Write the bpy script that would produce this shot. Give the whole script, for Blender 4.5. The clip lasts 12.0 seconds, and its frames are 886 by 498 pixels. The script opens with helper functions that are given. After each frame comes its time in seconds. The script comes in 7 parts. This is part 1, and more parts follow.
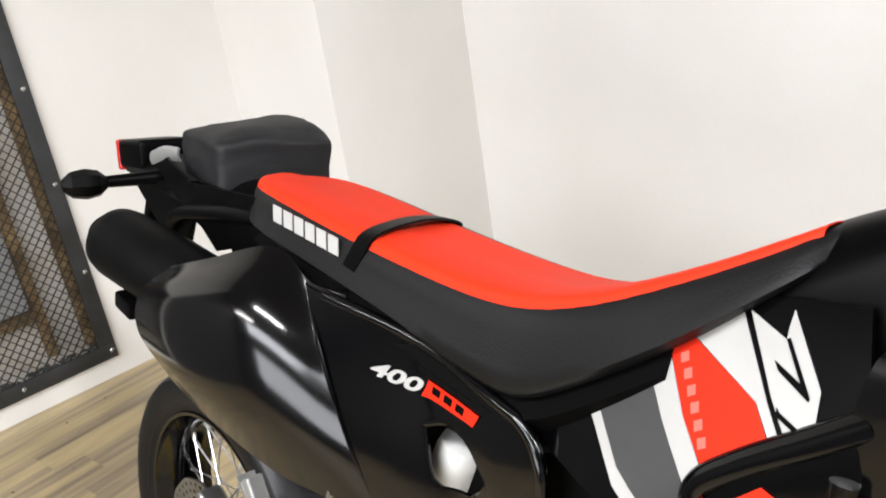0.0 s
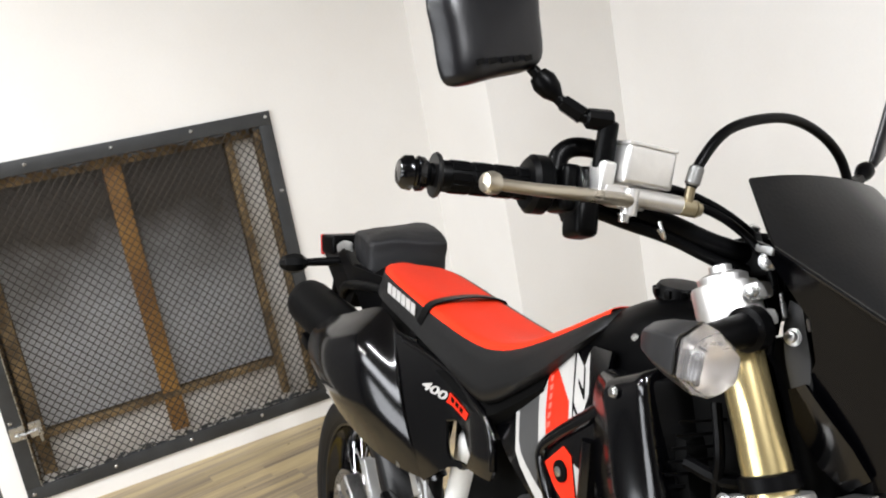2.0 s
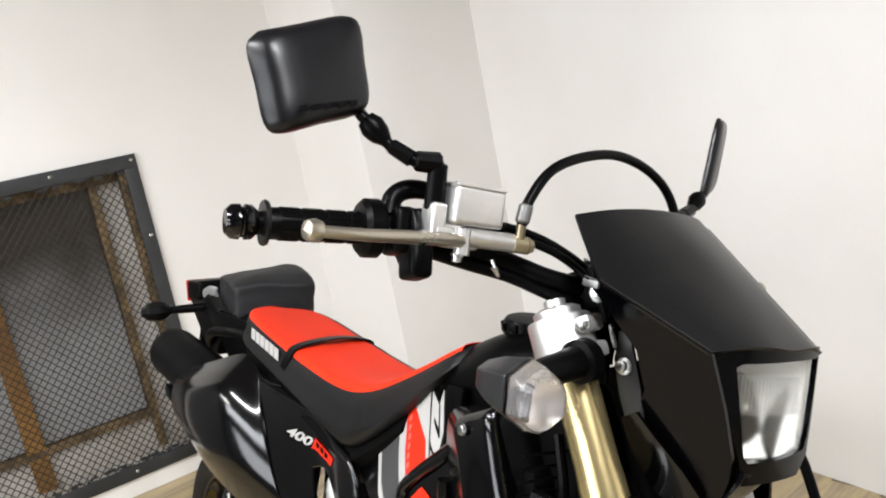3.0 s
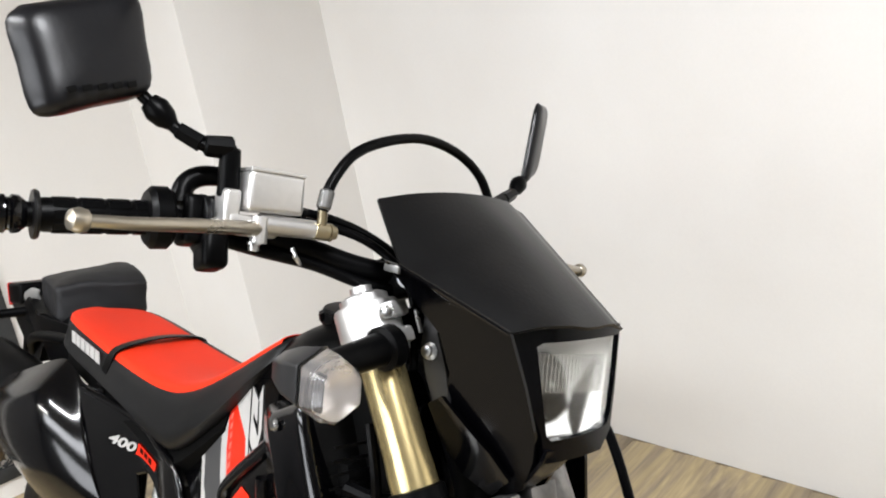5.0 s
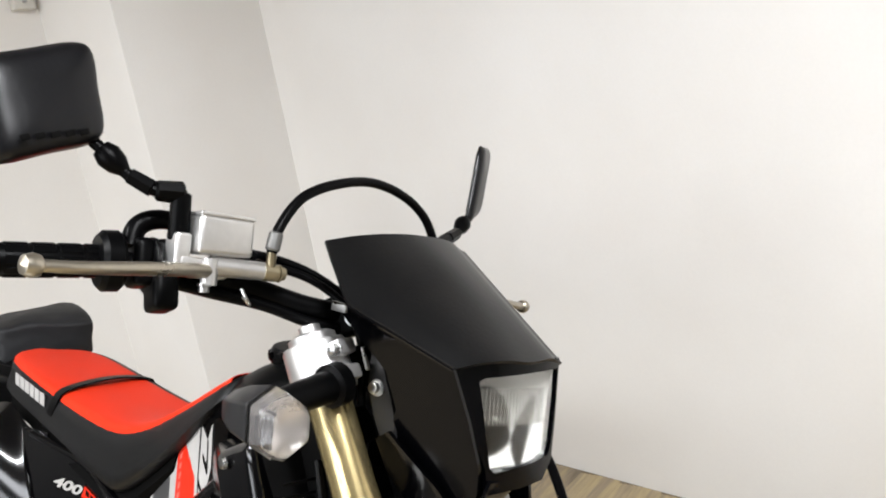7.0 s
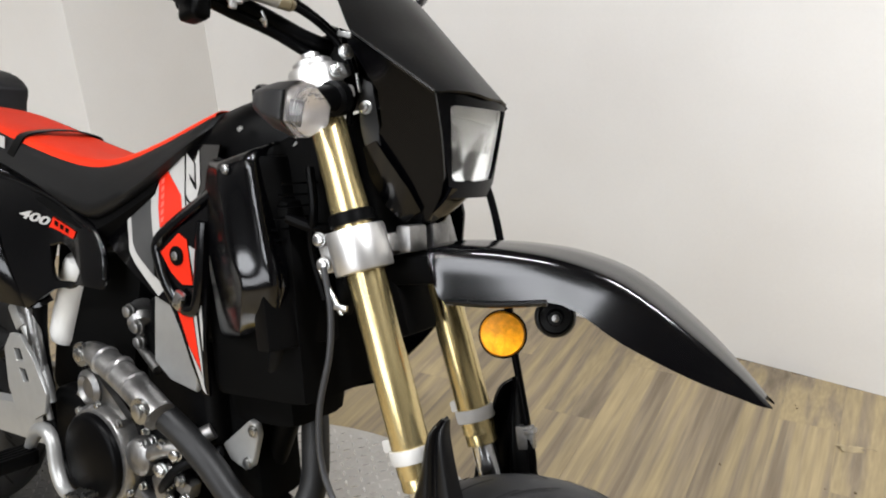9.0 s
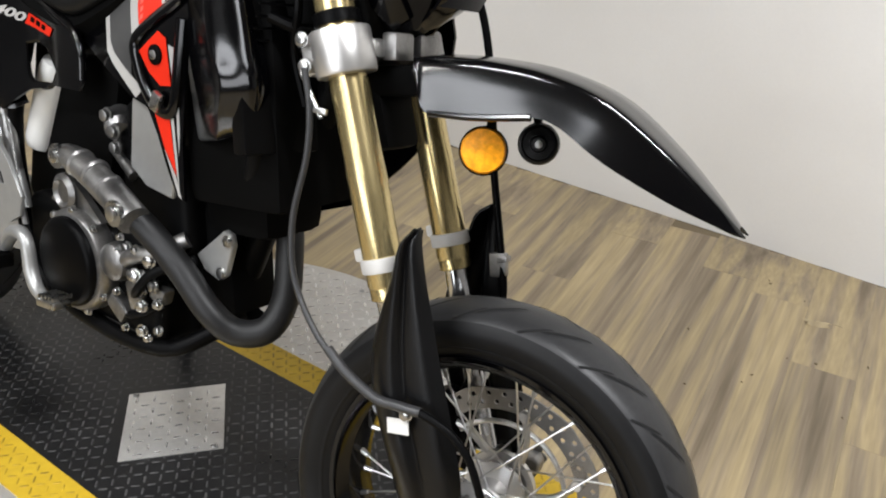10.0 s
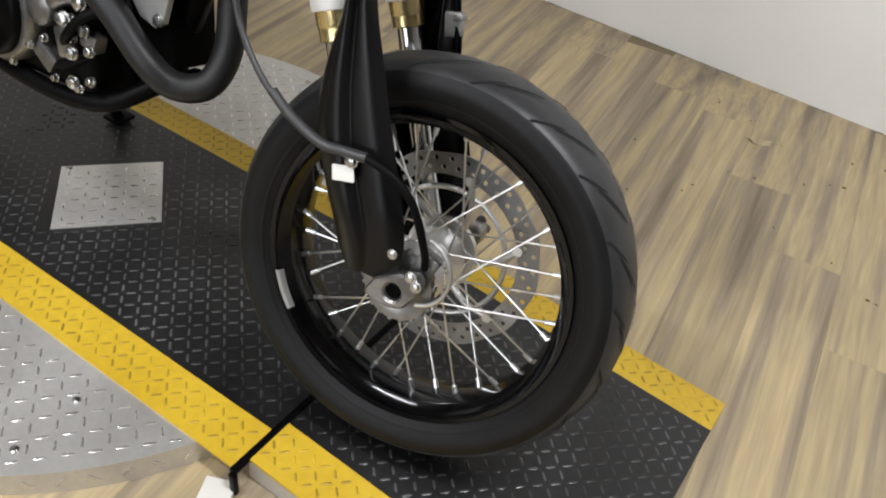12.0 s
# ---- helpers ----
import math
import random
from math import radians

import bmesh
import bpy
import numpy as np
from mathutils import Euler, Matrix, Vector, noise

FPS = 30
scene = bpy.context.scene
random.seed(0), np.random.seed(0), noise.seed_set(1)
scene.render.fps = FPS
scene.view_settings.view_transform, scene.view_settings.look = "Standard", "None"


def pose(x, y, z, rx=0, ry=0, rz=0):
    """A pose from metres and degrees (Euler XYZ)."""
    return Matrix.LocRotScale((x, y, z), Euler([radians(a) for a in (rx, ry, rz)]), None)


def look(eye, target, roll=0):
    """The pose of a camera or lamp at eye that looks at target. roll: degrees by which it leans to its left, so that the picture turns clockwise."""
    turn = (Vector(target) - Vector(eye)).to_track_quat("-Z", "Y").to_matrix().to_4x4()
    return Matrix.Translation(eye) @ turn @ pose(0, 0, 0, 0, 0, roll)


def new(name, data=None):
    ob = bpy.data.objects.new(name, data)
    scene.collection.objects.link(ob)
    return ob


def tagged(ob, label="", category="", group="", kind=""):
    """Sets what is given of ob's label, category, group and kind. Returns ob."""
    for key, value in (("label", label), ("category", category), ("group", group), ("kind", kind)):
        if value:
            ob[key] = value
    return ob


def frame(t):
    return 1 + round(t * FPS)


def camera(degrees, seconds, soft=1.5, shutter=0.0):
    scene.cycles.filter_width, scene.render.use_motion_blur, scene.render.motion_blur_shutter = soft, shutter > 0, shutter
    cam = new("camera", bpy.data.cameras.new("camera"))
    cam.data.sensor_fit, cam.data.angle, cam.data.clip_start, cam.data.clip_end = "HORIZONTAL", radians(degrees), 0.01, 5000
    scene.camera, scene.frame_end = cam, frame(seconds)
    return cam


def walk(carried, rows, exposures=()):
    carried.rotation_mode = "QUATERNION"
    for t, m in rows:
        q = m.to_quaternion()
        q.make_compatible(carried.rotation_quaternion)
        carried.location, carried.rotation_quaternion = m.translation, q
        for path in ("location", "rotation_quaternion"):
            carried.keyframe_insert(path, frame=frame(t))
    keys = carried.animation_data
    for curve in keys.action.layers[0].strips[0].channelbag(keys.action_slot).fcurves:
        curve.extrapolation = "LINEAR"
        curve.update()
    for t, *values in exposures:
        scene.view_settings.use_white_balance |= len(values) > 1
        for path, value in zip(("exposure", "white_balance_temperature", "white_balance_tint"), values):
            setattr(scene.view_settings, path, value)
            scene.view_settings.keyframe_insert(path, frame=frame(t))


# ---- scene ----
cam = camera(56.0, 12.0, soft=2.0)
PATH = [
    (0, (-0.406, -0.359, 1.333), (-1.804, 0.864, 0.592), -9.1),
    (0.5, (-0.244, -0.497, 1.395), (-1.767, 0.643, 0.779), -9.2),
    (1, (-0.019, -0.474, 1.376), (-1.705, 0.464, 0.849), -8.7),
    (1.5, (0.202, -0.433, 1.423), (-1.571, 0.383, 0.99), -7.8),
    (2, (0.245, -0.422, 1.45), (-1.525, 0.395, 1.003), -10.4),
    (2.5, (0.266, -0.403, 1.455), (-1.453, 0.533, 1.044), -10.5),
    (3, (0.272, -0.368, 1.449), (-1.376, 0.686, 1.032), -11.2),
    (5, (0.301, -0.301, 1.423), (-1.158, 0.978, 0.934), -10.9),
    (5.5, (0.311, -0.282, 1.429), (-1.106, 1.053, 0.97), -10.9),
    (6, (0.315, -0.279, 1.435), (-1.088, 1.083, 1.017), -10.4),
    (6.5, (0.318, -0.284, 1.436), (-1.08, 1.084, 1.018), -10.6),
    (8.3, (0.366, -0.561, 1.406), (-0.826, 0.932, 0.812), -6.8),
    (8.5, (0.364, -0.601, 1.387), (-0.783, 0.905, 0.741), -5.9),
    (9, (0.381, -0.618, 1.354), (-0.705, 0.879, 0.594), -3.5),
    (9.5, (0.396, -0.622, 1.312), (-0.649, 0.834, 0.426), -0.9),
    (10, (0.404, -0.629, 1.268), (-0.595, 0.776, 0.253), 1.1),
    (10.5, (0.414, -0.637, 1.221), (-0.487, 0.732, 0.075), 3.0),
    (11, (0.423, -0.649, 1.184), (-0.394, 0.696, -0.051), 5.5),
    (11.5, (0.426, -0.659, 1.154), (-0.31, 0.648, -0.168), 7.6),
    (12, (0.429, -0.668, 1.154), (-0.32, 0.648, -0.153), 7.5),
]
walk(cam, [(t, look(eye, target, roll)) for t, eye, target, roll in PATH], exposures=[(0.0, 0.05), (2.0, 0.0), (4.0, -0.08), (6.5, -0.13), (8.5, -0.36), (9.5, -0.48), (10.5, -0.62), (12.0, -0.72)])

# ---- world and light ----
world = bpy.data.worlds.new("room_air")
scene.world = world
world.use_nodes = True
bg = world.node_tree.nodes["Background"]
bg.inputs["Color"].default_value = (1.0, 0.97, 0.92, 1)
bg.inputs["Strength"].default_value = 0.02


def ceiling_tube(name, place, size, watts, colour, turn=0):
    """An area lamp where a ceiling light hangs."""
    data = bpy.data.lights.new(name, "AREA")
    data.shape, data.size, data.size_y = "RECTANGLE", size[0], size[1]
    data.energy, data.color = watts, colour
    ob = new(name, data)
    ob.matrix_world = pose(*place, 0, 0, turn)
    return ob


WARM = (1.0, 0.985, 0.95)
COOL = (0.97, 0.985, 1.015)
ceiling_tube("ceiling_lamp", (-0.9, -1.15, 2.78), (1.25, 0.10), 75, COOL)
ceiling_tube("ceiling_lamp", (1.15, -0.10, 2.78), (1.25, 0.10), 122, COOL)
ceiling_tube("ceiling_lamp", (-2.2, -2.4, 2.78), (1.25, 0.10), 50, WARM)
# a broad lit panel in the ceiling behind the camera
ceiling_tube("ceiling_panel_lamp", (-0.6, -3.45, 2.78), (3.0, 1.3), 178, (0.95, 0.98, 1.03))
# added fill from behind the camera; the window round it is made up
fill_light = ceiling_tube("south_fill_light", (-0.2, -4.93, 1.6), (2.9, 1.30), 100, (0.95, 0.98, 1.03))
fill_light.matrix_world = pose(-0.2, -4.93, 1.6, 90, 0, 0)
scene.view_settings.exposure = 0.0

# ---- materials ----
def mat(name, colour, rough=0.5, metal=0.0, var=0.12, scale=6.0, fine=60.0, bump=0.0, coat=0.0, rvar=0.1, second=None, amount=0.5, spec=0.5, bump_scale=None):
    """A surface with variation at two scales: broad stains and a fine grain, in colour, gloss and relief."""
    m = bpy.data.materials.new(name)
    m.use_nodes = True
    nt = m.node_tree
    b = nt.nodes["Principled BSDF"]
    tc = nt.nodes.new("ShaderNodeTexCoord")
    n1, n2 = nt.nodes.new("ShaderNodeTexNoise"), nt.nodes.new("ShaderNodeTexNoise")
    for n, s in ((n1, scale), (n2, fine)):
        n.inputs["Scale"].default_value, n.inputs["Detail"].default_value = s, 5.0
        nt.links.new(tc.outputs["Object"], n.inputs["Vector"])
    ramp = nt.nodes.new("ShaderNodeValToRGB")
    ramp.color_ramp.elements[0].position, ramp.color_ramp.elements[1].position = 0.35, 0.68
    c = Vector(colour)
    other = Vector(second) if second else c * (1 - var)
    ramp.color_ramp.elements[0].color = (*(c * (1 - amount) + other * amount if second else other), 1)
    ramp.color_ramp.elements[1].color = (*c, 1)
    nt.links.new(n1.outputs["Fac"], ramp.inputs["Fac"])
    mix = nt.nodes.new("ShaderNodeMix")
    mix.data_type, mix.blend_type = "RGBA", "MULTIPLY"
    mix.inputs["Factor"].default_value = 1.0
    r2 = nt.nodes.new("ShaderNodeMapRange")
    r2.inputs["To Min"].default_value, r2.inputs["To Max"].default_value = 1 - var * 0.7, 1.0 + var * 0.4
    nt.links.new(n2.outputs["Fac"], r2.inputs["Value"])
    nt.links.new(ramp.outputs["Color"], mix.inputs["A"])
    nt.links.new(r2.outputs["Result"], mix.inputs["B"])
    nt.links.new(mix.outputs["Result"], b.inputs["Base Color"])
    rr = nt.nodes.new("ShaderNodeMapRange")
    rr.inputs["To Min"].default_value, rr.inputs["To Max"].default_value = max(0.02, rough - rvar), min(1, rough + rvar)
    nt.links.new(n1.outputs["Fac"], rr.inputs["Value"])
    nt.links.new(rr.outputs["Result"], b.inputs["Roughness"])
    b.inputs["Metallic"].default_value = metal
    b.inputs["Specular IOR Level"].default_value = spec
    b.inputs["Coat Weight"].default_value = coat
    b.inputs["Coat Roughness"].default_value = 0.05
    if bump:
        bp = nt.nodes.new("ShaderNodeBump")
        bp.inputs["Strength"].default_value, bp.inputs["Distance"].default_value = bump, 0.002
        if bump_scale:
            n3 = nt.nodes.new("ShaderNodeTexNoise")
            n3.inputs["Scale"].default_value, n3.inputs["Detail"].default_value = bump_scale, 3.0
            nt.links.new(tc.outputs["Object"], n3.inputs["Vector"])
            nt.links.new(n3.outputs["Fac"], bp.inputs["Height"])
        else:
            nt.links.new(n2.outputs["Fac"], bp.inputs["Height"])
        nt.links.new(bp.outputs["Normal"], b.inputs["Normal"])
    return m


def wood_mat(name, dark, light, grain=(2.2, 1.0), rough=0.45, random_tone=0.35):
    """Boards with streaky grain along their length (object y) and a tone of their own."""
    m = bpy.data.materials.new(name)
    m.use_nodes = True
    nt = m.node_tree
    b = nt.nodes["Principled BSDF"]
    tc, info = nt.nodes.new("ShaderNodeTexCoord"), nt.nodes.new("ShaderNodeObjectInfo")
    add = nt.nodes.new("ShaderNodeVectorMath")
    mul = nt.nodes.new("ShaderNodeVectorMath")
    mul.operation = "SCALE"
    mul.inputs[0].default_value = (17.0, 31.0, 5.0)
    nt.links.new(info.outputs["Random"], mul.inputs["Scale"])
    nt.links.new(tc.outputs["Object"], add.inputs[0])
    nt.links.new(mul.outputs["Vector"], add.inputs[1])

    def streak(sx, sy, detail):
        mp = nt.nodes.new("ShaderNodeMapping")
        mp.inputs["Scale"].default_value = (sx, sy, 1)
        nt.links.new(add.outputs["Vector"], mp.inputs["Vector"])
        n = nt.nodes.new("ShaderNodeTexNoise")
        n.inputs["Scale"].default_value, n.inputs["Detail"].default_value, n.inputs["Distortion"].default_value = 1.0, detail, 0.12
        nt.links.new(mp.outputs["Vector"], n.inputs["Vector"])
        return n

    broad, fine = streak(27 * grain[0] / 2.2, 0.9, 7), streak(120, 6, 6)
    ramp = nt.nodes.new("ShaderNodeValToRGB")
    ramp.color_ramp.elements[0].position, ramp.color_ramp.elements[0].color = 0.30, (*dark, 1)
    ramp.color_ramp.elements[1].position, ramp.color_ramp.elements[1].color = 0.60, (*light, 1)
    grey = ramp.color_ramp.elements.new(0.45)
    grey.color = (light[0] * 0.68, light[1] * 0.69, light[2] * 0.84, 1)
    # wide patches of a paler or greyer print shift the streaks
    patchy = streak(7.5, 0.8, 3)
    blend = nt.nodes.new("ShaderNodeMath")
    blend.operation, blend.inputs[1].default_value = "MULTIPLY_ADD", 0.35
    nt.links.new(patchy.outputs["Fac"], blend.inputs[0])
    half = nt.nodes.new("ShaderNodeMath")
    half.operation, half.inputs[1].default_value, half.inputs[2].default_value = "MULTIPLY_ADD", 0.95, -0.13
    nt.links.new(broad.outputs["Fac"], half.inputs[0])
    nt.links.new(half.outputs["Value"], blend.inputs[2])
    nt.links.new(blend.outputs["Value"], ramp.inputs["Fac"])
    r2 = nt.nodes.new("ShaderNodeMapRange")
    r2.inputs["From Min"].default_value, r2.inputs["From Max"].default_value = 0.3, 0.7
    r2.inputs["To Min"].default_value, r2.inputs["To Max"].default_value = 0.80, 1.08
    nt.links.new(fine.outputs["Fac"], r2.inputs["Value"])
    r3 = nt.nodes.new("ShaderNodeMapRange")
    r3.inputs["To Min"].default_value, r3.inputs["To Max"].default_value = 1 - random_tone, 1.05
    nt.links.new(info.outputs["Random"], r3.inputs["Value"])
    both = nt.nodes.new("ShaderNodeMath")
    both.operation = "MULTIPLY"
    nt.links.new(r2.outputs["Result"], both.inputs[0])
    nt.links.new(r3.outputs["Result"], both.inputs[1])
    mix = nt.nodes.new("ShaderNodeMix")
    mix.data_type, mix.blend_type = "RGBA", "MULTIPLY"
    mix.inputs["Factor"].default_value = 1.0
    nt.links.new(ramp.outputs["Color"], mix.inputs["A"])
    nt.links.new(both.outputs["Value"], mix.inputs["B"])
    nt.links.new(mix.outputs["Result"], b.inputs["Base Color"])
    b.inputs["Roughness"].default_value = rough
    bp = nt.nodes.new("ShaderNodeBump")
    bp.inputs["Strength"].default_value, bp.inputs["Distance"].default_value = 0.15, 0.001
    nt.links.new(fine.outputs["Fac"], bp.inputs["Height"])
    nt.links.new(bp.outputs["Normal"], b.inputs["Normal"])
    return m


def glass_mat(name, colour, rough=0.05, trans=1.0, ior=1.45):
    m = bpy.data.materials.new(name)
    m.use_nodes = True
    b = m.node_tree.nodes["Principled BSDF"]
    b.inputs["Base Color"].default_value = (*colour, 1)
    b.inputs["Roughness"].default_value, b.inputs["Transmission Weight"].default_value, b.inputs["IOR"].default_value = rough, trans, ior
    return m


def graded_pane(name, upper_tone, dusty, low, high):
    """Old dusty glass; reflections painted as a tone paler towards the sill, unevenly."""
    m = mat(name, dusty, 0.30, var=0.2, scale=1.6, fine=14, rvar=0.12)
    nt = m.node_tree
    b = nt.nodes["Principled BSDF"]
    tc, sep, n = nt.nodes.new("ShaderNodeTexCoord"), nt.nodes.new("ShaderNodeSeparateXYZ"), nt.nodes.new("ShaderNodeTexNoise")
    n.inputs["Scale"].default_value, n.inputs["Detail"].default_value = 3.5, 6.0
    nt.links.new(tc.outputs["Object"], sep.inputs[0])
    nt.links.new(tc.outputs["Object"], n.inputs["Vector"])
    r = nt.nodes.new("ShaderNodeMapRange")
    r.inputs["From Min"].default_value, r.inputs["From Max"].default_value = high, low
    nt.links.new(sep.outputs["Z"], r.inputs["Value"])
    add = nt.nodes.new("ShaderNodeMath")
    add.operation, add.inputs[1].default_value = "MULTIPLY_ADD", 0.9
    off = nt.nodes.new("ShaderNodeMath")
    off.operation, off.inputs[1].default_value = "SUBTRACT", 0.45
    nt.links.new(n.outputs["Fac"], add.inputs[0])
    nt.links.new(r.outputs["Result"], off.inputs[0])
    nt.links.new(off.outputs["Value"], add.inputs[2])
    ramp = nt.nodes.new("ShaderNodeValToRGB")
    ramp.color_ramp.elements[0].position, ramp.color_ramp.elements[0].color = 0.15, (*upper_tone, 1)
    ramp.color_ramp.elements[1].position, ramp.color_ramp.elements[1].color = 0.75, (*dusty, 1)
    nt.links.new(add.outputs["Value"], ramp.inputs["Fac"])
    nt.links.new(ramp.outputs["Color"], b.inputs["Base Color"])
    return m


WALL = mat("painted_plaster", (0.80, 0.785, 0.76), 0.6, var=0.04, scale=1.6, fine=120, bump=0.12, second=(0.735, 0.71, 0.675), amount=0.7, bump_scale=90)
# unseen walls and ceiling: tones chosen to control reflections and bounced light
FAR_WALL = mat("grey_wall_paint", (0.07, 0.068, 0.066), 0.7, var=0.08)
SIDE_WALL = mat("pale_grey_wall_paint", (0.34, 0.335, 0.33), 0.7, var=0.08)
CEIL = mat("ceiling_paint", (0.16, 0.155, 0.15), 0.8, var=0.05)
WOOD = wood_mat("floor_board", (0.185, 0.142, 0.090), (0.43, 0.335, 0.185), random_tone=0.14)
GAP = mat("floor_joint", (0.20, 0.155, 0.095), 0.8)
PLATE_BLACK = mat("black_tread_plate", (0.010, 0.010, 0.0105), 0.36, var=0.45, scale=5, fine=140, rvar=0.16, bump=0.2, second=(0.002, 0.002, 0.0022), amount=0.8, spec=0.60)
PLATE_SILVER = mat("bare_tread_plate", (0.70, 0.685, 0.66), 0.38, 0.7, var=0.22, scale=4, fine=90, rvar=0.12, bump=0.1, second=(0.52, 0.50, 0.465), amount=0.7)
PLATE_YELLOW = mat("yellow_paint", (0.56, 0.37, 0.022), 0.42, var=0.3, scale=7, fine=60, rvar=0.1, bump=0.06, second=(0.48, 0.30, 0.015), amount=0.7)
DIRT = mat("dark_smudge", (0.09, 0.06, 0.02), 0.7)
WORN = mat("worn_lug", (0.17, 0.17, 0.17), 0.3, 0.5, var=0.6, scale=5, fine=50, second=(0.012, 0.012, 0.012), amount=0.95)
WORN_YELLOW = mat("worn_yellow_lug", (0.52, 0.34, 0.02), 0.4, var=0.4, scale=16, second=(0.20, 0.13, 0.012), amount=0.9)
SHINY_LUG = mat("bright_lug", (0.82, 0.80, 0.78), 0.25, 0.85, var=0.2, scale=12)
GLOSS = mat("gloss_black_plastic", (0.001, 0.001, 0.0013), 0.12, var=0.3, scale=5, fine=200, rvar=0.05, spec=0.36)
PAINT = mat("gloss_black_paint", (0.0014, 0.0014, 0.0018), 0.13, var=0.3, scale=5, fine=200, rvar=0.05, spec=0.48)
MASK = mat("gloss_black_mask", (0.0010, 0.0010, 0.0014), 0.14, var=0.3, scale=6, fine=200, rvar=0.05, spec=0.16)
SATIN = mat("satin_black_plastic", (0.0016, 0.0016, 0.0018), 0.36, var=0.3, scale=8, fine=180, bump=0.05, rvar=0.08, spec=0.06)
SHEEN = mat("moulded_black_plastic", (0.0030, 0.0030, 0.0033), 0.34, var=0.3, scale=8, fine=260, bump=0.10, rvar=0.07, spec=0.26)
CABLE = mat("grey_cable_sheath", (0.034, 0.034, 0.035), 0.38, var=0.25, scale=14, fine=200, bump=0.04, spec=0.4)
HEADER = mat("blackened_pipe", (0.010, 0.010, 0.0103), 0.50, var=0.4, scale=12, fine=150, bump=0.08, spec=0.35)
MATTE = mat("matte_black", (0.0024, 0.0024, 0.0026), 0.46, var=0.35, scale=9, fine=120, bump=0.06, spec=0.07)
VINYL = mat("black_seat_vinyl", (0.0065, 0.0065, 0.0068), 0.46, var=0.25, scale=7, fine=420, bump=0.25, spec=0.20)
RED_VINYL = mat("red_seat_vinyl", (0.66, 0.030, 0.008), 0.55, var=0.12, scale=4, fine=420, bump=0.22, spec=0.12)
RED = mat("red_decal", (0.66, 0.024, 0.008), 0.34, var=0.1, spec=0.2)
WHITE_DECAL = mat("pale_decal", (0.41, 0.40, 0.385), 0.34, var=0.1, spec=0.3)
GREY_DECAL = mat("grey_decal", (0.06, 0.06, 0.06), 0.3, var=0.2, spec=0.3)
WHITE = mat("white_plastic", (0.74, 0.73, 0.70), 0.4, var=0.06)
RUBBER = mat("tyre_rubber", (0.029, 0.029, 0.030), 0.44, var=0.35, scale=10, fine=160, bump=0.08, rvar=0.12, spec=0.34)
GROOVE_SHADE = mat("tread_groove_shade", (0.004, 0.004, 0.004), 0.95)
SIDEWALL = mat("tyre_sidewall", (0.006, 0.006, 0.0064), 0.5, var=0.3, scale=16, fine=160, bump=0.06, spec=0.2)
CASTING = mat("cast_aluminium", (0.36, 0.353, 0.345), 0.34, 0.88, var=0.4, scale=16, fine=160, bump=0.2, second=(0.10, 0.098, 0.096), amount=0.8)
MACHINED = mat("machined_aluminium", (0.70, 0.69, 0.675), 0.38, 0.9, var=0.12, scale=10, fine=120)
CHROME = mat("bright_steel", (0.75, 0.75, 0.76), 0.12, 1.0, var=0.1)
STEEL = mat("steel_bolt", (0.55, 0.55, 0.54), 0.28, 1.0, var=0.25, scale=40)
GOLD = mat("gold_anodised", (0.66, 0.535, 0.27), 0.25, 0.92, var=0.12, scale=8, fine=90, rvar=0.06)
BRASS = mat("brass_fitting", (0.42, 0.36, 0.24), 0.36, 0.9)
FERRULE = mat("dull_ferrule", (0.20, 0.20, 0.195), 0.4, 0.8)
LEVER = mat("bronze_grey_lever", (0.42, 0.38, 0.31), 0.3, 0.9, var=0.15)
RUST = mat("rusty_timber", (0.38, 0.20, 0.050), 0.7, var=0.4, scale=5, fine=80, bump=0.3, second=(0.17, 0.080, 0.025), amount=0.85)
OLD_WOOD = mat("stained_timber", (0.34, 0.23, 0.11), 0.75, var=0.5, scale=11, fine=70, bump=0.3, second=(0.07, 0.045, 0.022), amount=0.9)
GRILLE = mat("rusted_expanded_metal", (0.034, 0.027, 0.019), 0.5, 0.3, var=0.5, scale=10, fine=60, second=(0.016, 0.012, 0.008), amount=0.8)
IRON = mat("black_painted_iron", (0.030, 0.032, 0.034), 0.45, var=0.4, scale=9, fine=90, bump=0.1)
# first tone for the upper glass, second for the painted reflection below
DUSTY_GRADED = graded_pane("dusty_graded_glass", (0.040, 0.034, 0.029), (0.33, 0.335, 0.345), 0.50, 1.15)
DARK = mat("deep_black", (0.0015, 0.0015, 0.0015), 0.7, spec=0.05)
ALLOY_GREY = mat("pale_frame_alloy", (0.40, 0.40, 0.39), 0.4, 0.6, var=0.15)
TAIL_RED = mat("red_lens", (0.50, 0.014, 0.012), 0.16, coat=0.6)
AMBER = mat("amber_reflector", (0.95, 0.37, 0.006), 0.34, var=0.35, scale=110, fine=300, bump=0.3, spec=0.25)
CLEAR = glass_mat("clear_lens", (0.95, 0.95, 0.93), 0.16)
LAMP_BOWL = mat("lamp_bowl", (0.60, 0.595, 0.575), 0.55, 0.0, var=0.12, scale=16)
SIGNAL_GREY = mat("grey_signal_plastic", (0.018, 0.018, 0.019), 0.34, var=0.2, scale=10, spec=0.4)
SMOKE = glass_mat("signal_lens", (0.74, 0.71, 0.70), 0.18, 0.9)
REFLECTOR = mat("silvered_bowl", (0.88, 0.87, 0.84), 0.28, 0.9, var=0.1, scale=20)
BAG = mat("black_nylon", (0.016, 0.016, 0.0172), 0.5, var=0.3, scale=9, fine=500, bump=0.4, spec=0.22)
LEAF = mat("dry_leaf", (0.50, 0.40, 0.24), 0.7, var=0.3, scale=40)
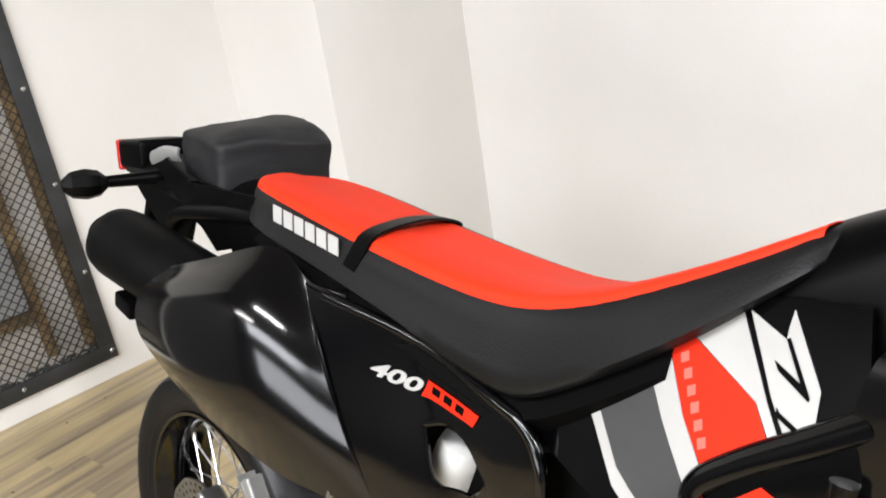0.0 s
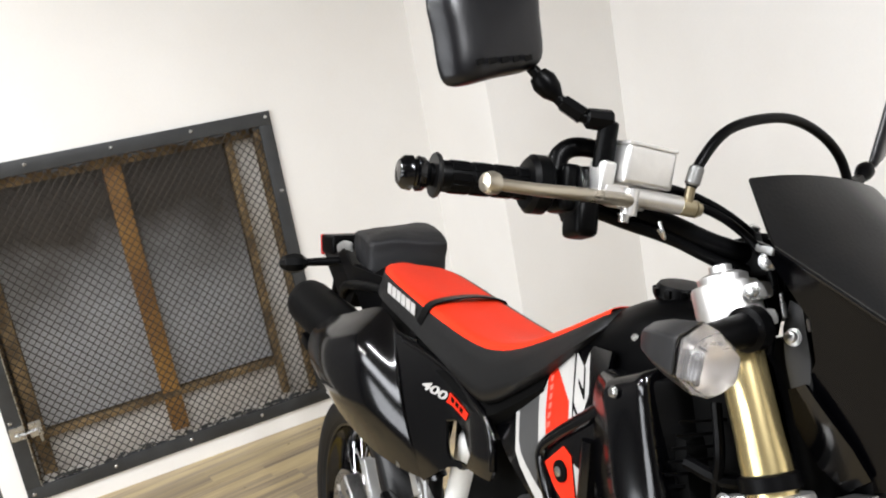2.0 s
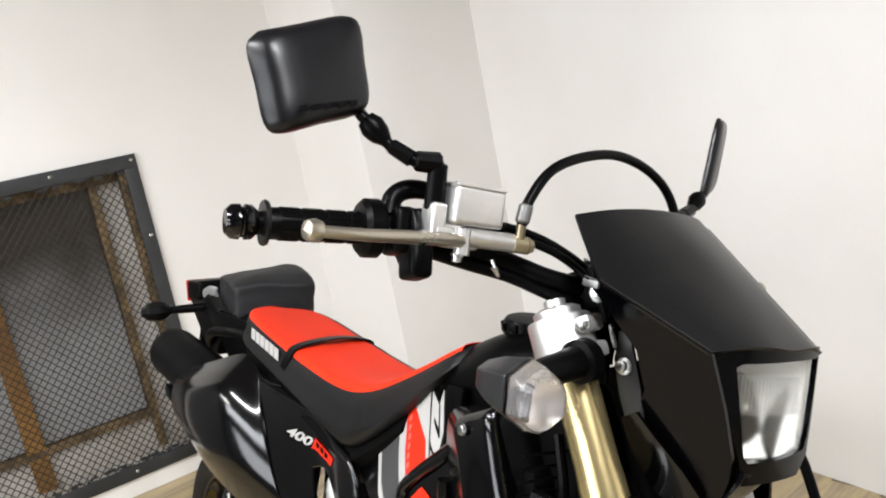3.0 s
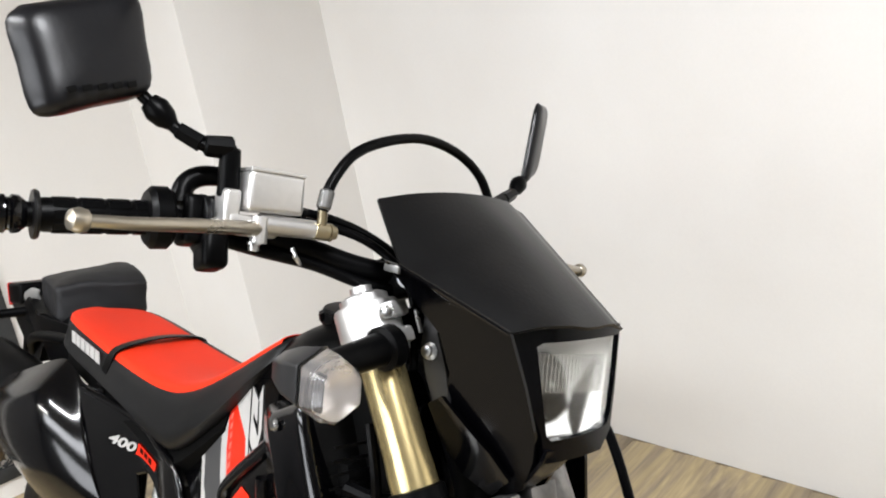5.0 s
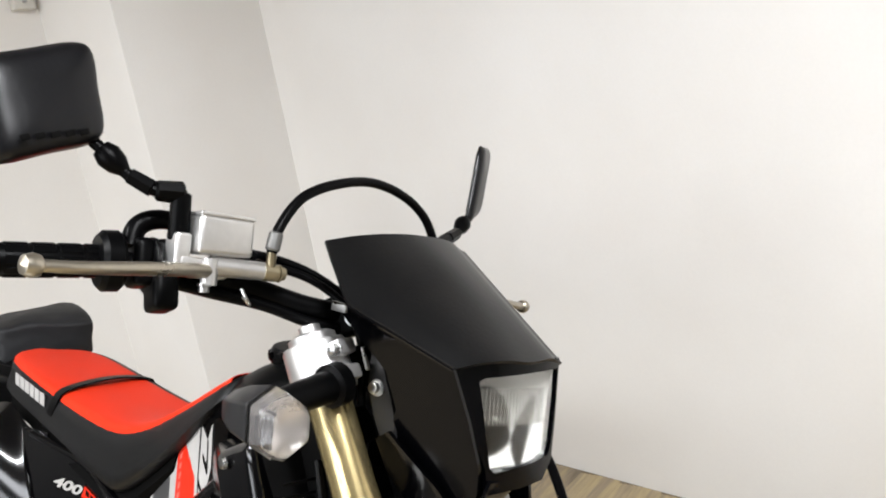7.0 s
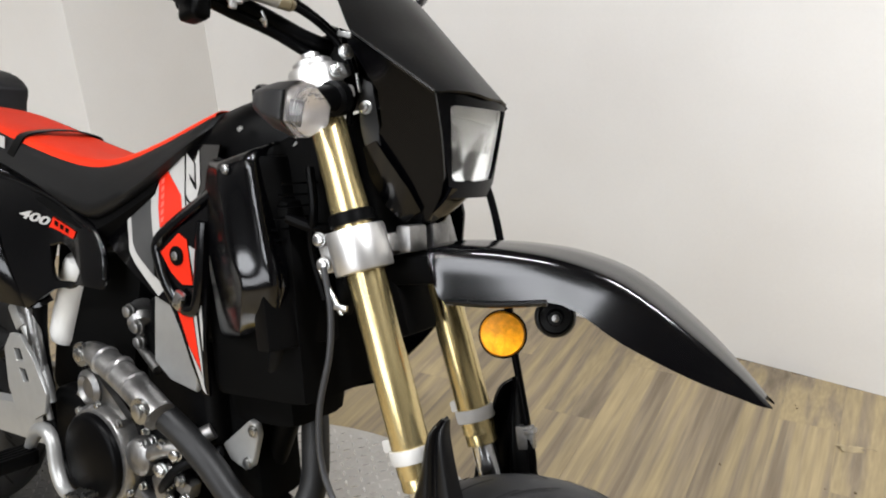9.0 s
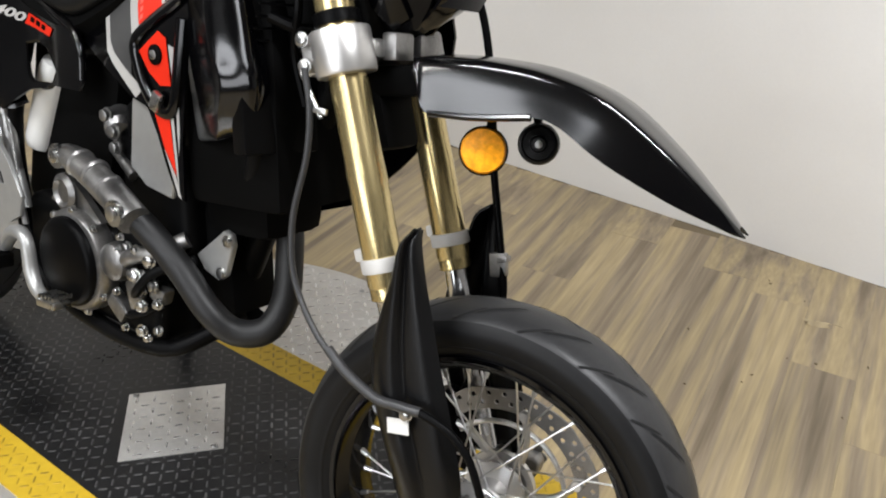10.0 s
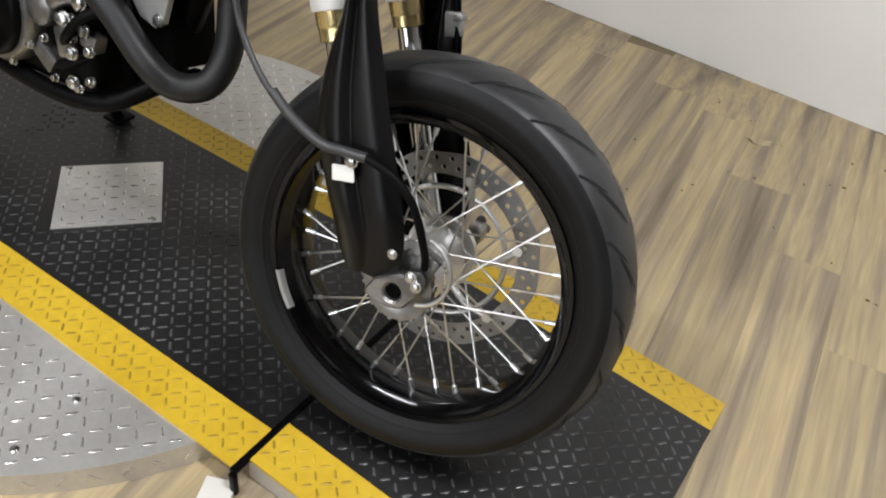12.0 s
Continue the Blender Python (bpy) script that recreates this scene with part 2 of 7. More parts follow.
MIRROR_BACK = mat("mirror_shell", (0.004, 0.004, 0.005), 0.32, var=0.2, scale=8, fine=240, bump=0.08, spec=0.3)
DISC_STEEL = mat("brake_disc_steel", (0.26, 0.255, 0.25), 0.30, 0.9, var=0.25, scale=18, fine=120)
COLLAR = mat("grey_white_plastic", (0.50, 0.49, 0.47), 0.45, var=0.1)
DIRTY_PAINT = mat("dirty_paint", (0.68, 0.66, 0.63), 0.65, var=0.15, scale=5, fine=60, second=(0.40, 0.34, 0.26), amount=0.5)
SPOKE = mat("bright_spoke", (0.74, 0.74, 0.74), 0.30, 1.0, var=0.12)
BADGE_GREY = mat("moulded_mark", (0.0012, 0.0012, 0.0012), 0.55, spec=0.1)
SILVER_DECAL = mat("silver_decal", (0.55, 0.55, 0.54), 0.35, 0.4)
PINK_DECAL = mat("faint_print", (0.70, 0.13, 0.10), 0.35)
CARD = mat("cream_box", (0.62, 0.60, 0.55), 0.6, var=0.08)


# ---- mesh tools ----
def finish(bm):
    bmesh.ops.remove_doubles(bm, verts=bm.verts, dist=1e-5)
    bmesh.ops.recalc_face_normals(bm, faces=bm.faces)
    return bm


def bevelled(bm, width, segments=2):
    edges = [e for e in bm.edges if len(e.link_faces) == 2 and e.calc_face_angle(0) > 0.5]
    if width and edges:
        bmesh.ops.bevel(bm, geom=edges, offset=width, segments=segments, affect="EDGES", profile=0.6, clamp_overlap=True)
    return bm


def box(size, at=(0, 0, 0), turn=(0, 0, 0), bev=0.002, segments=2):
    bm = bmesh.new()
    bmesh.ops.create_cube(bm, size=1.0, matrix=Matrix.Diagonal((*size, 1)))
    bevelled(bm, bev, segments)
    bm.transform(pose(*at, *turn))
    return bm


def joined(*bms):
    out = bmesh.new()
    for b in bms:
        me = bpy.data.meshes.new("tmp")
        b.to_mesh(me)
        out.from_mesh(me)
        bpy.data.meshes.remove(me)
        b.free()
    return out


def axis_matrix(p0, p1):
    d = Vector(p1) - Vector(p0)
    return Matrix.Translation(p0) @ d.to_track_quat("Z", "Y").to_matrix().to_4x4()


def lathe(profile, p0=(0, 0, 0), p1=(0, 0, 1), seg=32, closed=False):
    """Turns (radius, height) pairs round the line from p0 towards p1; height in metres along it."""
    bm = bmesh.new()
    rings = []
    for r, h in profile:
        rings.append([bm.verts.new((max(r, 1e-5) * math.cos(2 * math.pi * i / seg), max(r, 1e-5) * math.sin(2 * math.pi * i / seg), h)) for i in range(seg)])
    pairs = list(zip(rings, rings[1:])) + ([(rings[-1], rings[0])] if closed else [])
    for a, b in pairs:
        for i in range(seg):
            j = (i + 1) % seg
            bm.faces.new((a[i], a[j], b[j], b[i]))
    if not closed:
        for ring in (rings[0], rings[-1]):
            bm.faces.new(ring)
    bm.transform(axis_matrix(p0, p1))
    return finish(bm)


def rod(p0, p1, r, r1=None, seg=16, bev=0.0):
    n = (Vector(p1) - Vector(p0)).length
    r1 = r if r1 is None else r1
    b = min(bev, n / 3, r / 2)
    prof = [(r - b, 0), (r, b), (r1, n - b), (r1 - b, n)] if b else [(r, 0), (r1, n)]
    return lathe(prof, p0, p1, seg)


def smooth_line(points, steps=6):
    """Catmull-Rom through the points."""
    p = [Vector(q) for q in points]
    if len(p) < 3:
        return p
    p = [2 * p[0] - p[1]] + p + [2 * p[-1] - p[-2]]
    out = []
    for i in range(1, len(p) - 2):
        for s in range(steps):
            t = s / steps
            a, b, c, d = p[i - 1 : i + 3]
            out.append(0.5 * ((2 * b) + (c - a) * t + (2 * a - 5 * b + 4 * c - d) * t * t + (3 * b - a - 3 * c + d) * t**3))
    return out + [p[-2]]


def tube(points, r, seg=12, steps=6, ends=True):
    line = smooth_line(points, steps)
    n = len(line)
    radii = [r] * n if isinstance(r, (int, float)) else [float(np.interp(i / (n - 1), np.linspace(0, 1, len(r)), r)) for i in range(n)]
    bm = bmesh.new()
    side = None
    rings = []
    for i, q in enumerate(line):
        d = (line[min(i + 1, n - 1)] - line[max(i - 1, 0)]).normalized()
        side = d.orthogonal().normalized() if side is None else (side - d * side.dot(d)).normalized()
        up = d.cross(side)
        rings.append([bm.verts.new(q + radii[i] * (math.cos(a) * side + math.sin(a) * up)) for a in (2 * math.pi * k / seg for k in range(seg))])
    for a, b in zip(rings, rings[1:]):
        for k in range(seg):
            bm.faces.new((a[k], a[(k + 1) % seg], b[(k + 1) % seg], b[k]))
    if ends:
        bm.faces.new(rings[0]), bm.faces.new(rings[-1])
    return finish(bm)


def patch(rows, thick=0.003, fine=4, closed=False):
    """A smooth sheet through rows of points, with thickness. closed: each row is a ring and the sheet a solid with end caps."""
    wide = [smooth_line(list(r) + ([r[0]] if closed else []), fine) for r in rows]
    grid = list(zip(*[smooth_line(c, fine) for c in zip(*wide)]))
    grid = [list(g) for g in zip(*grid)]
    bm = bmesh.new()
    cols = [[bm.verts.new(v) for v in c] for c in grid]
    for a, b in zip(cols, cols[1:]):
        for i in range(len(a) - 1):
            bm.faces.new((a[i], a[i + 1], b[i + 1], b[i]))
    if closed:
        bmesh.ops.remove_doubles(bm, verts=bm.verts, dist=1e-5)
        edges = [e for e in bm.edges if len(e.link_faces) == 1]
        if edges:
            bmesh.ops.holes_fill(bm, edges=edges, sides=0)
    bmesh.ops.recalc_face_normals(bm, faces=bm.faces)
    if thick and not closed:
        bmesh.ops.solidify(bm, geom=bm.faces[:], thickness=thick)
    return finish(bm)


def shell(outer, side, holes=(), thick=0.004, size=0.03):
    """A panel in the xz plane inside an outline, with holes, lifted to y = side(x, z), with thickness."""
    bm = bmesh.new()
    edges = []
    for loop in (outer, *holes):
        vs = [bm.verts.new((x, 0, z)) for x, z in loop]
        edges += [bm.edges.new((vs[i], vs[(i + 1) % len(vs)])) for i in range(len(vs))]
    bmesh.ops.triangle_fill(bm, use_beauty=True, use_dissolve=False, edges=edges, normal=(0, -1, 0))
    for _ in range(5):
        far = [e for e in bm.edges if e.calc_length() > size]
        if not far:
            break
        bmesh.ops.subdivide_edges(bm, edges=far, cuts=1)
        bmesh.ops.triangulate(bm, faces=[f for f in bm.faces if len(f.verts) > 3])
    for v in bm.verts:
        v.co.y = side(v.co.x, v.co.z)
    if thick:
        ext = bmesh.ops.extrude_face_region(bm, geom=bm.faces[:])
        bmesh.ops.translate(bm, verts=[v for v in ext["geom"] if isinstance(v, bmesh.types.BMVert)], vec=(0, -thick, 0))
    bmesh.ops.recalc_face_normals(bm, faces=bm.faces)
    return bm


def plate(outer, y0, y1, holes=(), bev=0.0015):
    bm = bmesh.new()
    edges = []
    for loop in (outer, *holes):
        vs = [bm.verts.new((x, y0, z)) for x, z in loop]
        edges += [bm.edges.new((vs[i], vs[(i + 1) % len(vs)])) for i in range(len(vs))]
    bmesh.ops.triangle_fill(bm, use_beauty=True, use_dissolve=True, edges=edges, normal=(0, -1, 0))
    ext = bmesh.ops.extrude_face_region(bm, geom=bm.faces[:])
    bmesh.ops.translate(bm, verts=[v for v in ext["geom"] if isinstance(v, bmesh.types.BMVert)], vec=(0, y1 - y0, 0))
    bmesh.ops.recalc_face_normals(bm, faces=bm.faces)
    return bevelled(bm, bev, 1)


def ring_points(cx, cz, r, n=12, start=0.0):
    return [(cx + r * math.cos(start + 2 * math.pi * i / n), cz + r * math.sin(start + 2 * math.pi * i / n)) for i in range(n)]


def to_mesh(name, bm, material, m=None, smooth=38):
    me = bpy.data.meshes.new(name)
    if m is not None:
        bm.transform(m)
    bm.to_mesh(me)
    bm.free()
    me.materials.append(material)
    for p in me.polygons:
        p.use_smooth = True
    me.set_sharp_from_angle(angle=radians(smooth))
    return me


def part(name, bm, material, parent, label="", m=None, smooth=38):
    """ONE mesh under a thing or a part; m takes the frame in which it was drawn into the world."""
    ob = new(name, to_mesh(name, bm, material, m, smooth))
    ob.parent = parent
    ob.matrix_parent_inverse = parent.matrix_world.inverted()
    return tagged(ob, label)


def each(name, bms, material, parent, label="", m=None, smooth=38):
    """Several alike pieces, each a mesh of its own under the same thing."""
    return [part(name, bm, material, parent, label, m, smooth) for bm in bms]


def thing(name, place, label, category, group="", kind=""):
    ob = new(name)
    ob.empty_display_size = 0.1
    ob.matrix_world = Matrix.Translation(place)
    bpy.context.view_layer.update()
    return tagged(ob, label, category, group, kind)


def structure(name, bm, material, label, category, smooth=30):
    return tagged(new(name, to_mesh(name, bm, material, None, smooth)), label, category, kind="structure")

# ---- the room ----
LEFT_X, CEILING_Z = -3.19, 2.8
RIGHT_TURN = -2.2  # the long wall runs a little askew to the stand
GY0, GY1, GZ0, GZ1 = -0.715, 0.455, 0.115, 1.315  # opening behind the grille


def wall_blocks(blocks):
    return joined(*[box(s, at, bev=0) for s, at in blocks])


def slab(x0, x1, y0, y1, z0, z1):
    return ((x1 - x0, y1 - y0, z1 - z0), ((x0 + x1) / 2, (y0 + y1) / 2, (z0 + z1) / 2))


wall_left = structure("wall_west", wall_blocks([
    slab(LEFT_X - 0.25, LEFT_X, GY0 - 0.12, GY0, 0, CEILING_Z),
    slab(LEFT_X - 0.25, LEFT_X, GY1, 1.95, 0, CEILING_Z),
    slab(LEFT_X - 0.25, LEFT_X, GY0, GY1, 0, GZ0),
    slab(LEFT_X - 0.25, LEFT_X, GY0, GY1, GZ1, CEILING_Z),
]), WALL, "off-white painted wall with a barred window near the floor", "wall")
# out-of-view stretch, added dark so the black covers reflect less white
structure("wall_west_unseen", wall_blocks([slab(LEFT_X - 0.25, LEFT_X, -5.0, GY0 - 0.12, 0, CEILING_Z)]), FAR_WALL, "unseen dark wall stretch that darkens reflections", "wall")
boxed = structure("wall_boxing", box((0.62, 0.75, CEILING_Z), (-2.90, 1.565, CEILING_Z / 2), bev=0.004), WALL,
                  "off-white boxed-in corner of the painted wall", "wall")
bm = box((9.5, 0.2, CEILING_Z), bev=0)
bm.transform(Matrix.Translation((-0.7, 1.752, CEILING_Z / 2)) @ pose(0, 0.1, 0, 0, 0, RIGHT_TURN))
structure("wall_north", bm, WALL, "long off-white painted wall with faint smudges", "wall")
structure("wall_east", box((0.2, 9.0, CEILING_Z), (4.3, -2.0, CEILING_Z / 2), bev=0), SIDE_WALL, "plain mid grey wall", "wall")
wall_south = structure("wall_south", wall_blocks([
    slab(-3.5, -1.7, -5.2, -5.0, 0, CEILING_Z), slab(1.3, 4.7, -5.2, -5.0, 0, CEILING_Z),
    slab(-1.7, 1.3, -5.2, -5.0, 0, 0.92), slab(-1.7, 1.3, -5.2, -5.0, 2.28, CEILING_Z)]), FAR_WALL, "plain grey wall with an opening for the added fill light", "wall")
# unseen window, added only to give the fill light a frame
shop = tagged(new("unseen_window"), "made-up window with a dark frame round the fill light", "window", kind="structure")
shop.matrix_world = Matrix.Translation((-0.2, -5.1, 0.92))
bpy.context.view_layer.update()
part("pane", box((3.0, 0.008, 1.36), (-0.2, -5.12, 1.6), bev=0), DUSTY_GRADED, shop, "grey pane")
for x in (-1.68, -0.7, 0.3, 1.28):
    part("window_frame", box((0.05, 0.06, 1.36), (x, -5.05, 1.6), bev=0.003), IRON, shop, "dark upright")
structure("ceiling", box((8.2, 8.0, 0.12), (0.5, -1.4, CEILING_Z + 0.06), bev=0), CEIL, "plain grey ceiling", "ceiling")
floor = structure("floor", box((8.4, 7.6, 0.1), (0.5, -1.4, -0.0525), bev=0), GAP, "grey-brown wood plank floor with worn boards", "floor")

# a smoke alarm high on the boxing's wall
alarm = thing("wall_box", (-3.185, 1.12, 1.95), "small cream plastic box fixed high on the painted wall", "junction box")
part("body", box((0.045, 0.085, 0.11), (-3.166, 1.125, 1.985), bev=0.008, segments=3), CARD, alarm)
part("button", rod((-3.146, 1.125, 1.965), (-3.139, 1.125, 1.965), 0.012, bev=0.002), STEEL, alarm, "small round metal button")

# ---- the barred window ----
window = tagged(new("window_1"), "low window with dusty panes and rusty timber frame behind a grille", "window", kind="structure")
window.matrix_world = Matrix.Translation((LEFT_X, -0.13, 0.1))
bpy.context.view_layer.update()
X0 = LEFT_X - 0.10
part("window_frame", joined(
    box((0.05, 0.07, GZ1 - GZ0), (X0, -0.145, (GZ0 + GZ1) / 2), bev=0.004)), RUST, window, "rusty orange-brown mullion")
part("window_frame", box((0.05, 0.032, GZ1 - GZ0), (X0, 0.322, (GZ0 + GZ1) / 2), bev=0.004), OLD_WOOD, window, "stained timber stile")
part("window_frame", box((0.05, 0.05, GZ1 - GZ0), (X0, -0.66, (GZ0 + GZ1) / 2), bev=0.004), OLD_WOOD, window, "stained timber stile")
part("window_frame", box((0.05, 0.322 - GY0, 0.026), (X0 + 0.004, (GY0 + 0.306) / 2, 0.290), bev=0.004), OLD_WOOD, window, "stained timber bottom rail")
part("window_frame", box((0.05, GY1 - GY0, 0.05), (X0 + 0.004, -0.13, 1.285), bev=0.004), OLD_WOOD, window, "stained timber top rail")
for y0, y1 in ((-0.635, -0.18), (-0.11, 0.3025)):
    part("pane", box((0.006, y1 - y0, 0.96), (X0 - 0.012, (y0 + y1) / 2, 0.79), bev=0), DUSTY_GRADED, window, "dusty grey glass pane")
part("window_lining", box((0.16, 0.02, GZ1 - GZ0), (LEFT_X - 0.085, GY0 + 0.008, (GZ0 + GZ1) / 2), bev=0.003), OLD_WOOD, window, "stained timber lining")
part("window_lining", box((0.16, GY1 - GY0, 0.02), (LEFT_X - 0.085, -0.13, GZ1 - 0.008), bev=0.003), OLD_WOOD, window, "stained timber lining")
part("window_lining", box((0.10, 0.02, GZ1 - GZ0), (LEFT_X - 0.122, GY1 - 0.010, (GZ0 + GZ1) / 2), bev=0.003), DIRTY_PAINT, window, "pale painted reveal")
part("window_reveal", box((0.012, GY1 - 0.338, GZ1 - GZ0), (X0 - 0.02, (GY1 + 0.338) / 2, (GZ0 + GZ1) / 2), bev=0.002), DIRTY_PAINT, window, "pale painted infill beside the frame")
part("edge_strip", box((0.05, 0.035, GZ1 - GZ0), (LEFT_X - 0.035, GY1 - 0.018, (GZ0 + GZ1) / 2), bev=0.006), OLD_WOOD, window, "worn timber strip behind the grille")
part("window_sill", box((0.17, GY1 - GY0, 0.02), (LEFT_X - 0.09, -0.13, GZ0 + 0.008), bev=0.003), DIRTY_PAINT, window, "pale dusty sill")
part("window_apron", box((0.012, 0.336 - GY0, 0.16), (X0 - 0.02, (0.336 + GY0) / 2, 0.205), bev=0.002), DIRTY_PAINT, window, "pale painted board under the frame")
part("back_board", box((0.02, GY1 - GY0 + 0.1, GZ1 - GZ0 + 0.1), (LEFT_X - 0.2, -0.13, (GZ0 + GZ1) / 2), bev=0), OLD_WOOD, window)

grille = thing("window_grille", (LEFT_X, -0.13, 0.075), "black iron frame with rusty expanded-metal mesh bolted over the low window", "grille")
W = 0.055
OY0, OY1, OZ0, OZ1 = -0.755, 0.495, 0.075, 1.357
for size, at in (((0.012, OY1 - OY0, W), (LEFT_X + 0.008, (OY0 + OY1) / 2, OZ0 + W / 2)),
                 ((0.012, OY1 - OY0, W), (LEFT_X + 0.008, (OY0 + OY1) / 2, OZ1 - W / 2)),
                 ((0.012, W, OZ1 - OZ0 - 2 * W), (LEFT_X + 0.008, OY0 + W / 2, (OZ0 + OZ1) / 2)),
                 ((0.012, W, OZ1 - OZ0 - 2 * W), (LEFT_X + 0.008, OY1 - W / 2, (OZ0 + OZ1) / 2))):
    part("frame_bar", box(size, at, bev=0.002), IRON, grille)
bolt_mesh = to_mesh("bolt", lathe([(0.0075, 0), (0.0075, 0.002), (0.005, 0.0045), (0.0, 0.005)], seg=12), STEEL)
bolts = [(0.475 - 0.305 * i, OZ1 - 0.022) for i in range(5)] + [(0.478 - 0.302 * i, OZ0 + 0.03) for i in range(5)]
bolts += [(0.475, 1.357 - 0.022 - 0.31 * i) for i in range(1, 4)] + [(-0.738, 1.335 - 0.31 * i) for i in range(1, 4)]
for y, z in bolts:
    b = new("bolt", bolt_mesh)
    b.parent, b.matrix_parent_inverse = grille, grille.matrix_world.inverted()
    b.matrix_basis = pose(LEFT_X + 0.014, y, z, 0, 90, 0)


def expanded_metal(y0, y1, z0, z1, x, cell_y, cell_z, strand, depth):
    """Zigzag strands that touch at their peaks, tilted like slit and stretched sheet."""
    verts, faces = [], []
    rows, cols = int((z1 - z0) / cell_z), int((y1 - y0) / (cell_y / 2))
    for r in range(rows + 1):
        zc, flip = z0 + r * cell_z, 1 if r % 2 else -1
        base = len(verts)
        for c in range(cols + 1):
            y = y0 + c * cell_y / 2
            z = zc + flip * (1 if c % 2 else -1) * cell_z * 0.46
            tilt = depth * (1 if c % 2 else -1) * flip
            for dx, dz in ((-depth + tilt * 0.5, -strand), (depth + tilt * 0.5, -strand), (depth + tilt * 0.5, strand), (-depth + tilt * 0.5, strand)):
                verts.append((x + dx, y, z + dz))
            if c:
                a, b = base + 4 * (c - 1), base + 4 * c
                faces += [(a + k, a + (k + 1) % 4, b + (k + 1) % 4, b + k) for k in range(4)]
    me = bpy.data.meshes.new("mesh")
    me.from_pydata(verts, [], faces)
    me.materials.append(GRILLE)
    return me


mesh_ob = new("wire_mesh", expanded_metal(GY0 - 0.01, GY1 + 0.01, GZ0 - 0.01, GZ1 + 0.01, LEFT_X + 0.001, 0.031, 0.0178, 0.0022, 0.0024))
mesh_ob.parent, mesh_ob.matrix_parent_inverse = grille, grille.matrix_world.inverted()
tagged(mesh_ob, "rusty expanded-metal mesh", kind="stuff")
flakes = []
rng = random.Random(8)
for i in range(150):
    y = GY0 + (GY1 - GY0) * rng.random()
    z = OZ0 + W + rng.uniform(-0.004, 0.016) if i % 3 else OZ1 - W - rng.uniform(-0.004, 0.010)
    flakes.append(box((0.004, rng.uniform(0.008, 0.03), rng.uniform(0.004, 0.012)), (LEFT_X + rng.uniform(0.001, 0.006), y, z), (rng.uniform(-25, 25), 0, 0), bev=0))
tagged(part("rust_crust", joined(*flakes), IRON, grille, "crusted rust along the mesh edge"), kind="stuff")
latch = part("latch", joined(box((0.012, 0.05, 0.055), (LEFT_X + 0.018, -0.725, 0.36), bev=0.003),
                             tube([(LEFT_X + 0.03, -0.735, 0.352), (LEFT_X + 0.03, -0.66, 0.357), (LEFT_X + 0.03, -0.652, 0.353), (LEFT_X + 0.03, -0.648, 0.335), (LEFT_X + 0.03, -0.647, 0.305)], 0.0055, 8, 3)),
             STEEL, grille, "bright steel slide latch")
part("hasp", box((0.010, 0.045, 0.06), (LEFT_X + 0.019, -0.66, 0.36), bev=0.003), STEEL, latch)
part("hinge_strip", box((0.004, 0.003, 1.16), (LEFT_X + 0.016, -0.698, 0.71), bev=0), STEEL, grille, "bright edge of the hinged leaf")
part("hinge", box((0.016, 0.05, 0.09), (LEFT_X + 0.014, -0.69, 0.93), bev=0.003), IRON, grille)

# ---- the display stand: turntable disc, drive-on strip and ramp ----
DX, DY, DR, TOP = -0.836, 0.121, 0.672, 0.05
SY0, SY1 = -0.184, 0.441  # strip edges
turntable = thing("display_turntable", (DX, DY, 0), "round bare tread-plate display platform with bolted rim", "platform")
bm = bmesh.new()
n = 128
top = [bm.verts.new((DX + DR * math.cos(2 * math.pi * i / n), DY + DR * math.sin(2 * math.pi * i / n), TOP)) for i in range(n)]
low = [bm.verts.new((v.co.x, v.co.y, 0.0)) for v in top]
bm.faces.new(top), bm.faces.new(low[::-1])
for i in range(n):
    bm.faces.new((top[i], low[i], low[(i + 1) % n], top[(i + 1) % n]))
bevelled(bm, 0.003, 2)
part("deck", finish(bm), PLATE_SILVER, turntable)


